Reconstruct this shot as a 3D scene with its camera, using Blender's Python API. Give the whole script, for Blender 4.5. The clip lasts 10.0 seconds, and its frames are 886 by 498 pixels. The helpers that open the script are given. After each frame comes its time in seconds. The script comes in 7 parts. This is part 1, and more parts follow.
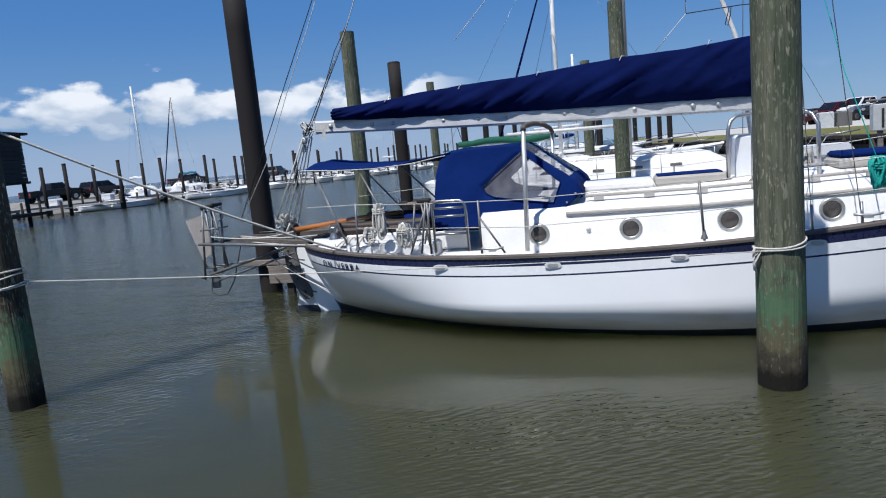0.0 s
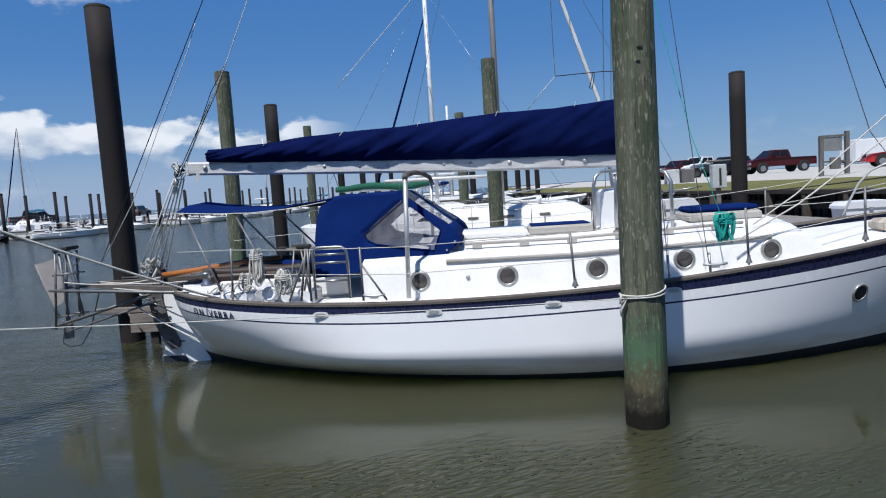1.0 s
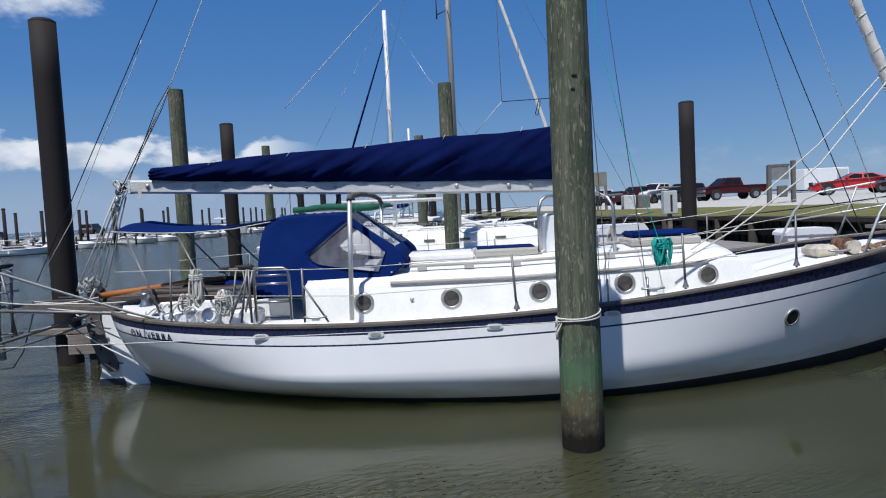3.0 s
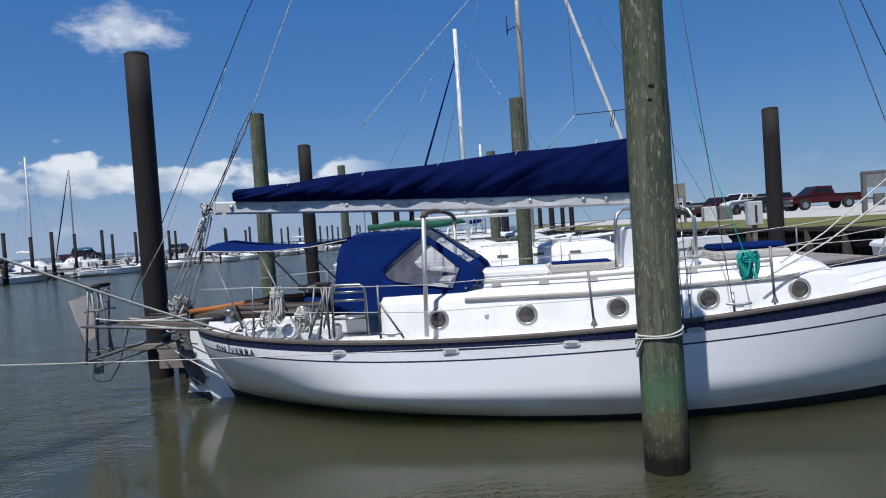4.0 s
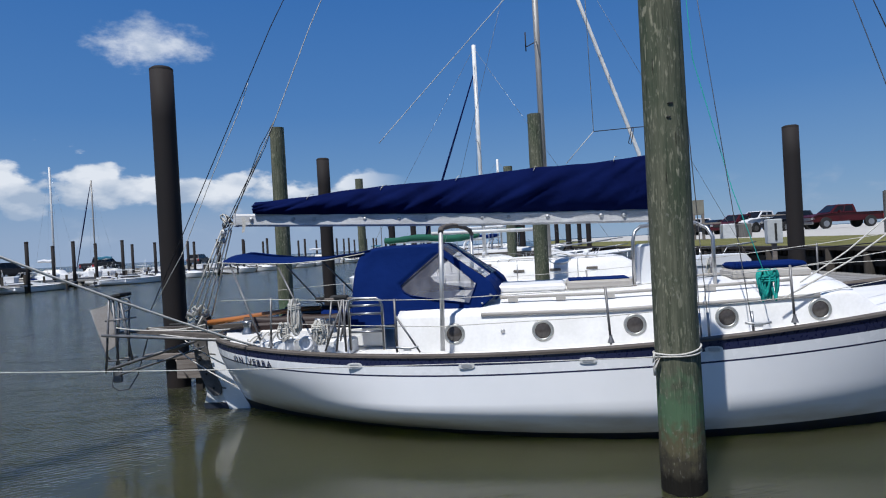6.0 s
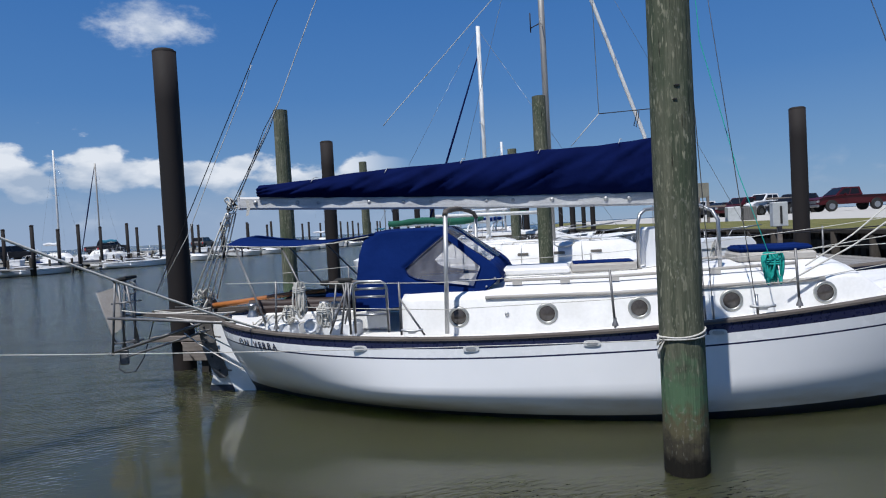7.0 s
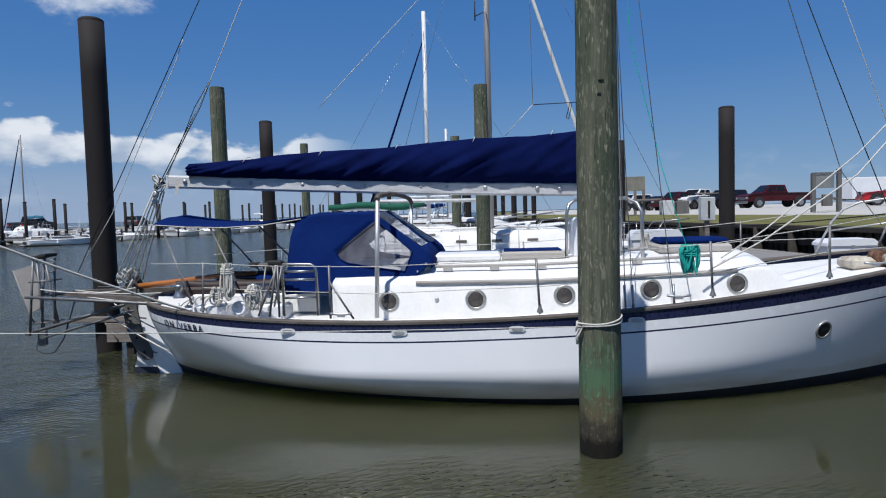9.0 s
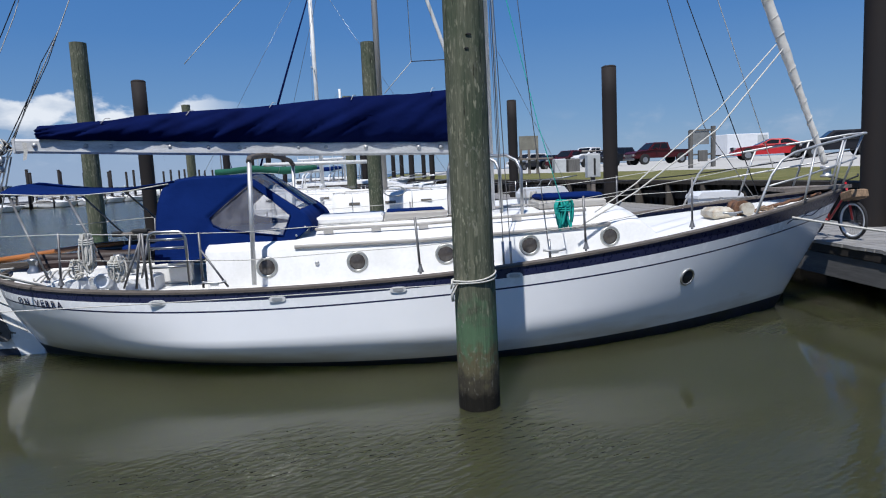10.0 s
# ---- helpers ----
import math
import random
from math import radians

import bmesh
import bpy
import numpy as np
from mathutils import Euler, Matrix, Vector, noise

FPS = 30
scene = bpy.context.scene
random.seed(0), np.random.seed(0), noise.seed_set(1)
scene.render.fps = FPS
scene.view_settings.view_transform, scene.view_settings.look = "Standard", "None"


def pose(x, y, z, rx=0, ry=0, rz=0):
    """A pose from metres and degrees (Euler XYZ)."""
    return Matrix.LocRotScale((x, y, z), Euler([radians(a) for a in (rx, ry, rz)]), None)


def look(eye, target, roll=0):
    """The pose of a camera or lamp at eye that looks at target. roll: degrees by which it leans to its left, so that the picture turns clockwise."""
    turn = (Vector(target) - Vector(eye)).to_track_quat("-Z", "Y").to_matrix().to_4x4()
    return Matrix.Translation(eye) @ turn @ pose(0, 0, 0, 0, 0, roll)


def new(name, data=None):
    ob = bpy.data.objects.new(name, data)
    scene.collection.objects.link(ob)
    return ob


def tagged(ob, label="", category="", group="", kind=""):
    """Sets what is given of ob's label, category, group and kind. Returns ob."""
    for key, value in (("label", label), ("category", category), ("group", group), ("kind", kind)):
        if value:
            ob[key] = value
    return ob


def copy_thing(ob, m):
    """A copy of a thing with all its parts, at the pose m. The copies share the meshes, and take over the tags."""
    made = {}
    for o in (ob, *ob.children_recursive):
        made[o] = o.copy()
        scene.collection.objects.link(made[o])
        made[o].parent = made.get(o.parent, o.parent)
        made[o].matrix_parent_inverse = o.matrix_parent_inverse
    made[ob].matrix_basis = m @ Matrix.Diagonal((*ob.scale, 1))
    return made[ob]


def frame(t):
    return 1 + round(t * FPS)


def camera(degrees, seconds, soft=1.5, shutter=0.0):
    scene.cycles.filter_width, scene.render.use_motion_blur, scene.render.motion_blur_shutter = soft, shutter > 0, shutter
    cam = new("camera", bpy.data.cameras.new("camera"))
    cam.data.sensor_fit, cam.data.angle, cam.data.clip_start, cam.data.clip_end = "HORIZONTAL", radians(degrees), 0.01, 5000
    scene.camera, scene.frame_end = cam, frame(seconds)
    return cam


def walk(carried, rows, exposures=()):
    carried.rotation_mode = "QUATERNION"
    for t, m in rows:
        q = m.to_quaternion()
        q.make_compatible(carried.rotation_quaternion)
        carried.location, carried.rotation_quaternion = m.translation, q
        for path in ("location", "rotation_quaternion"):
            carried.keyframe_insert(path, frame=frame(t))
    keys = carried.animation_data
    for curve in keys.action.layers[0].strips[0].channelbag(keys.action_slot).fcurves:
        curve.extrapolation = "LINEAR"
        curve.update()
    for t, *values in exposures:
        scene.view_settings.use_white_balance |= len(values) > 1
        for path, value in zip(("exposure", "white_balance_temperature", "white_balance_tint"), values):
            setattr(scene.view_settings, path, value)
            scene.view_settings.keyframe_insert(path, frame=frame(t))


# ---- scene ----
cam = camera(67.9, 10.0, soft=1.1)
PATH = [
    (0, (4.801, -8.638, 2.087), (4.245, -6.737, 1.806), -5.4),
    (0.2, (4.772, -8.662, 2.107), (4.313, -6.731, 1.861), -4.7),
    (0.5, (4.751, -8.68, 2.104), (4.449, -6.713, 1.906), -3.1),
    (0.8, (4.755, -8.665, 2.109), (4.555, -6.686, 1.901), -3.6),
    (1, (4.733, -8.663, 2.12), (4.556, -6.679, 1.943), -3.8),
    (1.2, (4.749, -8.653, 2.12), (4.598, -6.661, 2.023), -3.0),
    (1.5, (4.773, -8.662, 2.081), (4.633, -6.669, 1.98), -2.8),
    (1.8, (4.884, -8.665, 2.1), (4.819, -6.67, 1.985), -3.5),
    (2, (4.949, -8.654, 2.113), (4.939, -6.657, 1.997), -2.3),
    (2.2, (4.965, -8.669, 2.103), (4.956, -6.673, 1.986), -2.5),
    (3.3, (4.947, -8.648, 2.108), (4.797, -6.656, 1.996), -3.7),
    (3.5, (4.943, -8.658, 2.108), (4.701, -6.674, 2.028), -4.0),
    (4, (4.939, -8.637, 2.113), (4.658, -6.657, 2.057), -3.9),
    (4.5, (4.931, -8.663, 2.116), (4.667, -6.681, 2.083), -3.3),
    (5, (4.917, -8.656, 2.122), (4.626, -6.677, 2.12), -3.2),
    (5.2, (4.93, -8.668, 2.123), (4.628, -6.691, 2.12), -3.4),
    (6.3, (4.929, -8.668, 2.124), (4.597, -6.695, 2.102), -3.2),
    (6.5, (4.915, -8.669, 2.128), (4.581, -6.698, 2.069), -3.4),
    (7, (4.923, -8.668, 2.126), (4.583, -6.698, 2.064), -3.2),
    (7.3, (4.979, -8.68, 2.123), (4.686, -6.703, 2.044), -2.4),
    (7.5, (5.002, -8.668, 2.124), (4.806, -6.68, 2.029), -2.6),
    (8, (4.971, -8.662, 2.135), (4.664, -6.687, 2.066), -2.6),
    (8.5, (4.989, -8.681, 2.129), (4.657, -6.711, 2.051), -2.0),
    (8.8, (5.039, -8.689, 2.129), (4.773, -6.709, 2.033), -1.6),
    (9, (5.071, -8.704, 2.113), (4.898, -6.715, 2.002), -1.6),
    (9.2, (5.095, -8.714, 2.099), (4.998, -6.722, 1.958), -1.6),
    (9.5, (5.188, -8.716, 2.089), (5.288, -6.73, 1.872), -2.2),
    (9.8, (5.233, -8.659, 2.099), (5.355, -6.678, 1.846), -2.8),
    (10, (5.325, -8.605, 2.077), (5.439, -6.622, 1.841), -2.8),
]
walk(cam, [(t, look(eye, target, roll)) for t, eye, target, roll in PATH],
     exposures=[(t, stops, 6150, 10) for t, stops in ((0, 0.08), (1, 0.02), (3.5, -0.06), (5, -0.10), (9, -0.10), (10, -0.03))])

# ---- world, sun ----
SUN_EL, SUN_AZ = 62.0, 201.5      # degrees; azimuth counted from +y clockwise
sun_dir = Vector((math.sin(radians(SUN_AZ)) * math.cos(radians(SUN_EL)),
                  math.cos(radians(SUN_AZ)) * math.cos(radians(SUN_EL)), math.sin(radians(SUN_EL))))
sun = new("sun", bpy.data.lights.new("sun", "SUN"))
sun.data.energy, sun.data.angle, sun.data.color = 5.0, radians(0.53), (1.0, 0.96, 0.9)
sun.matrix_world = look(sun_dir * 50, (0, 0, 0))


def make_world():
    w = bpy.data.worlds.new("world")
    scene.world = w
    w.use_nodes = True
    nt = w.node_tree
    N, L = nt.nodes, nt.links
    bg = N["Background"]
    sky = N.new("ShaderNodeTexSky")
    sky.sky_type, sky.sun_disc = "NISHITA", False
    sky.sun_elevation, sky.sun_rotation = radians(SUN_EL), radians(SUN_AZ)
    sky.air_density, sky.dust_density, sky.ozone_density = 1.0, 0.0, 5.0
    co = N.new("ShaderNodeTexCoord")
    sep = N.new("ShaderNodeSeparateXYZ")
    L.new(co.outputs["Generated"], sep.inputs[0])

    def math_node(op, a, b=None, clamp=False):
        n = N.new("ShaderNodeMath")
        n.operation, n.use_clamp = op, clamp
        for i, v in enumerate((a, b)):
            if v is None:
                continue
            if isinstance(v, (int, float)):
                n.inputs[i].default_value = v
            else:
                L.new(v, n.inputs[i])
        return n.outputs[0]

    def rng(v, a, b, c=0.0, d=1.0):
        n = N.new("ShaderNodeMapRange")
        n.interpolation_type = "SMOOTHSTEP"
        L.new(v, n.inputs[0])
        for i, q in zip((1, 2, 3, 4), (a, b, c, d)):
            n.inputs[i].default_value = q
        return n.outputs[0]

    az = math_node("ARCTAN2", sep.outputs[0], sep.outputs[1])     # 0 at +y, negative towards -x
    el = sep.outputs[2]
    comb = N.new("ShaderNodeCombineXYZ")
    L.new(math_node("MULTIPLY", az, 9.0), comb.inputs[0])
    L.new(math_node("MULTIPLY", el, 17.0), comb.inputs[1])
    no = N.new("ShaderNodeTexNoise")
    no.inputs["Scale"].default_value, no.inputs["Detail"].default_value, no.inputs["Roughness"].default_value = 1.05, 9, 0.56
    L.new(comb.outputs[0], no.inputs["Vector"])
    # a cumulus bank in the west; only faint low cloud elsewhere
    west = rng(az, -0.33, -0.20, 1.0, 0.0)
    bank_top = rng(az, -0.72, -0.30, 0.140, 0.112)
    rel = math_node("DIVIDE", el, bank_top)
    band = math_node("MULTIPLY", rng(rel, 0.36, 0.72), rng(rel, 1.26, 0.80))
    # cauliflower heads: rounded cells of two sizes
    heads = None
    for sc, amt in ((1.3, 0.34), (3.4, 0.16)):
        vo = N.new("ShaderNodeTexVoronoi")
        vo.feature = "SMOOTH_F1"
        vo.inputs["Scale"].default_value, vo.inputs["Smoothness"].default_value = sc, 0.25
        L.new(comb.outputs[0], vo.inputs["Vector"])
        h = math_node("MULTIPLY", math_node("SUBTRACT", 0.42, vo.outputs["Distance"]), amt)
        heads = h if heads is None else math_node("ADD", heads, h)
    thick = math_node("ADD", math_node("ADD", no.outputs["Fac"], heads), math_node("MULTIPLY", band, 0.34))
    dens = math_node("MULTIPLY", rng(thick, 0.66, 0.78), rng(rel, 1.40, 1.05))
    dens = math_node("MULTIPLY", dens, math_node("MULTIPLY", west, rng(rel, 0.10, 0.60, 0.25, 1.0)))
    low = math_node("MULTIPLY", rng(no.outputs["Fac"], 0.52, 0.66, 0.0, 0.45), math_node("MULTIPLY", rng(el, 0.015, 0.035), rng(el, 0.085, 0.05)))
    dens = math_node("MAXIMUM", dens, low)
    # one loose puff higher up, torn at its edges
    pc = N.new("ShaderNodeVectorMath")
    pc.operation = "DISTANCE"
    pv = N.new("ShaderNodeCombineXYZ")
    L.new(az, pv.inputs[0])
    L.new(math_node("MULTIPLY", el, 2.4), pv.inputs[1])
    L.new(pv.outputs[0], pc.inputs[0])
    pc.inputs[1].default_value = (-0.565, 0.700, 0)
    no3 = N.new("ShaderNodeTexNoise")
    no3.inputs["Scale"].default_value, no3.inputs["Detail"].default_value, no3.inputs["Roughness"].default_value = 1.6, 9, 0.6
    L.new(comb.outputs[0], no3.inputs["Vector"])
    puff = math_node("ADD", no3.outputs["Fac"], rng(pc.outputs["Value"], 0.02, 0.17, 0.20, -0.42))
    puff = rng(puff, 0.46, 0.80, 0.0, 0.8)
    dens = math_node("MAXIMUM", dens, puff, True)
    # bright tops, grey-blue undersides
    no2 = N.new("ShaderNodeTexNoise")
    no2.inputs["Scale"].default_value, no2.inputs["Detail"].default_value = 2.4, 6
    L.new(comb.outputs[0], no2.inputs["Vector"])
    lit = math_node("ADD", rng(rel, 0.50, 0.92), math_node("MULTIPLY", math_node("ADD", math_node("SUBTRACT", no2.outputs["Fac"], 0.52), heads), 2.4), True)
    ramp = N.new("ShaderNodeMix")
    ramp.data_type = "RGBA"
    L.new(lit, ramp.inputs["Factor"])
    ramp.inputs["A"].default_value, ramp.inputs["B"].default_value = (3.9, 4.8, 6.1, 1), (8.2, 8.45, 8.8, 1)
    mix = N.new("ShaderNodeMix")
    mix.data_type = "RGBA"
    L.new(dens, mix.inputs["Factor"])
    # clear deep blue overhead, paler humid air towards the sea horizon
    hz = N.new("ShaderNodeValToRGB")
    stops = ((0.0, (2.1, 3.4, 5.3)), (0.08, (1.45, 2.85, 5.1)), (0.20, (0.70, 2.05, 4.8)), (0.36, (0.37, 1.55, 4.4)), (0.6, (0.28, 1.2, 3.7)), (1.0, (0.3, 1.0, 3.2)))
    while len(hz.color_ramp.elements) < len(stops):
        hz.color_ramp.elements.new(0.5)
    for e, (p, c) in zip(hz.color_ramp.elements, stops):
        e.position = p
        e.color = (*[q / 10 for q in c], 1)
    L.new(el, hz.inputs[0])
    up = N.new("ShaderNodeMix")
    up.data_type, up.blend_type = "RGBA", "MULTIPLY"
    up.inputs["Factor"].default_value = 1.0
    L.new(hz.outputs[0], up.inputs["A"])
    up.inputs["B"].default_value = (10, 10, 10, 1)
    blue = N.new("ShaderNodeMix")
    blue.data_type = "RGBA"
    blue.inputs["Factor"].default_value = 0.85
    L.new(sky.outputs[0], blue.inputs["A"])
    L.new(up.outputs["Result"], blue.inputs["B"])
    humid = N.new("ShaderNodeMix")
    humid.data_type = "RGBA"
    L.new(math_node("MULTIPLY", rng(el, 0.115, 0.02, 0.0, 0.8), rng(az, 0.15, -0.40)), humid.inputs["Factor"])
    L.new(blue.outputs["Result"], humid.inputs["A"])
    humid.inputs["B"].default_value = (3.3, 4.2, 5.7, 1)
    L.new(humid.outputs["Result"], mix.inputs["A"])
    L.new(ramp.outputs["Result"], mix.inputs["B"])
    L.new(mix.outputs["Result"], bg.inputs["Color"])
    bg.inputs["Strength"].default_value = 0.10


make_world()

# ---- materials ----


def mat(name, color, rough=0.5, metal=0.0, var=0.12, scale=6.0, bump=0.0, bump_scale=40.0, stretch=(1, 1, 1), color2=None, fine=None,
        coat=0.0, ior=None, island=0.0, alpha=1.0, transmission=0.0, sheen=0.0, spec=0.5):
    """A procedural surface: colour varied by noise at two scales, with fine relief."""
    m = bpy.data.materials.new(name)
    m.use_nodes = True
    N, L = m.node_tree.nodes, m.node_tree.links
    p = N["Principled BSDF"]
    p.inputs["Roughness"].default_value, p.inputs["Metallic"].default_value = rough, metal
    p.inputs["Coat Weight"].default_value = coat
    p.inputs["Alpha"].default_value = alpha
    p.inputs["Transmission Weight"].default_value = transmission
    p.inputs["Sheen Weight"].default_value = sheen
    p.inputs["Specular IOR Level"].default_value = spec
    if ior:
        p.inputs["IOR"].default_value = ior
    co = N.new("ShaderNodeTexCoord")
    mp = N.new("ShaderNodeMapping")
    mp.inputs["Scale"].default_value = stretch
    L.new(co.outputs["Object"], mp.inputs[0])
    a = N.new("ShaderNodeTexNoise")
    a.inputs["Scale"].default_value, a.inputs["Detail"].default_value = scale, 5
    b = N.new("ShaderNodeTexNoise")
    b.inputs["Scale"].default_value, b.inputs["Detail"].default_value = fine or scale * 9, 4
    for n in (a, b):
        L.new(mp.outputs[0], n.inputs["Vector"])
    c2 = color2 or tuple(c * (1 - 2.2 * var) for c in color)
    ramp = N.new("ShaderNodeValToRGB")
    ramp.color_ramp.elements[0].position, ramp.color_ramp.elements[1].position = 0.36, 0.64
    ramp.color_ramp.elements[0].color, ramp.color_ramp.elements[1].color = (*c2, 1), (*color, 1)
    mixf = N.new("ShaderNodeMath")
    mixf.operation = "MULTIPLY_ADD"
    mixf.inputs[1].default_value, mixf.inputs[2].default_value = 0.35, 0.0
    L.new(b.outputs["Fac"], mixf.inputs[0])
    add = N.new("ShaderNodeMath")
    add.operation = "MULTIPLY_ADD"
    add.inputs[1].default_value = 0.65
    L.new(a.outputs["Fac"], add.inputs[0])
    L.new(mixf.outputs[0], add.inputs[2])
    fac = add.outputs[0]
    if island:
        g = N.new("ShaderNodeNewGeometry")
        o = N.new("ShaderNodeObjectInfo")
        s1 = N.new("ShaderNodeMath")
        s1.operation = "MULTIPLY_ADD"
        s1.inputs[1].default_value, s1.inputs[2].default_value = island, -island * 0.5
        s0 = N.new("ShaderNodeMath")
        s0.operation = "PINGPONG"
        s0.inputs[1].default_value = 1.0
        ad = N.new("ShaderNodeMath")
        L.new(g.outputs["Random Per Island"], ad.inputs[0])
        L.new(o.outputs["Random"], ad.inputs[1])
        L.new(ad.outputs[0], s0.inputs[0])
        L.new(s0.outputs[0], s1.inputs[0])
        s2 = N.new("ShaderNodeMath")
        L.new(s1.outputs[0], s2.inputs[0])
        L.new(fac, s2.inputs[1])
        fac = s2.outputs[0]
    L.new(fac, ramp.inputs[0])
    L.new(ramp.outputs[0], p.inputs["Base Color"])
    rr = N.new("ShaderNodeMapRange")
    rr.inputs[3].default_value, rr.inputs[4].default_value = max(0.0, rough - 0.08), min(1, rough + 0.1)
    L.new(b.outputs["Fac"], rr.inputs[0])
    L.new(rr.outputs[0], p.inputs["Roughness"])
    if bump:
        bn = N.new("ShaderNodeTexNoise")
        bn.inputs["Scale"].default_value, bn.inputs["Detail"].default_value = bump_scale, 5
        L.new(mp.outputs[0], bn.inputs["Vector"])
        bp = N.new("ShaderNodeBump")
        bp.inputs["Strength"].default_value, bp.inputs["Distance"].default_value = 1.0, bump
        L.new(bn.outputs["Fac"], bp.inputs["Height"])
        L.new(bp.outputs[0], p.inputs["Normal"])
    return m


def pile_material(name="pile_timber", c1=(0.150, 0.152, 0.106), c2=(0.062, 0.072, 0.048)):
    """Weathered treated timber: long cracks, green growth in blotches, a tide mark and wet foot."""
    m = mat(name, c1, 0.92, spec=0.2, var=0.2, scale=24, stretch=(1, 1, 0.045), bump=0.014, bump_scale=42, color2=c2, fine=150)
    N, L = m.node_tree.nodes, m.node_tree.links
    p = N["Principled BSDF"]
    base = p.inputs["Base Color"].links[0].from_socket
    g = N.new("ShaderNodeNewGeometry")
    sep = N.new("ShaderNodeSeparateXYZ")
    L.new(g.outputs["Position"], sep.inputs[0])
    no = N.new("ShaderNodeTexNoise")
    no.inputs["Scale"].default_value, no.inputs["Detail"].default_value = 13, 8
    L.new(g.outputs["Position"], no.inputs["Vector"])

    def blend(lo, hi, col, wob=0.5):
        nonlocal base
        w = N.new("ShaderNodeMath")
        w.operation = "MULTIPLY_ADD"
        w.inputs[1].default_value = wob
        L.new(no.outputs["Fac"], w.inputs[0])
        L.new(sep.outputs[2], w.inputs[2])
        r = N.new("ShaderNodeMapRange")
        L.new(w.outputs[0], r.inputs[0])
        r.inputs[1].default_value, r.inputs[2].default_value = lo + wob * 0.5, hi + wob * 0.5
        r.inputs[3].default_value, r.inputs[4].default_value = 0.92, 0
        x = N.new("ShaderNodeMix")
        x.data_type = "RGBA"
        L.new(r.outputs[0], x.inputs["Factor"])
        L.new(base, x.inputs["A"])
        x.inputs["B"].default_value = (*col, 1)
        base = x.outputs["Result"]

    # broad dull patches, pale rubbed flecks in drifts, and dark checks along the grain
    def fleck(scale, stretch, lo, hi, col, most, drift=None):
        nonlocal base
        st = N.new("ShaderNodeTexNoise")
        st.inputs["Scale"].default_value, st.inputs["Detail"].default_value = scale, 4
        mp = N.new("ShaderNodeMapping")
        mp.inputs["Scale"].default_value = stretch
        L.new(g.outputs["Position"], mp.inputs[0])
        L.new(mp.outputs[0], st.inputs["Vector"])
        r = N.new("ShaderNodeMapRange")
        L.new(st.outputs["Fac"], r.inputs[0])
        r.inputs[1].default_value, r.inputs[2].default_value, r.inputs[4].default_value = lo, hi, most
        fac = r.outputs[0]
        if drift:
            dn = N.new("ShaderNodeTexNoise")
            dn.inputs["Scale"].default_value, dn.inputs["Detail"].default_value = drift, 3
            L.new(g.outputs["Position"], dn.inputs["Vector"])
            dr = N.new("ShaderNodeMapRange")
            L.new(dn.outputs["Fac"], dr.inputs[0])
            dr.inputs[1].default_value, dr.inputs[2].default_value = 0.40, 0.60
            mu = N.new("ShaderNodeMath")
            mu.operation = "MULTIPLY"
            L.new(fac, mu.inputs[0])
            L.new(dr.outputs[0], mu.inputs[1])
            fac = mu.outputs[0]
        x = N.new("ShaderNodeMix")
        x.data_type = "RGBA"
        L.new(fac, x.inputs["Factor"])
        L.new(base, x.inputs["A"])
        x.inputs["B"].default_value = (*col, 1)
        base = x.outputs["Result"]

    fleck(3.0, (1, 1, 0.5), 0.48, 0.66, (0.050, 0.072, 0.044), 0.65)
    fleck(30, (1.5, 1.5, 0.30), 0.575, 0.63, (0.31, 0.30, 0.215), 0.85, 3.2)
    fleck(60, (1.5, 1.5, 0.22), 0.60, 0.66, (0.24, 0.235, 0.165), 0.8, 5.0)
    fleck(26, (1.6, 1.6, 0.10), 0.66, 0.70, (0.020, 0.020, 0.014), 0.9)
    blend(0.72, 1.00, (0.085, 0.150, 0.082), 0.8)
    blend(0.42, 0.62, (0.105, 0.088, 0.050), 0.7)
    blend(0.24, 0.36, (0.045, 0.040, 0.029), 0.4)
    fleck(26, (1.5, 1.5, 0.8), 0.60, 0.66, (0.26, 0.25, 0.21), 0.45, 4.0)
    blend(0.11, 0.20, (0.010, 0.009, 0.007), 0.2)
    L.new(base, p.inputs["Base Color"])
    return m


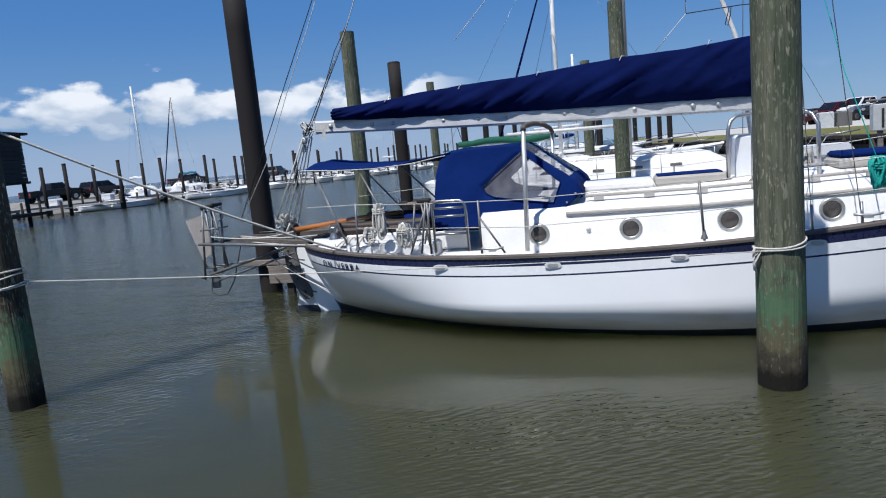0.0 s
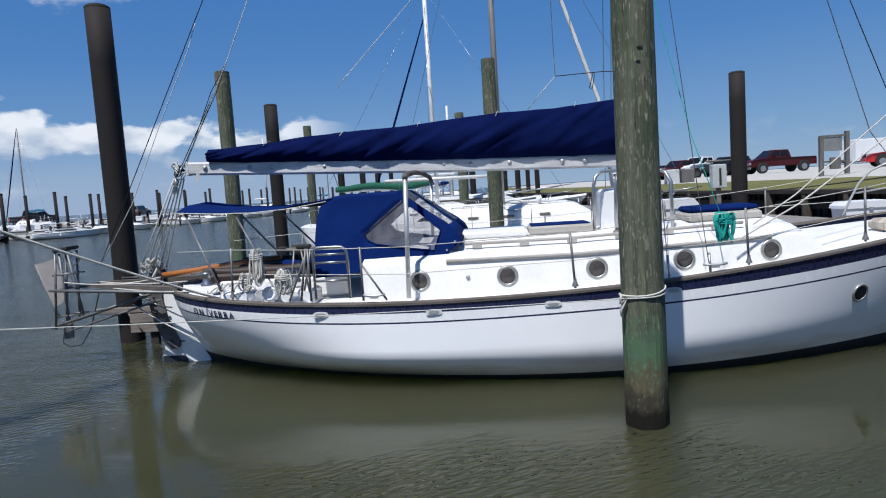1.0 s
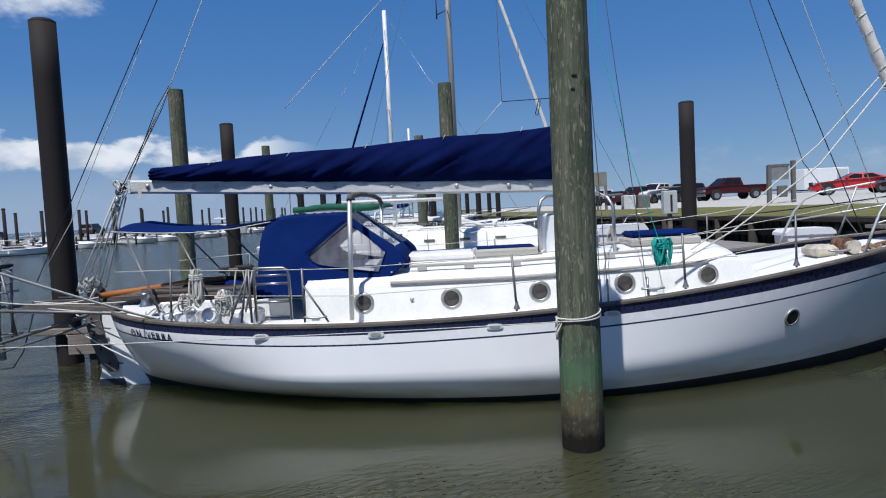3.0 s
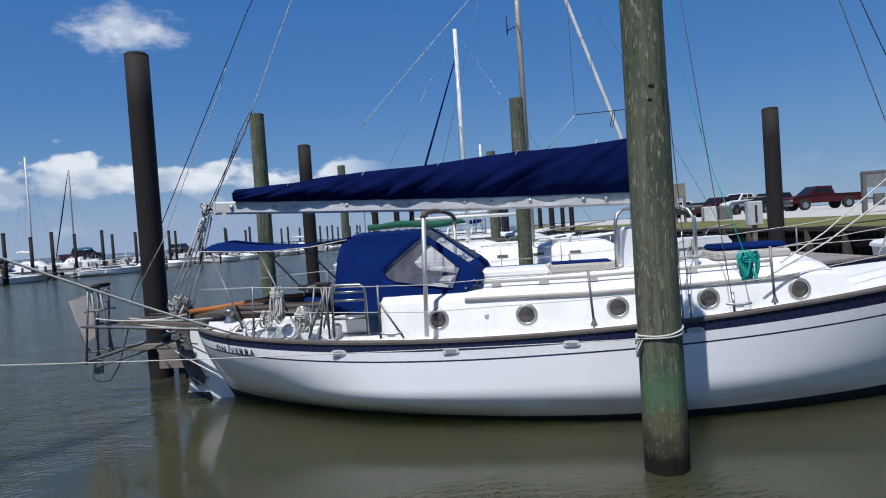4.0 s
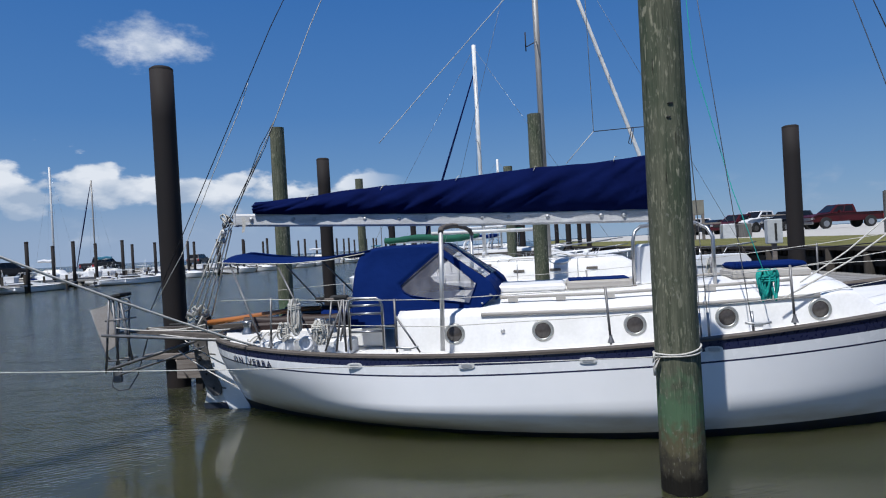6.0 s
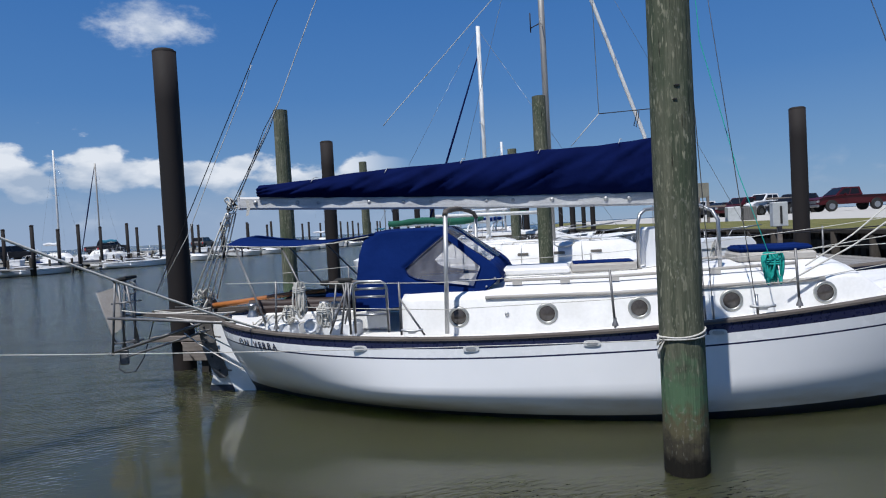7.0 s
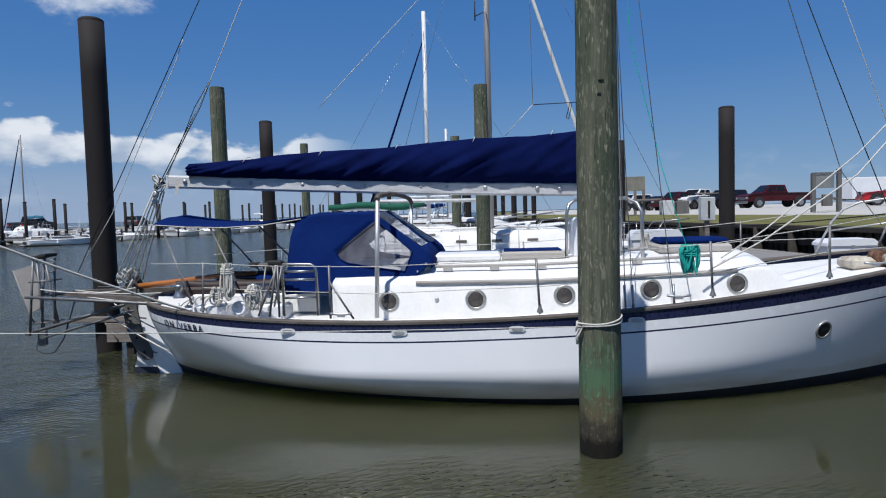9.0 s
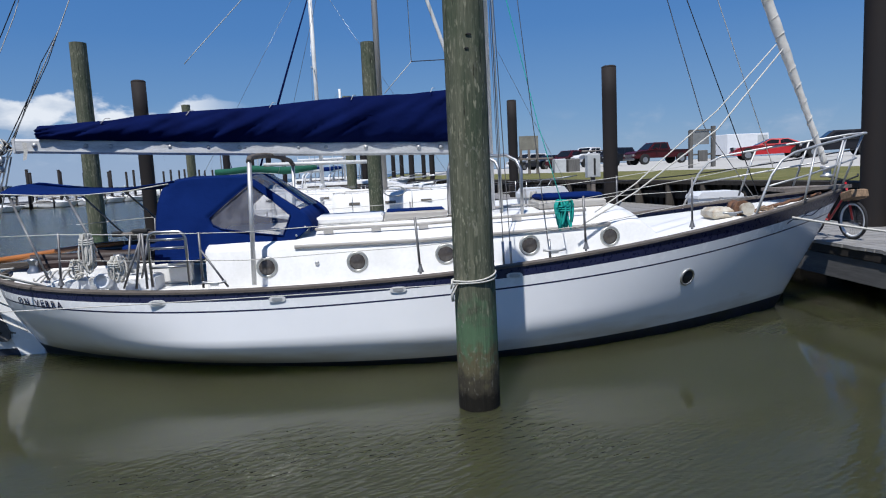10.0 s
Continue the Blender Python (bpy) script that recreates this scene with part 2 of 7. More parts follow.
def water_material():
    m = bpy.data.materials.new("harbour_water")
    m.use_nodes = True
    N, L = m.node_tree.nodes, m.node_tree.links
    p = N["Principled BSDF"]
    p.inputs["Roughness"].default_value, p.inputs["IOR"].default_value = 0.07, 1.333
    p.subsurface_method = "BURLEY"
    p.inputs["Specular IOR Level"].default_value = 0.37
    p.inputs["Subsurface Weight"].default_value, p.inputs["Subsurface Scale"].default_value = 1.0, 1.4
    p.inputs["Subsurface Radius"].default_value = (0.9, 1.0, 0.5)
    co = N.new("ShaderNodeNewGeometry")
    # silt drifting in broad clouds
    big = N.new("ShaderNodeTexNoise")
    big.inputs["Scale"].default_value, big.inputs["Detail"].default_value = 0.25, 4
    L.new(co.outputs["Position"], big.inputs["Vector"])
    ramp = N.new("ShaderNodeValToRGB")
    ramp.color_ramp.elements[0].position, ramp.color_ramp.elements[1].position = 0.3, 0.75
    ramp.color_ramp.elements[0].color, ramp.color_ramp.elements[1].color = (0.037, 0.039, 0.020, 1), (0.048, 0.049, 0.026, 1)
    L.new(big.outputs["Fac"], ramp.inputs[0])
    L.new(ramp.outputs[0], p.inputs["Base Color"])
    prev = None
    # glassy in the lee of the boats, ruffled on the open basin and in one cat's-paw off the slip
    sep = N.new("ShaderNodeSeparateXYZ")
    L.new(co.outputs["Position"], sep.inputs[0])
    wob = N.new("ShaderNodeTexNoise")
    wob.inputs["Scale"].default_value, wob.inputs["Detail"].default_value = 0.7, 4
    L.new(co.outputs["Position"], wob.inputs["Vector"])

    def calc(op, a, b):
        n = N.new("ShaderNodeMath")
        n.operation = op
        for i, v in enumerate((a, b)):
            if isinstance(v, (int, float)):
                n.inputs[i].default_value = v
            else:
                L.new(v, n.inputs[i])
        return n.outputs[0]

    def ease(v, a, b, c=0.0, d=1.0):
        n = N.new("ShaderNodeMapRange")
        n.interpolation_type = "SMOOTHSTEP"
        L.new(v, n.inputs[0])
        for i, q in zip((1, 2, 3, 4), (a, b, c, d)):
            n.inputs[i].default_value = q
        return n.outputs[0]

    shift = calc("MULTIPLY", calc("SUBTRACT", wob.outputs["Fac"], 0.5), 3.0)
    px, py = calc("ADD", sep.outputs[0], shift), calc("ADD", sep.outputs[1], shift)
    basin = calc("MAXIMUM", ease(px, 1.3, -1.8), ease(py, 3.5, 6.0))
    paw = calc("MULTIPLY", calc("MULTIPLY", ease(py, -6.0, -4.6), ease(py, -2.9, -4.0)), calc("MULTIPLY", ease(px, 2.0, 4.0, 0.0, 0.75), ease(px, 9.0, 6.4)))
    chop = calc("MAXIMUM", calc("ADD", calc("MULTIPLY", basin, 1.0), 0.05), paw)
    swell = calc("ADD", calc("ADD", calc("MULTIPLY", basin, 0.85), 0.03), calc("MULTIPLY", paw, 0.15))
    L.new(ease(basin, 0.0, 1.0, 0.05, 0.20), p.inputs["Roughness"])
    for scale, dist, rot, sx, strength in ((0.8, 0.13, 0.5, 0.55, swell), (3.2, 0.060, 0.35, 0.42, swell), (13.0, 0.016, 0.45, 0.38, chop), (34.0, 0.0035, 0.2, 0.6, chop)):
        mp = N.new("ShaderNodeMapping")
        mp.inputs["Rotation"].default_value = (0, 0, rot)
        mp.inputs["Scale"].default_value = (sx, 1.0, 1.0)
        L.new(co.outputs["Position"], mp.inputs[0])
        n = N.new("ShaderNodeTexNoise")
        n.inputs["Scale"].default_value, n.inputs["Detail"].default_value = scale, 3
        L.new(mp.outputs[0], n.inputs["Vector"])
        b = N.new("ShaderNodeBump")
        b.inputs["Distance"].default_value = dist
        L.new(strength, b.inputs["Strength"])
        L.new(n.outputs["Fac"], b.inputs["Height"])
        if prev:
            L.new(prev, b.inputs["Normal"])
        prev = b.outputs[0]
    # short wavelets in trains running before the breeze
    for scale, dist, rot in ((3.4, 0.0048, -0.72), (6.2, 0.0028, -0.45)):
        mp = N.new("ShaderNodeMapping")
        mp.inputs["Rotation"].default_value = (0, 0, rot)
        L.new(co.outputs["Position"], mp.inputs[0])
        wv = N.new("ShaderNodeTexWave")
        wv.bands_direction = "Y"
        wv.inputs["Scale"].default_value, wv.inputs["Distortion"].default_value = scale, 5.0
        wv.inputs["Detail"].default_value, wv.inputs["Detail Scale"].default_value = 3.0, 0.9
        L.new(mp.outputs[0], wv.inputs["Vector"])
        b = N.new("ShaderNodeBump")
        b.inputs["Distance"].default_value = dist
        L.new(chop, b.inputs["Strength"])
        L.new(wv.outputs["Fac"], b.inputs["Height"])
        L.new(prev, b.inputs["Normal"])
        prev = b.outputs[0]
    L.new(prev, p.inputs["Normal"])
    return m


M_WATER = water_material()
M_PILE = pile_material()
M_PILE2 = pile_material("brown_pile_timber", (0.085, 0.075, 0.052), (0.030, 0.026, 0.020))
M_SLEEVE = mat("pile_sleeve_plastic", (0.026, 0.021, 0.019), 0.75, spec=0.2, var=0.15, scale=2, stretch=(1, 1, 0.2), color2=(0.020, 0.018, 0.018))
M_GEL = mat("white_gelcoat", (0.86, 0.86, 0.86), 0.25, var=0.02, scale=1.2, coat=0.3, color2=(0.80, 0.81, 0.81))


def hull_material():
    """White gelcoat with yellow-brown scum in uneven blotches low on the topsides and faint scuffs."""
    m = mat("hull_gelcoat", (0.90, 0.90, 0.90), 0.22, var=0.01, scale=0.5, coat=0.35, color2=(0.85, 0.855, 0.86), fine=3)
    N, L = m.node_tree.nodes, m.node_tree.links
    p = N["Principled BSDF"]
    base = p.inputs["Base Color"].links[0].from_socket
    g = N.new("ShaderNodeNewGeometry")
    sep = N.new("ShaderNodeSeparateXYZ")
    L.new(g.outputs["Position"], sep.inputs[0])
    mp = N.new("ShaderNodeMapping")
    mp.inputs["Scale"].default_value = (0.55, 0.55, 2.2)
    L.new(g.outputs["Position"], mp.inputs[0])
    no = N.new("ShaderNodeTexNoise")
    no.inputs["Scale"].default_value, no.inputs["Detail"].default_value = 1.6, 8
    L.new(mp.outputs[0], no.inputs["Vector"])
    r = N.new("ShaderNodeMapRange")
    L.new(sep.outputs[2], r.inputs[0])
    r.inputs[1].default_value, r.inputs[2].default_value, r.inputs[3].default_value, r.inputs[4].default_value = 0.10, 0.48, 0.30, -0.20
    a = N.new("ShaderNodeMath")
    L.new(no.outputs["Fac"], a.inputs[0])
    L.new(r.outputs[0], a.inputs[1])
    t = N.new("ShaderNodeMapRange")
    L.new(a.outputs[0], t.inputs[0])
    t.inputs[1].default_value, t.inputs[2].default_value, t.inputs[4].default_value = 0.55, 0.88, 0.65
    x = N.new("ShaderNodeMix")
    x.data_type = "RGBA"
    L.new(t.outputs[0], x.inputs["Factor"])
    L.new(base, x.inputs["A"])
    x.inputs["B"].default_value = (0.50, 0.40, 0.26, 1)
    L.new(x.outputs["Result"], p.inputs["Base Color"])
    return m


M_HULL = hull_material()
M_DECK = mat("white_deck_paint", (0.80, 0.79, 0.77), 0.5, var=0.05, scale=3, color2=(0.70, 0.69, 0.66))
M_NAVY = mat("navy_gelcoat", (0.018, 0.022, 0.065), 0.28, var=0.1, scale=3)
M_ANTI = mat("antifouling", (0.012, 0.020, 0.045), 0.7, var=0.25, scale=5, color2=(0.012, 0.016, 0.014))
M_TEAK = mat("grey_weathered_teak", (0.25, 0.22, 0.195), 0.85, spec=0.2, var=0.2, scale=4, stretch=(0.3, 4, 4), bump=0.003, color2=(0.12, 0.10, 0.085))
M_TRIM = mat("pale_weathered_trim", (0.44, 0.42, 0.385), 0.8, var=0.15, scale=4, stretch=(0.3, 4, 4), color2=(0.30, 0.275, 0.245))
M_VARN = mat("varnished_wood", (0.42, 0.15, 0.035), 0.3, var=0.15, scale=4, stretch=(0.4, 5, 5), coat=0.5)
M_CANVAS = mat("blue_canvas", (0.005, 0.019, 0.108), 0.95, spec=0.05, var=0.1, scale=2.5, bump=0.012, bump_scale=5, fine=240, color2=(0.003, 0.013, 0.080))
M_COVER = mat("navy_sail_cover", (0.0030, 0.0080, 0.056), 0.95, spec=0.05, var=0.1, scale=2.5, bump=0.02, bump_scale=4, fine=240, color2=(0.002, 0.005, 0.038))
M_GREEN = mat("green_canvas", (0.010, 0.10, 0.060), 0.9, var=0.1, scale=3)
M_TUBE = mat("dull_grey_tube", (0.23, 0.23, 0.235), 0.5, 0.55, var=0.2, scale=14, color2=(0.14, 0.135, 0.13))
M_RAIL = mat("dark_weathered_teak", (0.150, 0.132, 0.118), 0.85, spec=0.2, var=0.25, scale=5, stretch=(0.3, 4, 4), bump=0.003, color2=(0.085, 0.072, 0.062))
M_CHEEK = mat("grey_painted_wood", (0.155, 0.148, 0.142), 0.85, spec=0.2, var=0.2, scale=9, bump=0.003, color2=(0.085, 0.080, 0.076))
M_STEEL = mat("stainless_steel", (0.42, 0.42, 0.42), 0.34, 0.9, var=0.08)
M_GALV = mat("galvanised_pipe", (0.54, 0.54, 0.53), 0.48, 0.6, var=0.1, scale=8)
M_ALU = mat("white_painted_spar", (0.74, 0.74, 0.72), 0.4, var=0.06, scale=4, color2=(0.58, 0.57, 0.54))
M_BOOM = mat("scuffed_white_spar", (0.70, 0.70, 0.69), 0.5, var=0.1, scale=5, stretch=(0.5, 3, 3), color2=(0.40, 0.40, 0.40), fine=60)
M_WIRE = mat("rigging_wire", (0.30, 0.30, 0.31), 0.35, 0.9)
M_BLACKLINE = mat("black_line", (0.02, 0.02, 0.025), 0.8)
M_ROPE = mat("white_rope", (0.66, 0.64, 0.58), 0.9, var=0.12, scale=60, bump=0.004, bump_scale=120, color2=(0.42, 0.40, 0.36))
M_TEAL = mat("teal_rope", (0.015, 0.42, 0.36), 0.8, var=0.2, scale=50)
M_PORT = mat("port_glass", (0.085, 0.074, 0.066), 0.08, var=0.2, scale=5)
M_BRASS = mat("port_ring_bronze", (0.46, 0.46, 0.43), 0.4, 0.7, var=0.15, scale=20)
# darker upright streaks in the vinyl's colour stand in for shaded folds
M_VINYL = mat("clear_vinyl", (0.40, 0.40, 0.44), 0.0, var=0.3, scale=5, stretch=(2.5, 2.5, 0.5), color2=(0.17, 0.17, 0.20), alpha=0.34, spec=0.9)
M_PLANK = mat("grey_dock_plank", (0.27, 0.262, 0.25), 0.85, var=0.2, scale=3, stretch=(4, 0.4, 4), bump=0.006, island=0.3, color2=(0.17, 0.163, 0.155))
M_DOCKSIDE = mat("grey_dock_fascia", (0.165, 0.160, 0.155), 0.88, spec=0.2, var=0.2, scale=2, stretch=(4, 0.3, 4), bump=0.005, color2=(0.10, 0.097, 0.094))
M_TIMBER = mat("dark_bulkhead_timber", (0.046, 0.040, 0.034), 0.92, spec=0.2, var=0.25, scale=3, stretch=(3, 3, 0.4), bump=0.01, island=0.35, color2=(0.020, 0.018, 0.015))
M_GRASS = mat("grass", (0.195, 0.180, 0.072), 0.95, spec=0.1, var=0.25, scale=1.2, color2=(0.105, 0.112, 0.040), bump=0.03, bump_scale=30)
M_GRAVEL = mat("pale_gravel_lot", (0.47, 0.45, 0.41), 0.95, var=0.12, scale=0.5, color2=(0.44, 0.42, 0.38), bump=0.01)
M_DARK = mat("dark_rubber", (0.02, 0.02, 0.02), 0.8)
M_GLASS = mat("car_glass", (0.012, 0.013, 0.015), 0.12, spec=0.25)
M_GREYBOX = mat("grey_metal_box", (0.50, 0.52, 0.52), 0.5, var=0.08)
M_WHITE = mat("white_paint", (0.74, 0.75, 0.76), 0.45, var=0.04, scale=2)
M_SHED = mat("dark_shed_boards", (0.035, 0.035, 0.036), 0.85, var=0.2, scale=2, island=0.2)
M_BROWN = mat("dark_brown_vinyl", (0.030, 0.015, 0.012), 0.6, var=0.15)
M_SAND = mat("shell_bank", (0.30, 0.285, 0.25), 0.95, var=0.2, scale=0.3)


# ---- mesh helpers ----
class Mesh:
    """Collects vertices and faces for one mesh."""

    def __init__(self):
        self.v, self.f, self.smooth = [], [], []

    def add(self, verts, faces, smooth=False):
        n = len(self.v)
        self.v += [tuple(map(float, p)) for p in verts]
        self.f += [tuple(i + n for i in f) for f in faces]
        self.smooth += [smooth] * len(faces)
        return self

    def box(self, c, s, m=None, bev=0.0):
        x, y, z = (a / 2 for a in s)
        if bev:
            e = bev
            pts = []
            for sz in (-1, 1):
                for a, b in ((x - e, y - e),) * 1:
                    pts += [(-a, -b, sz * z), (a, -b, sz * z), (a, b, sz * z), (-a, b, sz * z)]
            ring = [(-x, -y), (x, -y), (x, y), (-x, y)]
            pts += [(a, b, -z + e) for a, b in ring] + [(a, b, z - e) for a, b in ring]
            fs = [(3, 2, 1, 0), (4, 5, 6, 7)]
            for i in range(4):
                j = (i + 1) % 4
                fs += [(i, j, 8 + j, 8 + i), (8 + i, 8 + j, 12 + j, 12 + i), (12 + i, 12 + j, 4 + j, 4 + i)]
        else:
            pts = [(i * x, j * y, k * z) for k in (-1, 1) for i, j in ((-1, -1), (1, -1), (1, 1), (-1, 1))]
            fs = [(3, 2, 1, 0), (4, 5, 6, 7)] + [(i, (i + 1) % 4, 4 + (i + 1) % 4, 4 + i) for i in range(4)]
        if m:
            pts = [m @ Vector(p) for p in pts]
        return self.add([(p[0] + c[0], p[1] + c[1], p[2] + c[2]) for p in pts], fs)

    def tube(self, pts, r, n=8, caps=True):
        """A round tube along points; r is one radius or one for each point."""
        pts = [Vector(p) for p in pts]
        rs = r if isinstance(r, (list, tuple)) else [r] * len(pts)
        vs, fs = [], []
        up = Vector((0, 0, 1))
        d0 = (pts[1] - pts[0]).normalized()
        a = d0.cross(up)
        if a.length < 0.05:
            a = d0.cross(Vector((1, 0, 0)))
        a.normalize()
        for i, p in enumerate(pts):
            d = (pts[min(i + 1, len(pts) - 1)] - pts[max(i - 1, 0)]).normalized()
            a = (a - d * a.dot(d)).normalized()
            b = d.cross(a)
            for k in range(n):
                w = 2 * math.pi * k / n
                vs.append(p + (a * math.cos(w) + b * math.sin(w)) * rs[i])
        for i in range(len(pts) - 1):
            for k in range(n):
                l = (k + 1) % n
                fs.append((i * n + k, i * n + l, (i + 1) * n + l, (i + 1) * n + k))
        self.add(vs, fs, True)
        if caps:
            m = len(pts) - 1
            self.add(vs[:n], [tuple(range(n))[::-1]])
            self.add(vs[m * n:], [tuple(range(n))])
        return self

    def grid(self, rows, smooth=True, flip=False, close=False):
        """A sheet through rows of points."""
        n = len(rows[0])
        vs = [p for r in rows for p in r]
        fs = []
        for i in range(len(rows) - 1):
            for k in range(n if close else n - 1):
                l = (k + 1) % n
                q = (i * n + k, i * n + l, (i + 1) * n + l, (i + 1) * n + k)
                fs.append(q[::-1] if flip else q)
        return self.add(vs, fs, smooth)

    def prism(self, outline, axis, lo, hi, smooth=False):
        """An outline of (a, b) pairs pushed along x, y or z."""
        def at(p, q):
            return {"x": (q, p[0], p[1]), "y": (p[0], q, p[1]), "z": (p[0], p[1], q)}[axis]
        n = len(outline)
        vs = [at(p, lo) for p in outline] + [at(p, hi) for p in outline]
        fs = [tuple(range(n))[::-1], tuple(range(n, 2 * n))] + [(i, (i + 1) % n, n + (i + 1) % n, n + i) for i in range(n)]
        return self.add(vs, fs, smooth)

    def lathe(self, prof, c=(0, 0, 0), n=24, m=None, smooth=True):
        """A profile of (radius, height) turned round z."""
        rows = []
        for r, h in prof:
            ring = [Vector((r * math.cos(2 * math.pi * k / n), r * math.sin(2 * math.pi * k / n), h)) for k in range(n)]
            rows.append([(m @ p if m else p) + Vector(c) for p in ring])
        return self.grid(rows, smooth, False, True)

    def data(self, name, material):
        me = bpy.data.meshes.new(name)
        me.from_pydata(self.v, [], self.f)
        me.polygons.foreach_set("use_smooth", self.smooth)
        for q in material if isinstance(material, (list, tuple)) else (material,):
            me.materials.append(q)
        bm = bmesh.new()
        bm.from_mesh(me)
        bmesh.ops.remove_doubles(bm, verts=bm.verts, dist=1e-5)
        bmesh.ops.recalc_face_normals(bm, faces=bm.faces)
        bm.to_mesh(me)
        bm.free()
        return me


def part(name, mesh, material, parent, label="", at=None):
    """One mesh under a thing or a part."""
    ob = new(name, mesh if isinstance(mesh, bpy.types.Mesh) else mesh.data(name, material))
    ob.parent = parent
    if at is not None:
        ob.matrix_basis = at
    if label:
        ob["label"] = label
    return ob


def solid(ob, thickness, offset=0.0):
    m = ob.modifiers.new("thickness", "SOLIDIFY")
    m.thickness, m.offset = thickness, offset
    return ob


def thing(name, label, category, at=None, group="", kind="", mesh=None, material=None):
    """A top-level thing: an Empty at its base, or a single mesh."""
    ob = new(name, mesh.data(name, material) if mesh else None)
    if at is not None:
        ob.matrix_basis = at if isinstance(at, Matrix) else Matrix.Translation(at)
    return tagged(ob, label, category, group, kind)


def sag(a, b, drop, n=12):
    a, b = Vector(a), Vector(b)
    return [a.lerp(b, i / n) - Vector((0, 0, drop * 4 * (i / n) * (1 - i / n))) for i in range(n + 1)]


def smoothstep(a, b, x):
    t = min(1, max(0, (x - a) / (b - a)))
    return t * t * (3 - 2 * t)


# ---- water, land ----
def ground_sheets():
    w = Mesh()
    w.grid([[(x, y, 0) for x in (-3000, -60, 60, 3000)] for y in (-400, -60, 120, 4000)], False)
    thing("water", "murky olive harbour water with small wind ripples", "water", kind="structure", mesh=w, material=M_WATER)


ground_sheets()


def bulk_x(y):
    """Face of the timber bulkhead, which runs along the dock."""
    return 13.9 - 0.195 * max(0.0, y - 5.0)


def land():
    ys = list(range(-40, 61, 4))
    lot = Mesh()
    rows = []
    for y in ys + [90, 140, 220]:
        b = bulk_x(min(y, 60)) + 0.15
        rows.append([(b + 5.2, y, 1.60), (b + 9, y, 1.68), (b + 16, y, 1.74), (b + 60, y, 1.80), (b + 260, y, 1.80)])
    lot.grid(rows, True)
    thing("ground", "pale gravel parking lot above the bulkhead", "ground", kind="structure", mesh=lot, material=M_GRAVEL)
    g = Mesh()
    rows = []
    for y in ys + [90, 140, 220]:
        b = bulk_x(min(y, 60))
        rows.append([(b + 0.1, y, 1.0), (b + 0.1, y, 1.48), (b + 1.2, y, 1.52), (b + 3.2, y, 1.58), (b + 5.6, y, 1.63)])
    g.grid(rows, True)
    thing("grass", "strip of short sun-dried grass between bulkhead and lot", "grass", kind="stuff", mesh=g, material=M_GRASS)


land()


def bulkhead():
    wall = thing("bulkhead", "dark weathered timber bulkhead with walers and posts", "bulkhead", kind="structure")
    back = Mesh()
    ys = list(range(-40, 61, 4))
    back.grid([[(bulk_x(y) + 0.06, y, -0.5), (bulk_x(y) + 0.06, y, 1.42)] for y in ys], False)
    part("sheeting", back, M_TIMBER, wall)
    cap = Mesh()
    cap.grid([[(bulk_x(y) - 0.30, y, 1.40), (bulk_x(y) - 0.30, y, 1.50), (bulk_x(y) + 0.25, y, 1.50), (bulk_x(y) + 0.25, y, 1.40)] for y in ys], False, close=True)
    part("cap_board", cap, M_TIMBER, wall)
    for z in (0.35, 1.0):
        wl = Mesh()
        wl.grid([[(bulk_x(y) - 0.13, y, z), (bulk_x(y) - 0.13, y, z + 0.2), (bulk_x(y) + 0.0, y, z + 0.2), (bulk_x(y) + 0.0, y, z)] for y in ys], False, close=True)
        part("waler", wl, M_TIMBER, wall)
    post = Mesh().tube([(0, 0, -0.6), (0, 0, 1.38)], 0.13, 10).data("post", M_TIMBER)
    board = Mesh().box((0, 0, 0.46), (0.05, 0.26, 1.86)).data("board", M_TIMBER)
    y = -6.0
    while y < 44:
        part("post", post, None, wall, at=pose(bulk_x(y) - 0.2, y, random.uniform(-0.12, 0.1), 0, random.uniform(-1, 1), random.uniform(0, 90)))
        y += 1.55
    y = -6.0
    while y < 40:
        part("board", board, None, wall, at=pose(bulk_x(y) + 0.01, y, random.uniform(-0.03, 0.03), 0, 0, 0))
        y += 0.285


# ---- piles ----
def pile(x, y, top, r, sleeve, label, lean=(0, 0), wood=None):
    m = Mesh()
    n = 8
    pts = [(lean[0] * t / n, lean[1] * t / n, -1.5 + (top + 1.5) * t / n) for t in range(n + 1)]
    ob = thing("mooring_pile", label, "piling", (x, y, 0), "mooring piles")
    if sleeve:
        part("sleeve", Mesh().tube(pts, r, 28), M_SLEEVE, ob)
        part("cap", Mesh().lathe([(0.0, 0.035), (r * 0.8, 0.03), (r * 1.004, 0.0), (r * 1.004, -0.03)], (lean[0], lean[1], top), 28), M_SLEEVE, ob)
    else:
        rows = []
        nn = 36
        rnd = random.Random(int(x * 50 + y * 7))
        ph = [rnd.uniform(0, 6.3) for _ in range(6)]
        for i in range(34):
            z = -1.5 + (top + 1.5) * i / 33
            t = i / 33
            row = []
            for k in range(nn):
                w = 2 * math.pi * k / nn
                rr = r * (1.07 - 0.12 * t) * (1 + 0.018 * math.sin(3 * w + ph[0] + z * 0.4) + 0.012 * math.sin(7 * w + ph[1]) + 0.02 * noise.noise((math.cos(w) * 2, math.sin(w) * 2, z * 0.8 + ph[2])))
                row.append((lean[0] * t + rr * math.cos(w), lean[1] * t + rr * math.sin(w), z))
            rows.append(row)
        m.grid(rows, True, False, True)
        part("trunk", m, wood or M_PILE, ob)
        part("top_cut", Mesh().add(rows[-1], [tuple(range(nn))]), M_TEAK, ob, "sawn pile top")
    return ob


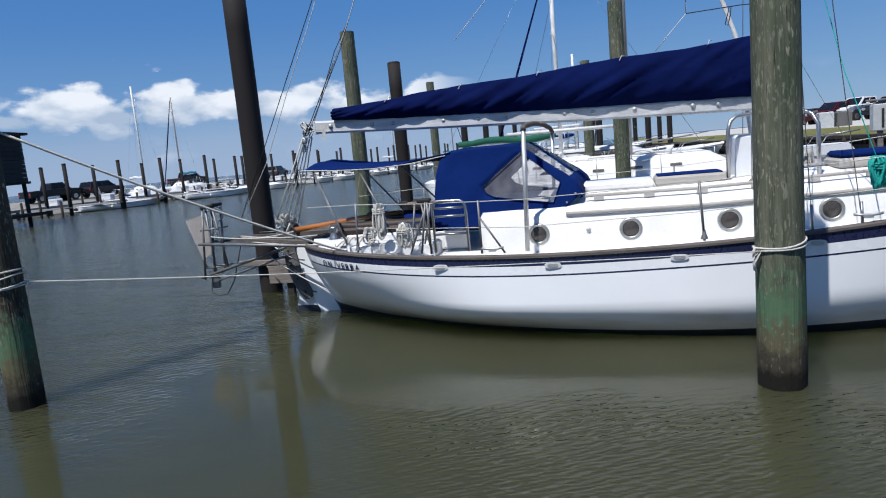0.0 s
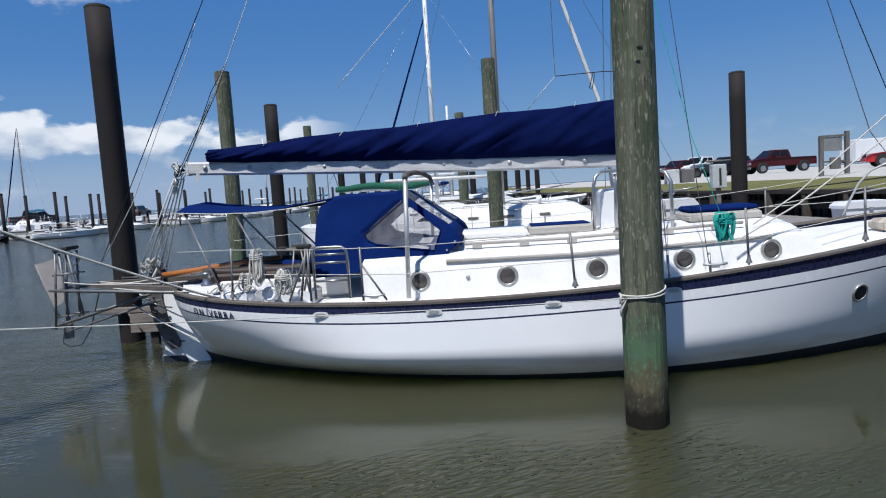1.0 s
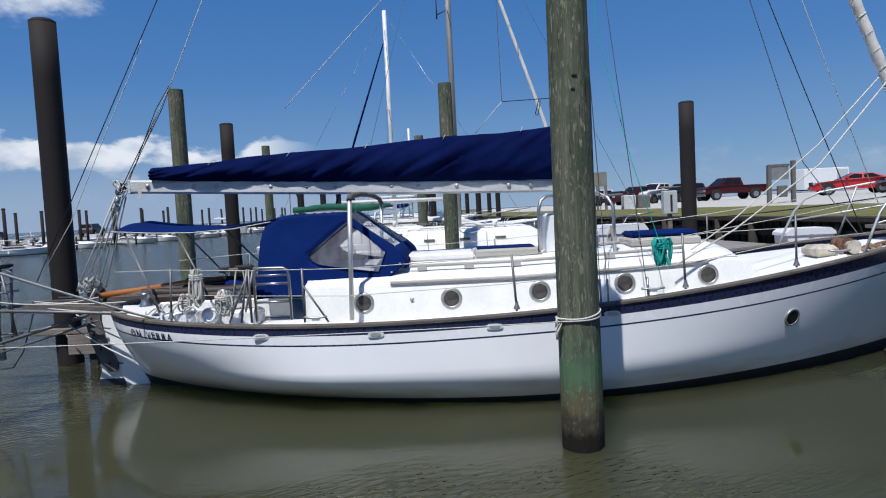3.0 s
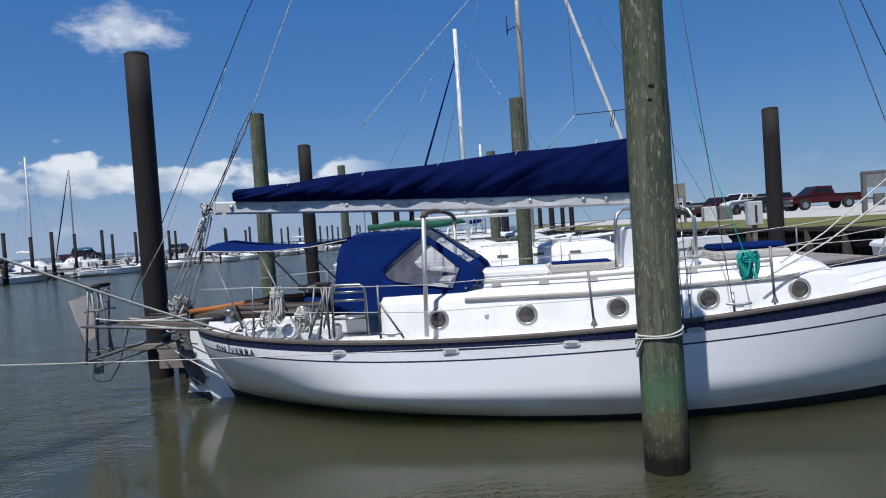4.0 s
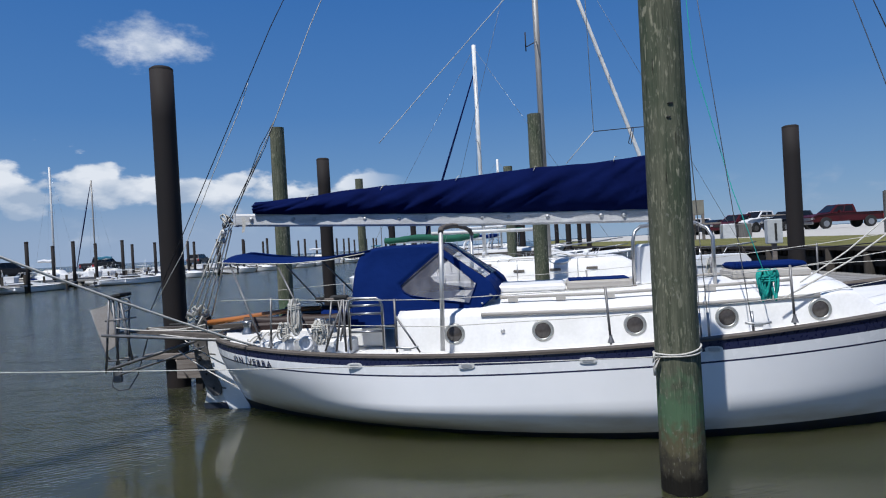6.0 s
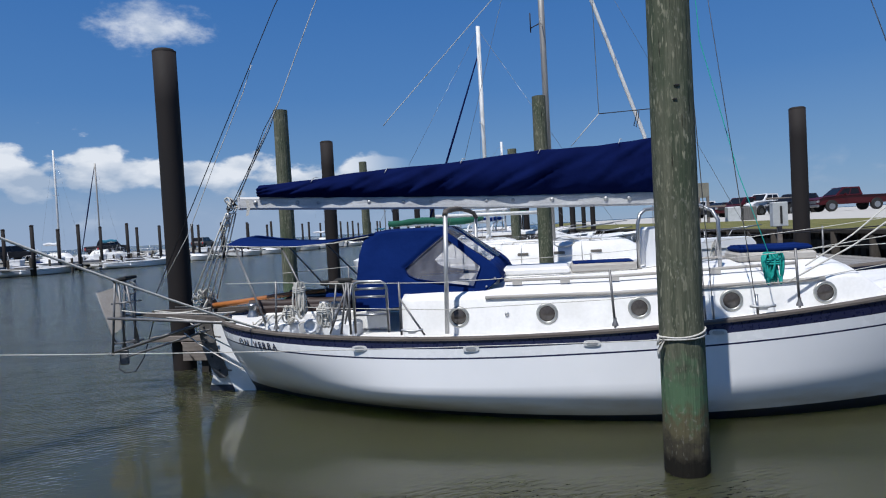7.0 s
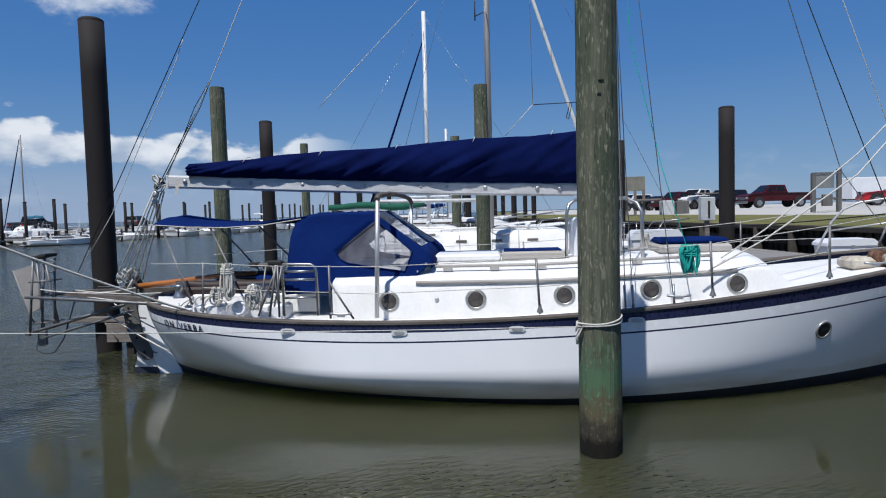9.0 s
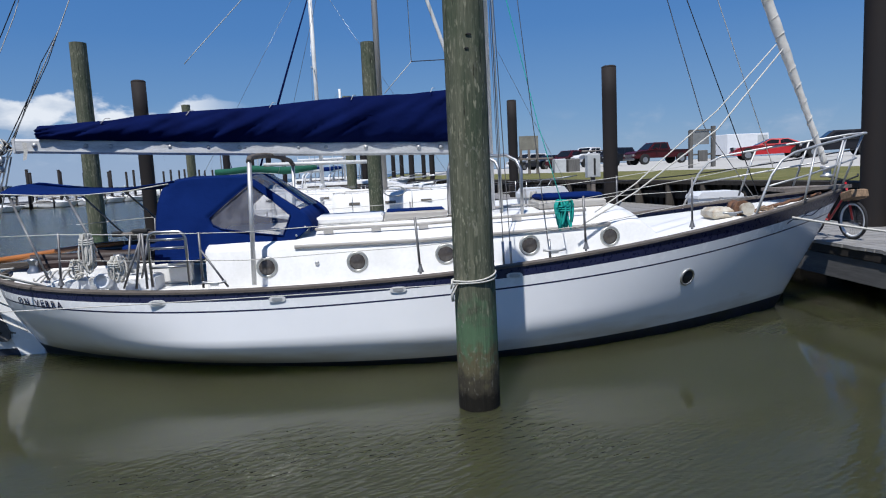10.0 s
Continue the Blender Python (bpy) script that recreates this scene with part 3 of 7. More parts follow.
GREEN_PILE = "tall green-stained round timber mooring pile standing in water"
SLEEVE_PILE = "tall timber mooring pile in a dark plastic sleeve"
PILE_A = pile(5.905, -2.99, 4.35, 0.176, False, GREEN_PILE)
PILE_L = pile(-1.11, -3.72, 5.6, 0.158, False, "tall brown weathered round timber mooring pile standing in water", (-0.02, 0), M_PILE2)
PILE_B = pile(-1.38, 1.52, 5.34, 0.19, True, SLEEVE_PILE)
pile(-1.74, 7.05, 5.31, 0.185, False, GREEN_PILE)
pile(-1.75, 10.4, 4.92, 0.19, True, SLEEVE_PILE)
pile(-3.03, 18.5, 5.15, 0.17, False, GREEN_PILE)
pile(4.66, 8.4, 5.35, 0.18, False, GREEN_PILE)
pile(3.35, 18.0, 5.16, 0.19, False, GREEN_PILE)
pile(11.33, 10.1, 4.76, 0.205, True, SLEEVE_PILE)
pile(10.1, 19.3, 4.85, 0.2, True, SLEEVE_PILE)
PILE_H = pile(13.15, 1.9, 6.2, 0.21, True, SLEEVE_PILE)
for i, (x, y, tp, s) in enumerate(((-3.3, 25, 4.7, True), (-3.2, 30, 4.7, True), (-3.4, 36, 4.8, True), (-3.6, 43, 4.7, True), (3.2, 21, 4.5, True),
                                   (3.4, 27, 4.5, True), (6.0, 33, 4.4, True), (7.5, 38, 4.4, True), (4.72, 46, 4.5, True), (5.4, 47, 4.4, True), (7.17, 45, 4.5, True), (8.0, 47, 4.5, True), (2.2, 46, 4.4, True))):
    pile(x, y, tp, 0.17, s, SLEEVE_PILE if s else GREEN_PILE)

for z, dx, w in ((3.16, 0.02, 0.024), (3.05, 0.0, 0.018), (0.60, -0.10, 0.022)):
    yy = -math.sqrt(max(0.0, 0.178 ** 2 - dx * dx)) * 1.0
    part("scar", Mesh().prism([(-w, 0.0), (-w * 0.3, 0.008), (w, 0.006), (w * 0.8, -0.003), (0, -0.005)], "y", -0.001, 0.012), M_DARK, PILE_A, "", pose(dx, yy, z, 0, 0, math.degrees(math.atan2(dx, -yy))))


# ---- the moored yacht ----
from mathutils.geometry import tessellate_polygon
def fitted(xs, zs, deg):
    c = np.polyfit(xs, zs, deg)
    return lambda x: float(np.polyval(c, x))


class Hull:
    """A double-ended sailing hull, x from stern to stem, half-breadth by station and height."""

    def __init__(self, stern, stem, beam, wl_beam, sheer, s_max=0.46, stern_rake=0.08, stem_rake=0.60, transom=0.0):
        self.a, self.b, self.beam, self.wl, self.sheer_x = stern, stem, beam, wl_beam, sheer
        self.sm, self.r0, self.r1, self.transom = s_max, stern_rake, stem_rake, transom

    def x(self, s, z):
        a = self.a - self.r0 * z
        b = self.b + self.r1 * z
        return a + (b - a) * s

    def sheer(self, s):
        z = 1.1
        for _ in range(4):
            z = self.sheer_x(self.x(s, z))
        return z

    def half(self, s, z):
        zs = self.sheer(s)
        if s < self.sm:
            u = (self.sm - s) / self.sm
            top = self.transom + (1 - self.transom) * (1 - u ** 2.6) ** (0.6 if self.transom else 0.46)
        else:
            u = (s - self.sm) / (1 - self.sm)
            top = max(0, 1 - u ** 2.2) ** 0.85
        top *= self.beam
        if s < 0.52:
            low = 1 - (1 - self.transom * 0.5) * ((0.52 - s) / 0.52) ** 1.72
        else:
            low = 1 - ((s - 0.52) / 0.48) ** 1.82
        low *= self.wl
        if z < 0:
            return low * max(0.2, 1 + z * 0.9)
        q = min(1.0, z / zs)
        flare = smoothstep(0.55, 0.95, s)
        full = 1 - (1 - min(1.0, q / 0.40)) ** 1.7 - 0.05 * max(0.0, q - 0.40)
        open_ = 1 - (1 - q) ** 1.5
        tuck = 0.0 if self.transom else 1 - smoothstep(0.04, 0.30, s)
        full = full * (1 - tuck) + (1 - (1 - min(1.0, q / 0.85)) ** 1.75) * tuck
        return low + (top - low) * (full * (1 - flare) + open_ * flare)

    def point(self, s, z, side=-1, out=0.0):
        return (self.x(s, z), side * (self.half(s, z) + out), z)

    def strip(self, zlo, zhi, n=4, ns=132):
        """Shell between two heights (functions of the station), both sides."""
        m = Mesh()
        for side in (-1, 1):
            rows = []
            for i in range(ns + 1):
                s = i / ns
                s = s - 0.055 * math.sin(2 * math.pi * s) / 1.0
                a, b = zlo(s), zhi(s)
                rows.append([self.point(s, a + (b - a) * k / n, side) for k in range(n + 1)])
            m.grid(rows, True)
        return m

    def rail(self, dz, w, h, out, s0=0.0, s1=1.0, ns=132, side=-1):
        m = Mesh()
        rows = []
        for i in range(ns + 1):
            s = s0 + (s1 - s0) * i / ns
            z = self.sheer(s) + dz
            x, b = self.x(s, z), self.half(s, z)
            yo, yi = side * (b + out), side * max(0.005, b + out - w)
            rows.append([(x, yo, z), (x, yo, z + h * 0.7), (x, side * max(0.004, b + out - 0.012), z + h), (x, side * max(0.003, b + out - w + 0.012), z + h), (x, yi, z + h * 0.7), (x, yi, z)])
        m.grid(rows, False, close=True)
        return m


SHEER = fitted((0.42, 0.97, 1.69, 2.78, 3.79, 5.45, 6.39, 7.56, 8.88, 9.94, 10.8, 11.25),
               (1.10, 1.065, 1.015, 0.98, 0.975, 1.02, 1.06, 1.16, 1.31, 1.43, 1.54, 1.60), 5)
H = Hull(0.62, 10.35, 1.90, 1.615, SHEER, stern_rake=0.28, stem_rake=0.60)


def station(x):
    return (x - 0.30) / 10.65



def boot(s):
    return 0.085 + 0.04 * max(0, 0.3 - s) + 0.9 * max(0, 0.10 - s) + 0.19 * max(0, s - 0.42) ** 1.2


def stripe_low(s):
    """Depth of the sheer stripe below the rail; it broadens towards the bow."""
    return 0.122 + 0.070 * smoothstep(0.42, 0.92, s)


def pin_low(s):
    return 0.216 + 0.105 * smoothstep(0.42, 0.92, s)


def ring(r, tube_r, n=28, k=8):
    m = Mesh()
    m.grid([[((r + tube_r * math.cos(2 * math.pi * j / k)) * math.cos(2 * math.pi * i / n),
              (r + tube_r * math.cos(2 * math.pi * j / k)) * math.sin(2 * math.pi * i / n),
              tube_r * math.sin(2 * math.pi * j / k)) for j in range(k)] for i in range(n + 1)], True, close=True)
    return m


def cabin_half(x):
    return 1.27 - 0.035 * max(0, x - 5.6) ** 2 / 1.2 if x > 5.6 else 1.27 - 0.01 * (5.6 - x)


def deck_z(x):
    return SHEER(x) - 0.10


def build_yacht():
    y = thing("sailing_yacht", "white double-ended cruising yacht with navy sheer stripe moored in a slip", "sailboat")
    part("hull", H.strip(boot, lambda s: H.sheer(s) - pin_low(s) - 0.018, 9), M_HULL, y, "white glossy hull topsides with faint yellow stain")
    part("boot_stripe", H.strip(lambda s: -0.5, boot, 5), M_ANTI, y, "dark blue antifouling paint at the waterline")
    part("pinstripe", H.strip(lambda s: H.sheer(s) - pin_low(s) - 0.018, lambda s: H.sheer(s) - pin_low(s), 1), M_NAVY, y, "thin navy pinstripe")
    part("topside_band", H.strip(lambda s: H.sheer(s) - pin_low(s), lambda s: H.sheer(s) - stripe_low(s), 2), M_GEL, y)
    part("sheer_stripe", H.strip(lambda s: H.sheer(s) - stripe_low(s), lambda s: H.sheer(s) - 0.03, 2), M_NAVY, y, "broad navy stripe below the rail")
    for sd in (-1, 1):
        part("cap_rail", H.rail(-0.034, 0.10, 0.034, 0.016, side=sd), M_RAIL, y, "grey weathered teak cap rail")
    # deck
    d = Mesh()
    rows = []
    for i in range(61):
        s = i / 60
        z = H.sheer(s) - 0.10
        x, b = H.x(s, z), H.half(s, z) - 0.012
        rows.append([(x, b * k / 6, z + 0.05 * (1 - (k / 6) ** 2)) for k in range(-6, 7)])
    d.grid(rows, True)
    part("deck", d, M_DECK, y, "white painted side decks and foredeck")
    # cabin trunk
    c = Mesh()
    rows = []
    xs = [3.12 + 4.98 * i / 34 for i in range(35)] + [8.2, 8.32, 8.42, 8.5]
    for x in xs:
        h = cabin_half(x)
        f = 1 - smoothstep(8.02, 8.52, x)
        lift = 0.028 * max(0, x - 5.5) * f
        z0 = deck_z(x) - 0.02
        sec = [(h + 0.02, z0), (h, z0 + (1.30 + lift - z0) * f), (h - 0.03, z0 + (1.335 + lift - z0) * f), (h - 0.20, z0 + (1.385 + lift - z0) * f),
               (h - 0.40, z0 + (1.43 + lift - z0) * f), (h - 0.75, z0 + (1.48 + lift * 0.9 - z0) * f), (0.0, z0 + (1.51 + lift * 0.8 - z0) * f)]
        rows.append([(x, -a, b) for a, b in sec] + [(x, a, b) for a, b in sec[-2::-1]])
    c.grid(rows, True)
    c.add(rows[0], [tuple(range(len(rows[0])))])
    part("cabin_trunk", c, M_DECK, y, "low white cabin trunk with rounded edges")
    for sd in (-1, 1):
        t = Mesh()
        t.tube([(x, sd * (cabin_half(x) + 0.005), 1.318 + 0.028 * max(0, x - 5.5)) for x in [4.1 + 0.2 * i for i in range(19)]], 0.022, 6)
        part("eyebrow_trim", t, M_TRIM, y, "grey wooden trim strip")
        t = Mesh()
        t.tube([(x, sd * (cabin_half(x) - 0.3), 1.475 + 0.028 * max(0, x - 5.5)) for x in [4.3 + 0.2 * i for i in range(17)]], 0.02, 6)
        for x in [4.45 + 0.55 * i for i in range(6)]:
            t.box((x, sd * (cabin_half(x) - 0.3), 1.445 + 0.028 * max(0, x - 5.5)), (0.11, 0.035, 0.05))
        part("grab_rail", t, M_TRIM, y, "grey wooden grab rail")
    # portlights in the cabin side
    glass = Mesh().lathe([(0.0, 0.012), (0.088, 0.010), (0.092, 0.0)], n=28).data("glass", M_PORT)
    for x, z in ((3.783, 1.107), (4.783, 1.114), (5.777, 1.146), (6.735, 1.188), (7.695, 1.228)):
        turn = math.degrees(math.atan2(cabin_half(x + 0.1) - cabin_half(x - 0.1), 0.2))
        p = part("portlight", ring(0.103, 0.020), M_BRASS, y, "round bronze-rimmed portlight with dark glass", pose(x, -cabin_half(x) - 0.006, z, 90, 0, -turn))
        part("glass", glass, None, p)
        part("portlight", ring(0.103, 0.020), M_BRASS, y, "", pose(x, cabin_half(x) + 0.006, z, 90, 0, 0))
    part("vent_boss", Mesh().lathe([(0.0, 0.02), (0.022, 0.018), (0.026, 0.0)], n=16), M_GALV, y, "", pose(4.335, -cabin_half(4.3) - 0.004, 1.125, 90, 0, 0))
    # hull port near the bow
    s, z = 0.783, 0.73
    p0, p1 = Vector(H.point(s, z)), Vector(H.point(s + 0.02, z))
    up = (Vector(H.point(s, z + 0.05)) - p0).normalized()
    nrm = (p1 - p0).cross(up).normalized()
    q = Matrix.Translation(p0 + nrm * 0.004) @ nrm.to_track_quat("Z", "Y").to_matrix().to_4x4()
    hp = part("hull_portlight", ring(0.092, 0.014), M_BRASS, y, "small round port low in the bow", q)
    part("glass", Mesh().lathe([(0.0, 0.008), (0.084, 0.006), (0.088, 0.0)], n=28), M_DARK, hp)
    # scuppers through the sheer stripe
    for x in (2.733, 3.987, 5.227, 6.45):
        s = station(x)
        z = H.sheer(s) - 0.122
        b = H.half(s, z)
        sc = Mesh()
        n = 20
        prof = [(0.062 * math.copysign(abs(math.cos(w)) ** 0.6, math.cos(w)), 0.026 * math.copysign(abs(math.sin(w)) ** 0.7, math.sin(w))) for w in [2 * math.pi * k / n for k in range(n)]]
        sc.prism([(0.085 / 0.062 * a, 1.15 * c) for a, c in prof], "y", -0.014, 0.012)
        o = part("scupper", sc, M_ALU, y, "oval metal scupper", pose(x, -b, z, 0, 0, 0))
        part("opening", Mesh().prism([(0.9 * a, 0.75 * c) for a, c in prof], "y", -0.018, -0.012), M_GALV, o)
    # painted scroll on each bow
    for sd in (-1, 1):
        sc = Mesh()
        for s0, s1, ph in ((0.905, 0.938, 0.0), (0.934, 0.968, 1.4)):
            pts = []
            for i in range(15):
                q = i / 14
                s = s0 + (s1 - s0) * q
                z = H.sheer(s) - 0.245 + 0.05 * q + 0.022 * math.sin(q * 8 + ph)
                pts.append(H.point(s, z, sd, 0.003))
            sc.tube(pts, 0.006, 5)
        part("bow_scroll", sc, M_NAVY, y, "small navy painted scroll")
    # sternpost and rudder
    sp = Mesh()
    sp.prism([(0.40, 1.02), (0.50, 0.5), (0.66, 0.0), (0.84, -0.5), (0.45, -0.5), (0.34, 0.02), (0.25, 0.22), (0.13, 0.55), (0.055, 0.95)], "y", -0.062, 0.062)
    part("sternpost", sp, M_GEL, y, "white raked sternpost with worn paint")
    r = Mesh()
    r.prism([(0.33, 0.085), (0.23, 0.28), (0.11, 0.58), (0.045, 0.95), (0.04, 1.22), (-0.08, 1.22), (-0.115, 0.84), (-0.07, 0.56), (0.0, 0.34), (0.005, 0.20), (-0.035, 0.085)], "y", -0.04, 0.04)
    rd = part("rudder", r, M_ALU, y, "stern-hung rudder, worn white paint, on the sternpost")
    part("rudder_foot", Mesh().prism([(0.45, -0.5), (0.33, 0.085), (-0.035, 0.085), (-0.04, -0.5)], "y", -0.042, 0.042), M_ANTI, rd, "dark blue antifouled rudder foot")
    for sy in (-0.088, 0.070):
        r = Mesh()
        r.prism([(0.06, 0.92), (0.085, 1.22), (0.06, 1.29), (0.0, 1.325), (-0.06, 1.30), (-0.105, 1.21), (-0.135, 0.84), (-0.10, 0.62), (-0.03, 0.43), (0.05, 0.27), (0.13, 0.19), (0.20, 0.185), (0.255, 0.23), (0.255, 0.31), (0.20, 0.44), (0.115, 0.62)], "y", sy, sy + 0.018)
        ck = part("rudder_cheek", r, M_CHEEK, y, "grey wooden rudder cheek")
        for bx, bz in ((-0.05, 1.12), (-0.06, 0.92), (-0.04, 0.70), (0.04, 0.50), (0.14, 0.30)):
            part("bolt", Mesh().lathe([(0.0, 0.012), (0.012, 0.010), (0.017, 0.0)], n=10), M_DARK, ck, "", pose(bx, sy + (0.018 if sy > 0 else 0.0), bz, -90 if sy > 0 else 90, 0, 0))
    for z in (0.30, 0.78):
        part("gudgeon", Mesh().box((0.30 - 0.28 * z, 0, z), (0.20, 0.128, 0.035), Matrix.Rotation(radians(8), 3, "Y"), 0.008), M_TUBE, y, "metal rudder strap")
    t = Mesh().tube([(-0.02, 0, 1.20), (0.5, 0, 1.25), (1.2, 0, 1.33), (1.75, 0, 1.36)], [0.045, 0.04, 0.035, 0.025], 10)
    part("tiller", t, M_VARN, y, "varnished wooden tiller")
    # cockpit coaming and seats
    for sd in (-1, 1):
        part("cockpit_coaming", Mesh().box((2.05, sd * 0.86, 1.06), (1.6, 0.07, 0.24), bev=0.02), M_DECK, y, "white cockpit coaming")
        part("cockpit_seat", Mesh().box((1.75, sd * 0.55, 1.20), (1.5, 0.42, 0.12), bev=0.03), M_BROWN, y, "dark brown cockpit seat")
    part("cockpit_coaming", Mesh().box((1.28, 0, 1.06), (0.06, 1.6, 0.20), bev=0.015), M_DECK, y)
    for sd in (-1, 1):
        m = Mesh()
        m.grid([[(0.95 + 1.5 * i / 10, sd * (0.66 + 0.05 * math.sin(w)) + 0.02 * noise.noise((i * 0.7, w, 2)), 1.26 + 0.075 * math.cos(w) + 0.03 * noise.noise((i * 0.5, w, sd))) for w in [2 * math.pi * k / 10 for k in range(10)]] for i in range(11)], True, close=True)
        part("cockpit_cushion", m, M_BROWN, y, "dark brown cushion along the coaming")
    m = Mesh()
    m.grid([[(1.95 + 0.62 * i / 8, -0.52 + (0.16 - 0.012 * (i - 4) ** 2 * 0.6) * math.cos(w), 1.28 + 0.10 * math.sin(w) + 0.04 * noise.noise((i * 0.8, w * 2, 7))) for w in [2 * math.pi * k / 12 for k in range(12)]] for i in range(9)], True, close=True)
    part("folded_canvas", m, M_CANVAS, y, "folded blue canvas stowed in the cockpit")
    # hatches on the cabin top
    for x, w, nm, mt, tk in ((5.48, 0.78, "sliding_hatch", M_CANVAS, 0.014), (7.46, 0.86, "skylight_hatch", M_CANVAS, 0.075)):
        zt = 1.54 + 0.022 * (x - 5.5)
        hb = Mesh().box((x, -0.1, zt), (w, 0.62, 0.11), bev=0.025)
        hh = part(nm, hb, M_TRIM, y, "grey wooden hatch with blue canvas cover")
        part("cover", Mesh().box((x, -0.1, zt + 0.055 + tk / 2), (w - 0.05, 0.54, tk), bev=min(0.03, tk * 0.45)), mt, hh)
    # mast, boom
    part("sea_hood", Mesh().box((4.62, 0, 1.53), (0.9, 0.9, 0.09), bev=0.025), M_DECK, y, "white hood over the sliding hatch")
    part("mast", Mesh().tube([(6.45, 0, 1.42), (6.45, 0, 14.0)], 0.085, 16), M_ALU, y, "white mast")
    bm = Mesh()
    pts = [(0.72, -0.26, 2.62), (2.2, -0.22, 2.535), (4.2, -0.14, 2.43), (6.36, -0.03, 2.35)]
    bm.grid([[(x, yy + a, zz + q) for a, q in ((-0.035, -0.085), (0.035, -0.085), (0.055, -0.06), (0.055, 0.06), (0.035, 0.085), (-0.035, 0.085), (-0.055, 0.06), (-0.055, -0.06))] for x, yy, zz in pts], False, close=True)
    bm.box((0.71, -0.26, 2.62), (0.03, 0.12, 0.18), bev=0.01)
    part("boom", bm, M_BOOM, y, "worn white boom")
    for i in range(11):
        x = 0.95 + 0.5 * i + 0.12 * math.sin(i * 2.3)
        f = (x - 0.72) / 5.64
        yy, zz = -0.26 + 0.23 * f, 2.62 - 0.33 * f + 0.06 * f * f
        part("boom_fitting", Mesh().lathe([(0.0, 0.03), (0.022, 0.026), (0.03, 0.012), (0.034, 0.0)], n=12), M_GALV, y, "", pose(x, yy - 0.056, zz + 0.01, 90, 0, 0))
    # gallows
    for sd in (-1, 1):
        part("gallows_post", Mesh().tube([(3.67, sd * 1.44, 0.95), (3.72, sd * 1.43, 2.30)], 0.026, 12), M_GALV, y, "galvanised gallows post")
    g = Mesh().tube([(3.72, -1.45, 2.27), (3.72, -1.40, 2.31), (3.72, -1.2, 2.33), (3.72, -0.6, 2.36), (3.72, 0, 2.37), (3.72, 0.6, 2.36), (3.72, 1.2, 2.33), (3.72, 1.45, 2.27)], 0.032, 8)
    part("gallows_beam", g, M_RAIL, y, "wooden gallows beam")
    return y


YACHT = build_yacht()


def sail_cover():
    m = Mesh()
    rows = []
    n = 150
    for i in range(n + 1):
        f = i / n
        x = 1.0 + f * 5.3
        yc = -0.25 + 0.23 * f
        bot = 2.68 - 0.40 * f + 0.14 * f * f
        top = 2.85 + 0.30 * f - 0.03 * f * f + 0.010 * math.sin(x * 3.1)
        w = 0.125 + 0.05 * f
        row = []
        k = 40
        for j in range(k + 1):
            a = j / k
            h = 0.5 - 0.5 * math.cos(a * 2 * math.pi)
            side = -math.sin(a * 2 * math.pi)
            wid = w * (1.0 - 0.5 * h ** 1.6) * 1.25
            # folds hang in long slanting creases from the lashings
            u = x * 0.9 - h * 1.1 * (0.5 + 0.5 * f)
            crease = abs(noise.noise((u * 4.2, h * 0.9, 3.0 * (side > 0)))) ** 0.7
            fine = abs(noise.noise((u * 8.0, h * 1.5, 9.0 + 3.0 * (side > 0)))) ** 0.8
            fold = 0.095 * (crease - 0.3) + 0.035 * (fine - 0.3)
            row.append((x, yc + side * (wid + fold), bot + (top - bot) * h + 0.010 * noise.noise((x * 3, side * 2, h * 4))))
        rows.append(row)
    m.grid(rows, True)
    m.add(rows[0], [tuple(range(len(rows[0])))])
    m.add(rows[-1], [tuple(range(len(rows[-1])))])
    part("sail_cover", m, M_COVER, YACHT, "navy canvas sail cover laced over the boom")


sail_cover()


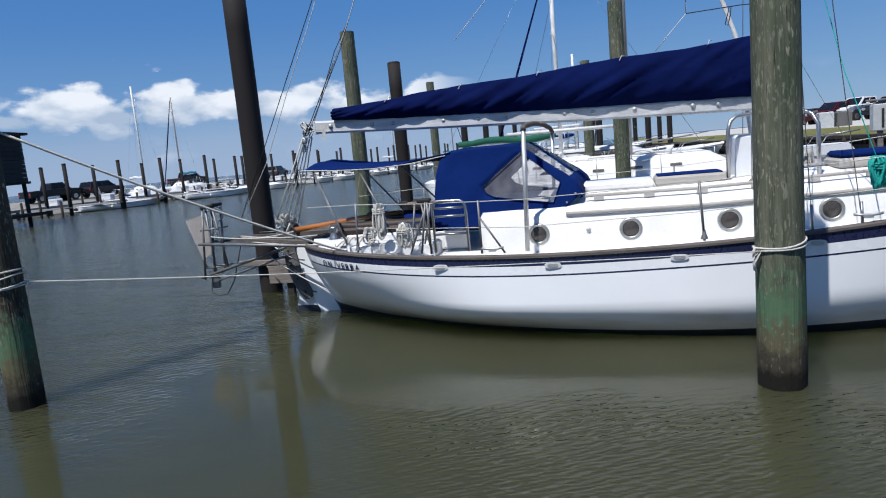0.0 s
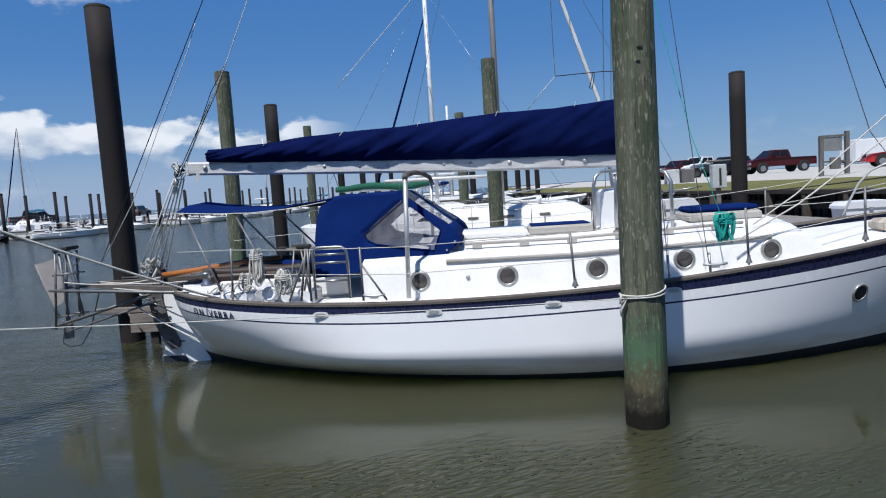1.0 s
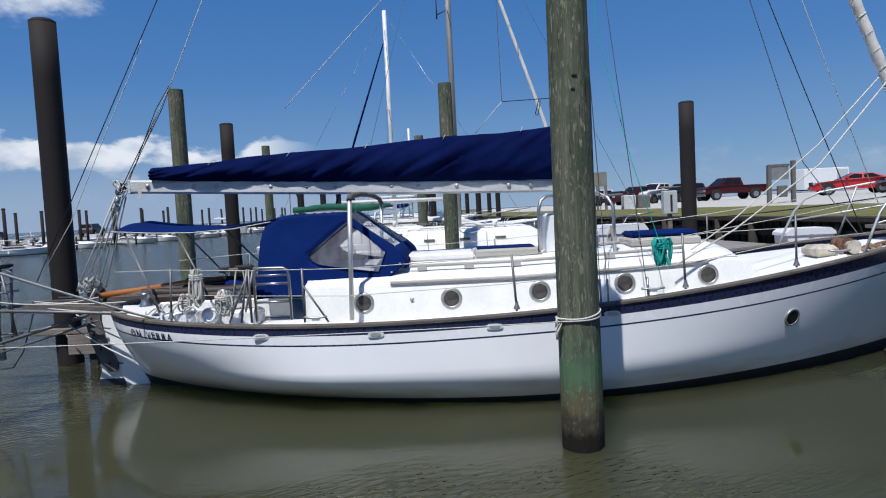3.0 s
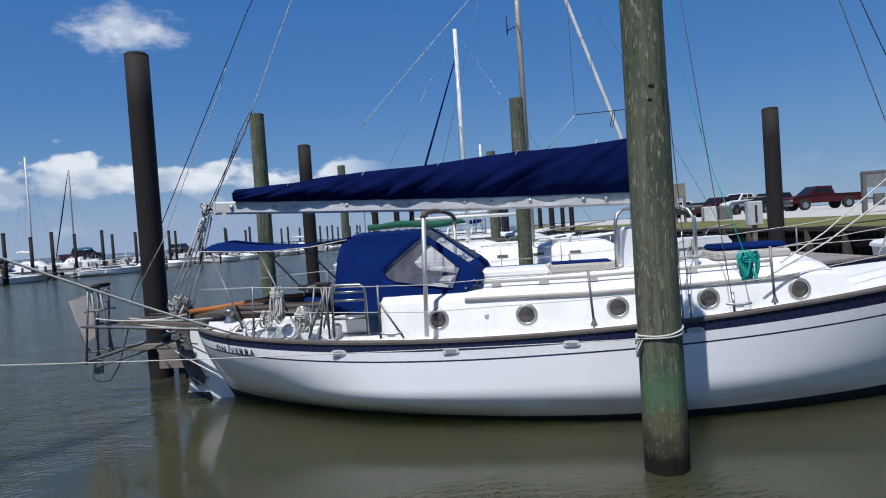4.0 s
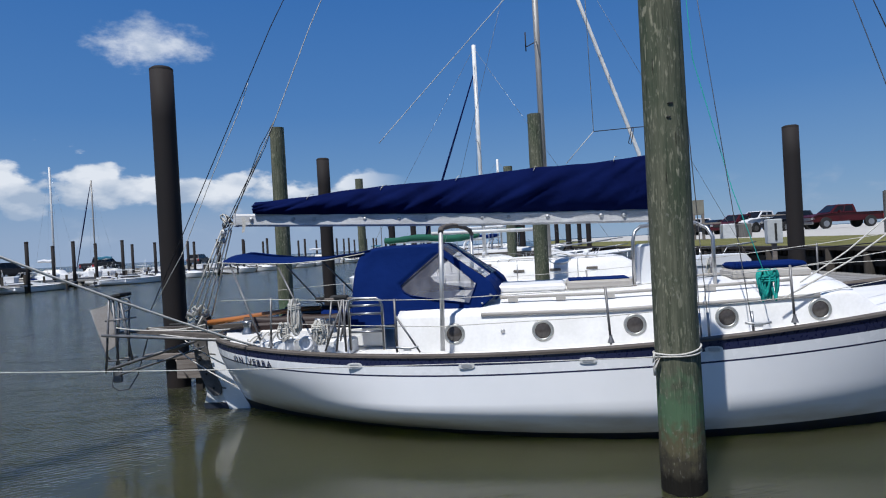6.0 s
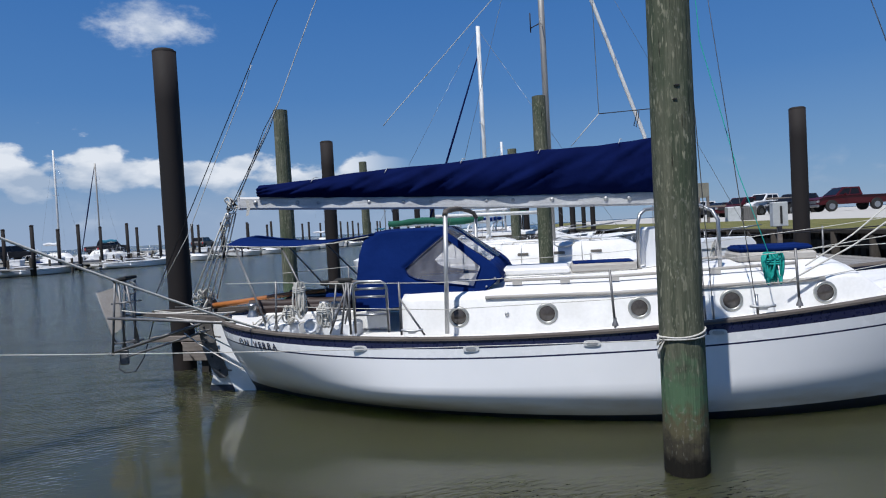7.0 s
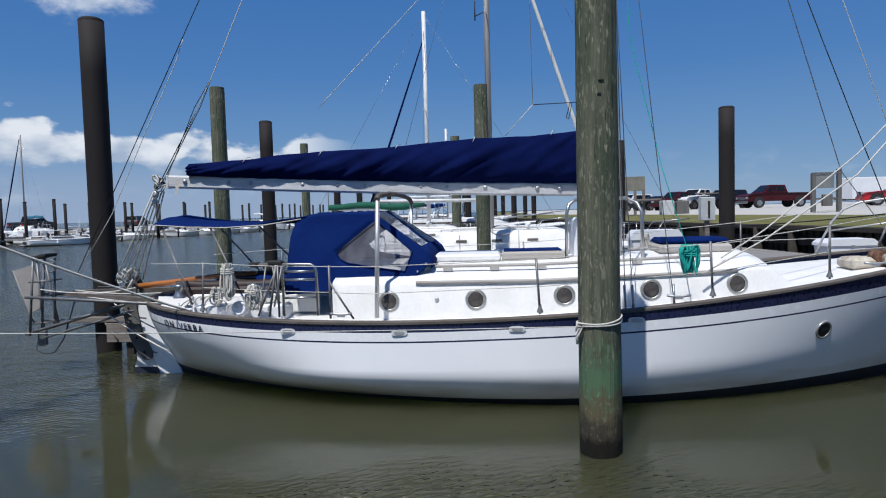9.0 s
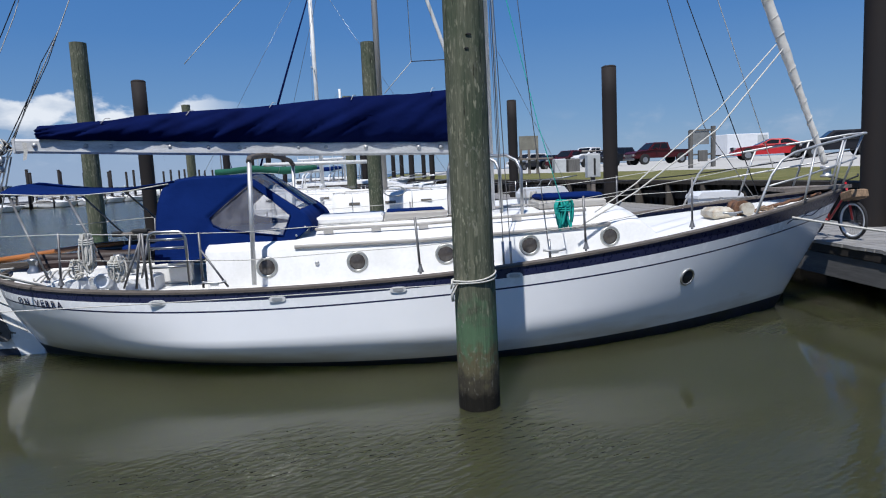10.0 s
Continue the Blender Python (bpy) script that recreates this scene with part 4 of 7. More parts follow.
def dodger():
    """Canvas spray hood with clear windows and an awning aft of it."""
    prof = [(2.53, 1.66), (2.545, 1.86), (2.59, 2.01), (2.67, 2.085), (2.84, 2.112), (3.17, 2.118), (3.40, 2.112), (3.57, 2.098)]

    def lean(z):
        """Half-width of the hood, drawn in towards its top."""
        return 1.10 - 0.318 * (z - 1.25)

    def sheet(points, k0=-12, k1=12):
        rows = []
        for x, z in points:
            row = []
            for k in range(k0, k1 + 1):
                a = k / 12
                crown = 0.05 * (1 - abs(a) ** 3) * smoothstep(1.6, 2.0, z)
                sagging = -0.022 * math.sin(math.pi * min(1, max(0, (x - 2.65) / 0.9))) * (1 - a * a)
                row.append((x + 0.012 * noise.noise((x * 3, a * 3, z * 3)), lean(z) * a, z + crown + sagging + 0.012 * noise.noise((x * 4, a * 4, 1.0))))
            rows.append(row)
        return Mesh().grid(rows, True)

    solid(part("spray_hood", sheet(prof), M_CANVAS, YACHT, "blue canvas spray hood"), 0.01)
    front = [(3.57, 2.098), (3.70, 2.01), (3.86, 1.89), (4.00, 1.795), (4.13, 1.71)]
    fr = solid(part("hood_front", sheet([(4.13, 1.71), (4.21, 1.63), (4.265, 1.53), (4.25, 1.46)]), M_CANVAS, YACHT, "blue canvas lower front of the hood"), 0.01)
    for k0, k1 in ((-12, -11), (-1, 1), (11, 12)):
        solid(part("front_seam", sheet(front, k0, k1), M_CANVAS, YACHT), 0.01)
    for k0, k1 in ((-11, -1), (1, 11)):
        part("front_window", sheet(front, k0, k1), M_VINYL, fr, "clear vinyl front window")
    # side panels: sewn cloth with a window opening, drawn in slack creases
    win = [(3.585, 2.045), (3.35, 1.865), (3.12, 1.675), (3.17, 1.59), (3.26, 1.545), (3.60, 1.485), (3.95, 1.435), (4.035, 1.66), (3.82, 1.85)]
    out = [(3.57, 2.105), (3.17, 2.125), (2.84, 2.118), (2.67, 2.09), (2.59, 2.015), (2.545, 1.86), (2.53, 1.66), (2.52, 1.19), (2.80, 1.205), (3.12, 1.235), (3.16, 1.305),
           (3.60, 1.285), (4.03, 1.275), (4.07, 1.36), (4.27, 1.525), (4.22, 1.63), (4.13, 1.715), (3.86, 1.895)]

    def cloth(loops):
        """Triangles between an outline and its hole, cut fine and creased."""
        bm = bmesh.new()
        vs = [bm.verts.new((x, 0.0, z)) for lp in loops for x, z in lp]
        for tri in tessellate_polygon([[Vector((x, z, 0)) for x, z in lp] for lp in loops]):
            bm.faces.new([vs[i] for i in tri])
        for _ in range(3):
            bmesh.ops.subdivide_edges(bm, edges=bm.edges[:], cuts=1, use_grid_fill=True)
        return bm

    for sd in (-1, 1):
        for loops, nm, mt in (([out, win], "side_panel", M_CANVAS), ([win], "window", M_VINYL)):
            bm = cloth(loops)
            for v in bm.verts:
                x, z = v.co.x, v.co.z
                slack = 0.0 if nm == "window" else 0.016 * noise.noise((x * 3.0 + z * 2.0, z * 1.2, 5.0)) + 0.007 * noise.noise((x * 9 - z * 5, z * 4, 2.0))
                belly = 0.0 if nm == "window" else 0.012 * math.sin(math.pi * smoothstep(1.2, 2.12, z))
                v.co.y = sd * (lean(z) + 0.006 + belly + slack * smoothstep(1.2, 1.35, z) * (1 - smoothstep(2.0, 2.12, z)))
            for f in bm.faces:
                f.smooth = True
            bmesh.ops.recalc_face_normals(bm, faces=bm.faces)
            me = bpy.data.meshes.new(nm)
            bm.to_mesh(me)
            bm.free()
            me.materials.append(mt)
            if nm == "side_panel":
                pn = solid(part(nm, me, None, YACHT, "blue canvas side panel"), 0.008)
            else:
                part(nm, me, None, pn, "clear vinyl window")
        # bound edge of the window and the snaps along the foot
        ringp = [(x, sd * (lean(z) + 0.03), z) for x, z in win + win[:1]]
        part("window_binding", Mesh().tube(ringp, 0.008, 5, False), M_CANVAS, pn)
        for x, z in ((3.22, 1.33), (3.42, 1.325), (3.62, 1.315), (3.82, 1.31), (4.0, 1.31), (4.10, 1.43), (4.20, 1.52)):
            part("snap", Mesh().lathe([(0.0, 0.006), (0.010, 0.005), (0.013, 0.0)], n=10), M_STEEL, pn, "", pose(x, sd * (lean(z) + 0.034), z, 90 * -sd, 0, 0))
    # awning
    m = Mesh()
    rows = []
    for i in range(25):
        f = i / 24
        x = 0.72 + 2.0 * f
        z = 2.115 - 0.085 * math.sin(f * math.pi) + 0.0 * f
        row = []
        for k in range(-8, 9):
            a = k / 8
            row.append((x + 0.05 * a * a * (1 - f), 0.85 * a, z + 0.05 * (1 - a * a) * (1 - f) - 0.05 * a * a * (1 - f) + 0.022 * noise.noise((x * 2.2, a * 2.5, 2)) + 0.012 * math.sin(x * 7 + a * 2) * a * a))
        rows.append(row)
    m.grid(rows, True)
    solid(part("awning", m, M_CANVAS, YACHT, "thin blue canvas cockpit awning, sagging"), 0.012)
    part("awning_rope", Mesh().tube([(0.72, -0.86, 2.06), (1.2, -0.86, 2.02), (1.7, -0.86, 2.0), (2.2, -0.86, 2.02), (2.66, -0.86, 2.08)], 0.007, 6), M_ROPE, YACHT)
    for sd in (-1, 1):
        part("awning_strut", Mesh().tube([(0.85, sd * 0.8, 2.05), (1.45, sd * 1.3, 1.12)], 0.014, 6), M_TUBE, YACHT)
        part("awning_strut", Mesh().tube([(1.48, sd * 0.8, 2.02), (1.95, sd * 1.2, 1.38)], 0.014, 6), M_TUBE, YACHT)


dodger()
bulkhead()


def dock_x(y):
    return 11.29 - 0.155 * max(0.0, y - 6.0)


def dock():
    d = thing("dock", "grey weathered timber main dock with plank deck", "dock", kind="structure")
    ys = list(range(-20, 45, 3))
    for off, nm, mt, z0, z1 in ((0.02, "fascia", M_DOCKSIDE, 0.33, 0.64), (0.12, "stringer", M_TIMBER, 0.45, 0.77), (1.8, "stringer", M_TIMBER, 0.45, 0.77)):
        part(nm, Mesh().grid([[(dock_x(y) + off, y, z0), (dock_x(y) + off, y, z1), (dock_x(y) + off + 0.08, y, z1), (dock_x(y) + off + 0.08, y, z0)] for y in ys], False, close=True), mt, d)
    part("fascia", Mesh().grid([[(dock_x(y), y, 0.655), (dock_x(y), y, 0.77), (dock_x(y) + 0.06, y, 0.77), (dock_x(y) + 0.06, y, 0.655)] for y in ys], False, close=True), M_TIMBER, d)
    plank = Mesh().box((0, 0, 0), (1.95, 0.145, 0.045)).data("plank", M_PLANK)
    y = -6.0
    while y < 30:
        part("plank", plank, None, d, at=pose(dock_x(y) + 0.96 + random.uniform(-0.012, 0.012), y, 0.795 + random.uniform(-0.003, 0.003), 0, 0, random.uniform(-0.2, 0.2)))
        y += 0.155
    for y in np.arange(-7, 30, 3.0):
        part("post", Mesh().tube([(dock_x(y) + 0.24, y, -1.2), (dock_x(y) + 0.24, y, 0.75)], 0.12, 10), M_TIMBER, d)


dock()

# ---- rigging and gear of the moored yacht ----
def line(name, pts, r, material, parent=None, label="", n=6):
    return part(name, Mesh().tube(pts, r, n), material, parent or YACHT, label)


def rigging():
    head = (6.45, 0.0, 13.8)
    for x0, xt, zt, r in ((6.36, 6.45, 13.5, 0.005), (6.44, 6.45, 8.5, 0.005), (6.86, 6.5, 8.4, 0.005)):
        for sd in (-1, 1):
            line("shroud", [(x0, sd * 1.74, 1.05), (xt, sd * 0.06, zt)], r, M_WIRE, None, "steel wire shroud")
            line("turnbuckle", [(x0, sd * 1.735, 1.06), (x0, sd * 1.70, 1.30)], 0.014, M_STEEL)
    line("halyard", [(6.55, -0.55, 1.55), (6.5, -0.15, 9.0)], 0.006, M_ROPE)
    line("flag_halyard", [(6.02, -1.6, 1.2), (6.30, -0.7, 7.5)], 0.0045, M_WIRE)
    line("backstay", [(-0.83, 0, 1.40), (1.25, 0, 5.29), head], 0.006, M_BLACKLINE, None, "black-coated backstay")
    line("running_line", [(-0.75, 0, 1.5), (-0.27, 0, 2.22), (0.27, 0, 3.32), (0.72, 0.02, 4.2), (0.86, 0.02, 4.55)], 0.005, M_ROPE)
    line("topping_lift", [(0.64, -0.24, 2.64), (1.33, -0.2, 3.97), (1.89, -0.2, 5.16), (6.4, -0.05, 13.6)], 0.006, M_ROPE, None, "white topping lift")
    for i, (dx, r) in enumerate(((0.0, 0.006), (0.03, 0.005), (-0.05, 0.005))):
        line("runner", [(0.62, -0.28 + i * 0.06, 2.66), (1.12 + dx, -0.18, 3.6), (1.33, -0.20, 3.97)], r, M_BLACKLINE)
    # mainsheet tackle from boom end to the stern
    for i in range(5):
        a = (0.50 + 0.02 * i, -0.28 + 0.03 * i, 2.50)
        b = (-0.20 + 0.07 * i, -0.12 + 0.05 * i, 1.30)
        line("mainsheet", [a, b], 0.0105, M_ROPE, None, "white mainsheet tackle")
    for a in ((0.5, -0.24, 2.46), (0.46, -0.2, 2.36), (-0.15, -0.1, 1.36), (0.02, 0.05, 1.33)):
        part("sheet_block", Mesh().lathe([(0.0, 0.05), (0.03, 0.045), (0.045, 0.0), (0.03, -0.045), (0.0, -0.05)], a, 10), M_GALV, YACHT, "wooden and metal pulley block")
    rnd = random.Random(3)
    for k in range(9):
        c = Vector((0.60 + rnd.uniform(-0.08, 0.08), -0.27 + rnd.uniform(-0.05, 0.05), 2.60 + rnd.uniform(-0.08, 0.08)))
        pts = [c + Vector((0.05 * math.cos(w + k), 0.04 * math.sin(w), 0.055 * math.sin(w + k * 1.7))) for w in [2 * math.pi * i / 9 for i in range(10)]]
        part("lashing", Mesh().tube(pts, 0.009, 5), M_ROPE if k % 3 else M_BLACKLINE, YACHT)
    for k in range(12):
        c = Vector((-0.10 + rnd.uniform(-0.16, 0.16), -0.08 + rnd.uniform(-0.08, 0.08), 1.32 + rnd.uniform(-0.09, 0.10)))
        pts = [c + Vector((0.035 * math.cos(w + k), 0.03 * math.sin(w), 0.06 * math.sin(w + k * 1.7))) for w in [2 * math.pi * i / 9 for i in range(10)]]
        part("lashing", Mesh().tube(pts, 0.010, 5), M_ROPE, YACHT)
    part("telltale", Mesh().grid([[(0.83, -0.36, 2.66), (0.89, -0.37, 2.65)], [(0.85, -0.37, 2.56), (0.89, -0.36, 2.54)], [(0.83, -0.37, 2.44), (0.87, -0.37, 2.45)]]), M_ROPE, YACHT)
    line("aerial_wire", [(2.70, 0.0, 3.55), (2.83, 0.0, 3.68), (4.21, 0.0, 5.02), (6.4, 0.0, 7.15)], 0.005, M_ROPE)
    # lazy jacks above the cover
    line("lazy_jack", [(5.53, -0.1, 3.46), (6.12, -0.1, 3.47), (6.4, -0.06, 3.46)], 0.006, M_BLACKLINE)
    line("lazy_jack", [(5.53, -0.1, 3.46), (5.17, -0.1, 3.08)], 0.005, M_ROPE)
    line("lazy_jack", [(5.53, -0.1, 3.46), (5.50, -0.1, 6.5), (6.4, 0, 11)], 0.005, M_ROPE)
    line("lazy_jack", [(6.0, -0.1, 3.47), (5.98, -0.1, 3.38), (5.95, -0.1, 3.28), (5.98, -0.1, 3.26), (6.01, -0.1, 3.38), (6.02, -0.1, 3.47)], 0.006, M_BLACKLINE)
    line("whisker_pole", [(6.38, 0.8, 1.66), (6.19, 0.8, 3.25), (5.57, 0.8, 5.16), (5.0, 0.8, 6.92)], 0.028, M_ALU, None, "white whisker pole stowed upright")
    for i in range(5):
        f = (i + 0.75) / 5
        x = 1.0 + 5.0 * f
        z = 2.85 + 0.28 * f
        yc = -0.25 + 0.23 * f
        line("cover_lashing", [(x, yc - 0.10, z - 0.05), (x + 0.03, yc - 0.03, z + 0.015), (x + 0.06, yc + 0.03, z + 0.015)], 0.004, M_ROPE)
    # furled headsail and forestay
    pts, rs = [], []
    for i in range(260):
        f = i / 259
        pts.append((11.03 - f * 4.45, 0, 1.92 + f * 11.6))
        full = 0.040 + 0.030 * smoothstep(0.04, 0.16, f) - 0.03 * f
        rs.append(full * (1 + 0.05 * math.sin(i * 0.8) + 0.04 * noise.noise((i * 0.21, 0, 4))))
    part("furled_jib", Mesh().tube(pts, rs, 12), M_SAIL, YACHT, "furled off-white headsail wound with a line")
    part("furling_line", Mesh().tube([(11.03 - f * 4.45 + (0.044 + 0.028 * smoothstep(0.04, 0.16, f) - 0.03 * f) * math.cos(f * 330), (0.044 + 0.028 * smoothstep(0.04, 0.16, f) - 0.03 * f) * math.sin(f * 330), 1.92 + f * 11.6) for f in [0.01 + i / 1500 for i in range(420)]], 0.006, 4), M_ROPE, YACHT, "line wound round the headsail")
    part("furler_drum", Mesh().lathe([(0.0, 0), (0.08, 0.0), (0.085, 0.03), (0.05, 0.04), (0.05, 0.11), (0.085, 0.12), (0.08, 0.15), (0.0, 0.15)], (11.06, 0, 1.74), 16), M_GALV, YACHT, "grey furler drum")
    line("jib_sheet", [(10.33, -0.15, 3.42), (9.2, -0.7, 2.42), (8.0, -1.15, 1.72), (7.27, -1.3, 1.36)], 0.009, M_ROPE, None, "white jib sheet")
    line("jib_sheet", [(10.30, -0.05, 3.5), (9.4, -0.30, 2.68), (8.2, -0.6, 1.80), (7.6, -0.9, 1.50)], 0.008, M_ROPE)
    line("inner_stay", [(10.05, 0.0, 1.52), (9.36, 0.0, 2.49), (8.87, 0.0, 4.13), (6.5, 0, 12.0)], 0.006, M_WIRE)
    line("inner_stay", [(10.1, 0.0, 1.55), (9.13, 0, 4.12), (6.6, 0, 11.0)], 0.006, M_BLACKLINE)
    line("spare_halyard", [(10.32, 0.02, 1.9), (9.55, 0.02, 4.11), (6.6, 0, 12.5)], 0.005, M_ROPE)


M_SAIL = mat("offwhite_sailcloth", (0.74, 0.72, 0.67), 0.85, var=0.12, scale=9, color2=(0.56, 0.53, 0.48))
rigging()


def rope_coil(c, w, h, material, label, turns=9, seed=1, r=0.011, wide=-1):
    """A hank of rope hung by its middle: many loose loops."""
    rnd = random.Random(seed)
    o = thing("rope_coil", label, "rope", c)
    for k in range(turns):
        ww, hh = w * rnd.uniform(0.08, 0.34), h * rnd.uniform(0.70, 1.05)
        ox, oy = rnd.uniform(-0.3, 0.3) * w, rnd.uniform(-0.04, 0.04)
        pts = []
        for i in range(15):
            a = 2 * math.pi * i / 14
            pts.append((ox + ww * math.sin(a) * (0.62 + wide * 0.38 * math.cos(a)), oy + 0.015 * math.sin(2 * a + k), -hh * (0.5 - 0.5 * math.cos(a))))
        part("loop", Mesh().tube(pts, r, 5, False), material, o)
    for k in range(3):
        part("wrap", Mesh().tube([(0.055 * math.cos(a) * (1 + 0.3 * w / 0.15), 0.045 * math.sin(a), -0.06 - 0.022 * k + 0.01 * math.sin(a)) for a in [2 * math.pi * i / 10 for i in range(11)]], r, 5, False), material, o)
    return o


def deck_gear():
    # stanchions and lifelines, both sides
    for sd in (-1, 1):
        for x, lean in ((1.62, 0.03), (5.47, -0.03), (7.27, -0.02), (8.6, 0.0)):
            z0 = SHEER(x) + 0.03
            s = station(x)
            b = H.half(s, z0 - 0.04) - 0.06
            o = part("stanchion", Mesh().tube([(x, sd * b, z0 - 0.02), (x + lean, sd * b, z0 + 0.57)], 0.013, 8), M_TUBE, YACHT, "slim lifeline stanchion")
            part("base", Mesh().lathe([(0.035, 0), (0.03, 0.02), (0.018, 0.05), (0.016, 0.08)], (x, sd * b, z0 + 0.0), 10), M_TUBE, o)

        def at(x, z):
            s = station(x)
            return (x, sd * (H.half(s, 0.9) - 0.06), SHEER(x) + z)
        line("lifeline", [at(0.75, 0.5), at(1.62, 0.58), at(2.6, 0.585), at(3.7, 0.58), at(5.45, 0.585), at(7.26, 0.575), at(8.6, 0.58), (9.75, sd * 0.98, 2.0)], 0.0045, M_ROPE, None, "white-coated lifeline", 5)
        line("lifeline", [at(1.62, 0.30), at(2.6, 0.31), at(3.7, 0.29), at(5.47, 0.30), at(7.27, 0.28), at(8.6, 0.30), (9.55, sd * 0.98, 1.6)], 0.0045, M_ROPE, None, "", 5)
        # boarding gate frames
        for x in (2.50, 2.62, 3.22):
            line("gate_post", [at(x, 0.02), at(x + (0.10 if x < 2.6 else 0.0), 0.60)], 0.013, M_TUBE)
        line("gate_brace", [at(3.48, 0.02), at(3.22, 0.42)], 0.011, M_TUBE)
        line("gate_brace", [at(2.36, 0.02), at(2.60, 0.55)], 0.011, M_TUBE)
    # folding boarding ladder hung on the rail
    lad = part("boarding_ladder", Mesh().tube([(2.68, -1.66, 1.02), (2.68, -1.67, 1.52), (2.70, -1.67, 1.57), (2.75, -1.67, 1.59), (3.0, -1.67, 1.585), (3.04, -1.67, 1.56), (3.06, -1.67, 1.51), (3.06, -1.66, 1.02)], 0.016, 8), M_STEEL, YACHT, "stainless boarding ladder folded upright")
    for z in (1.22, 1.42, 1.51):
        part("rung", Mesh().tube([(2.68, -1.665, z), (3.06, -1.665, z)], 0.013, 8), M_STEEL, lad)
    # hoops at the mast
    for x, yy in ((5.90, -0.35), (6.12, -0.62)):
        part("mast_guard", Mesh().tube([(x, yy, 1.43), (x + 0.01, yy, 2.05), (x + 0.04, yy + 0.02, 2.16), (x + 0.12, yy + 0.1, 2.22), (x + 0.5, yy + 0.15, 2.23), (x + 0.62, yy + 0.1, 2.16), (x + 0.66, yy + 0.02, 2.05), (x + 0.66, yy, 1.43)], 0.022, 10), M_STEEL, YACHT, "stainless hoop guarding the mast")
        part("guard_foot", Mesh().lathe([(0.05, 0), (0.045, 0.03), (0.026, 0.05)], (x, yy, 1.46), 12), M_TEAK, YACHT)
    part("life_raft_box", Mesh().box((6.22, 0.1, 1.74), (0.42, 0.5, 0.52), bev=0.03), M_WHITE, YACHT, "white plastic locker strapped by the mast")
    # winches and bitts aft
    for x, yy in ((2.28, -1.12), (2.1, -1.02), (1.15, -1.0)):
        o = part("winch", Mesh().lathe([(0.075, 0), (0.07, 0.03), (0.05, 0.06), (0.048, 0.10), (0.065, 0.14), (0.06, 0.16), (0.0, 0.165)], (x, yy, 1.16), 18), M_STEEL, YACHT, "chrome sheet winch")
    part("stern_locker", Mesh().box((2.3, -1.1, 0.99), (0.5, 0.3, 0.20), bev=0.03), M_WHITE, YACHT)
    part("stern_locker", Mesh().box((1.62, -1.05, 1.0), (0.40, 0.28, 0.18), bev=0.03), M_WHITE, YACHT)
    # round dorade and fairleads beside the coaming, a bracket bar with fittings on the rail
    part("deck_vent", Mesh().lathe([(0.0, 0.05), (0.05, 0.05), (0.06, 0.09), (0.085, 0.08), (0.09, 0.0)], n=20), M_WHITE, YACHT, "round white deck vent", pose(2.06, -1.34, 1.06, 78, 0, 0))
    bar = part("bracket_bar", Mesh().box((2.40, -1.28, 1.56), (0.46, 0.05, 0.035), bev=0.008), M_TEAK, YACHT, "grey wooden bar clamped across the rail")
    part("clamp", Mesh().box((2.22, -1.28, 1.565), (0.10, 0.07, 0.06), bev=0.01), M_DARK, bar)
    part("clamp", Mesh().box((2.47, -1.28, 1.585), (0.16, 0.08, 0.05), bev=0.015), M_DARK, bar)
    for k, (x0, x1, zz) in enumerate(((2.36, 2.30, 1.06), (2.44, 2.52, 1.06), (2.55, 2.46, 1.08))):
        part("bar_leg", Mesh().tube([(x0, -1.30, 1.55), ((x0 + x1) / 2, -1.33, 1.3), (x1, -1.36, zz)], 0.012, 6), M_TUBE, bar)
    for k in range(5):
        part("loose_line", Mesh().tube([(1.30 + 0.16 * k + 0.07 * math.sin(q * 1.3 + k), -1.18 - 0.03 * k, 1.07 + 0.14 * abs(math.sin(q + k * 0.7)) * (0.6 + 0.4 * math.sin(k))) for q in [i * 0.42 for i in range(10)]], 0.010, 5), M_ROPE, YACHT)
    part("outboard_motor", Mesh().box((2.30, -0.85, 1.52), (0.22, 0.16, 0.12), bev=0.03).tube([(2.30, -0.85, 1.46), (2.32, -0.85, 1.05)], 0.03, 8), M_DARK, YACHT, "small dark outboard motor on the rail")
    # cleats on the cap rail
    for x in (3.35, 6.9, 9.2):
        s = station(x)
        b = H.half(s, 0.9)
        part("cleat", Mesh().tube([(x - 0.12, -b + 0.02, SHEER(x) + 0.085), (x - 0.05, -b + 0.02, SHEER(x) + 0.075), (x + 0.05, -b + 0.02, SHEER(x) + 0.075), (x + 0.12, -b + 0.02, SHEER(x) + 0.085)], 0.013, 8).box((x, -b + 0.02, SHEER(x) + 0.06), (0.08, 0.03, 0.03)), M_GALV, YACHT)
    # windlass and chain gear on the foredeck
    z = 1.28
    w = part("windlass", Mesh().box((9.34, -0.40, z + 0.09), (0.28, 0.34, 0.15), bev=0.045).box((9.52, -0.36, z + 0.05), (0.22, 0.20, 0.10), bev=0.03), M_CREAM, YACHT, "cream anchor windlass stained with rust")
    part("gypsy", Mesh().tube([(9.60, -0.56, z + 0.14), (9.60, -0.40, z + 0.14)], [0.105, 0.085], 16).tube([(9.60, -0.40, z + 0.14), (9.60, -0.32, z + 0.14)], [0.06, 0.10], 16), M_RUST, w, "rusty chain wheel")
    part("warping_head", Mesh().tube([(9.60, -0.68, z + 0.14), (9.60, -0.63, z + 0.14), (9.60, -0.58, z + 0.14)], [0.085, 0.05, 0.07], 14), M_CREAM, w)
    rnd = random.Random(21)
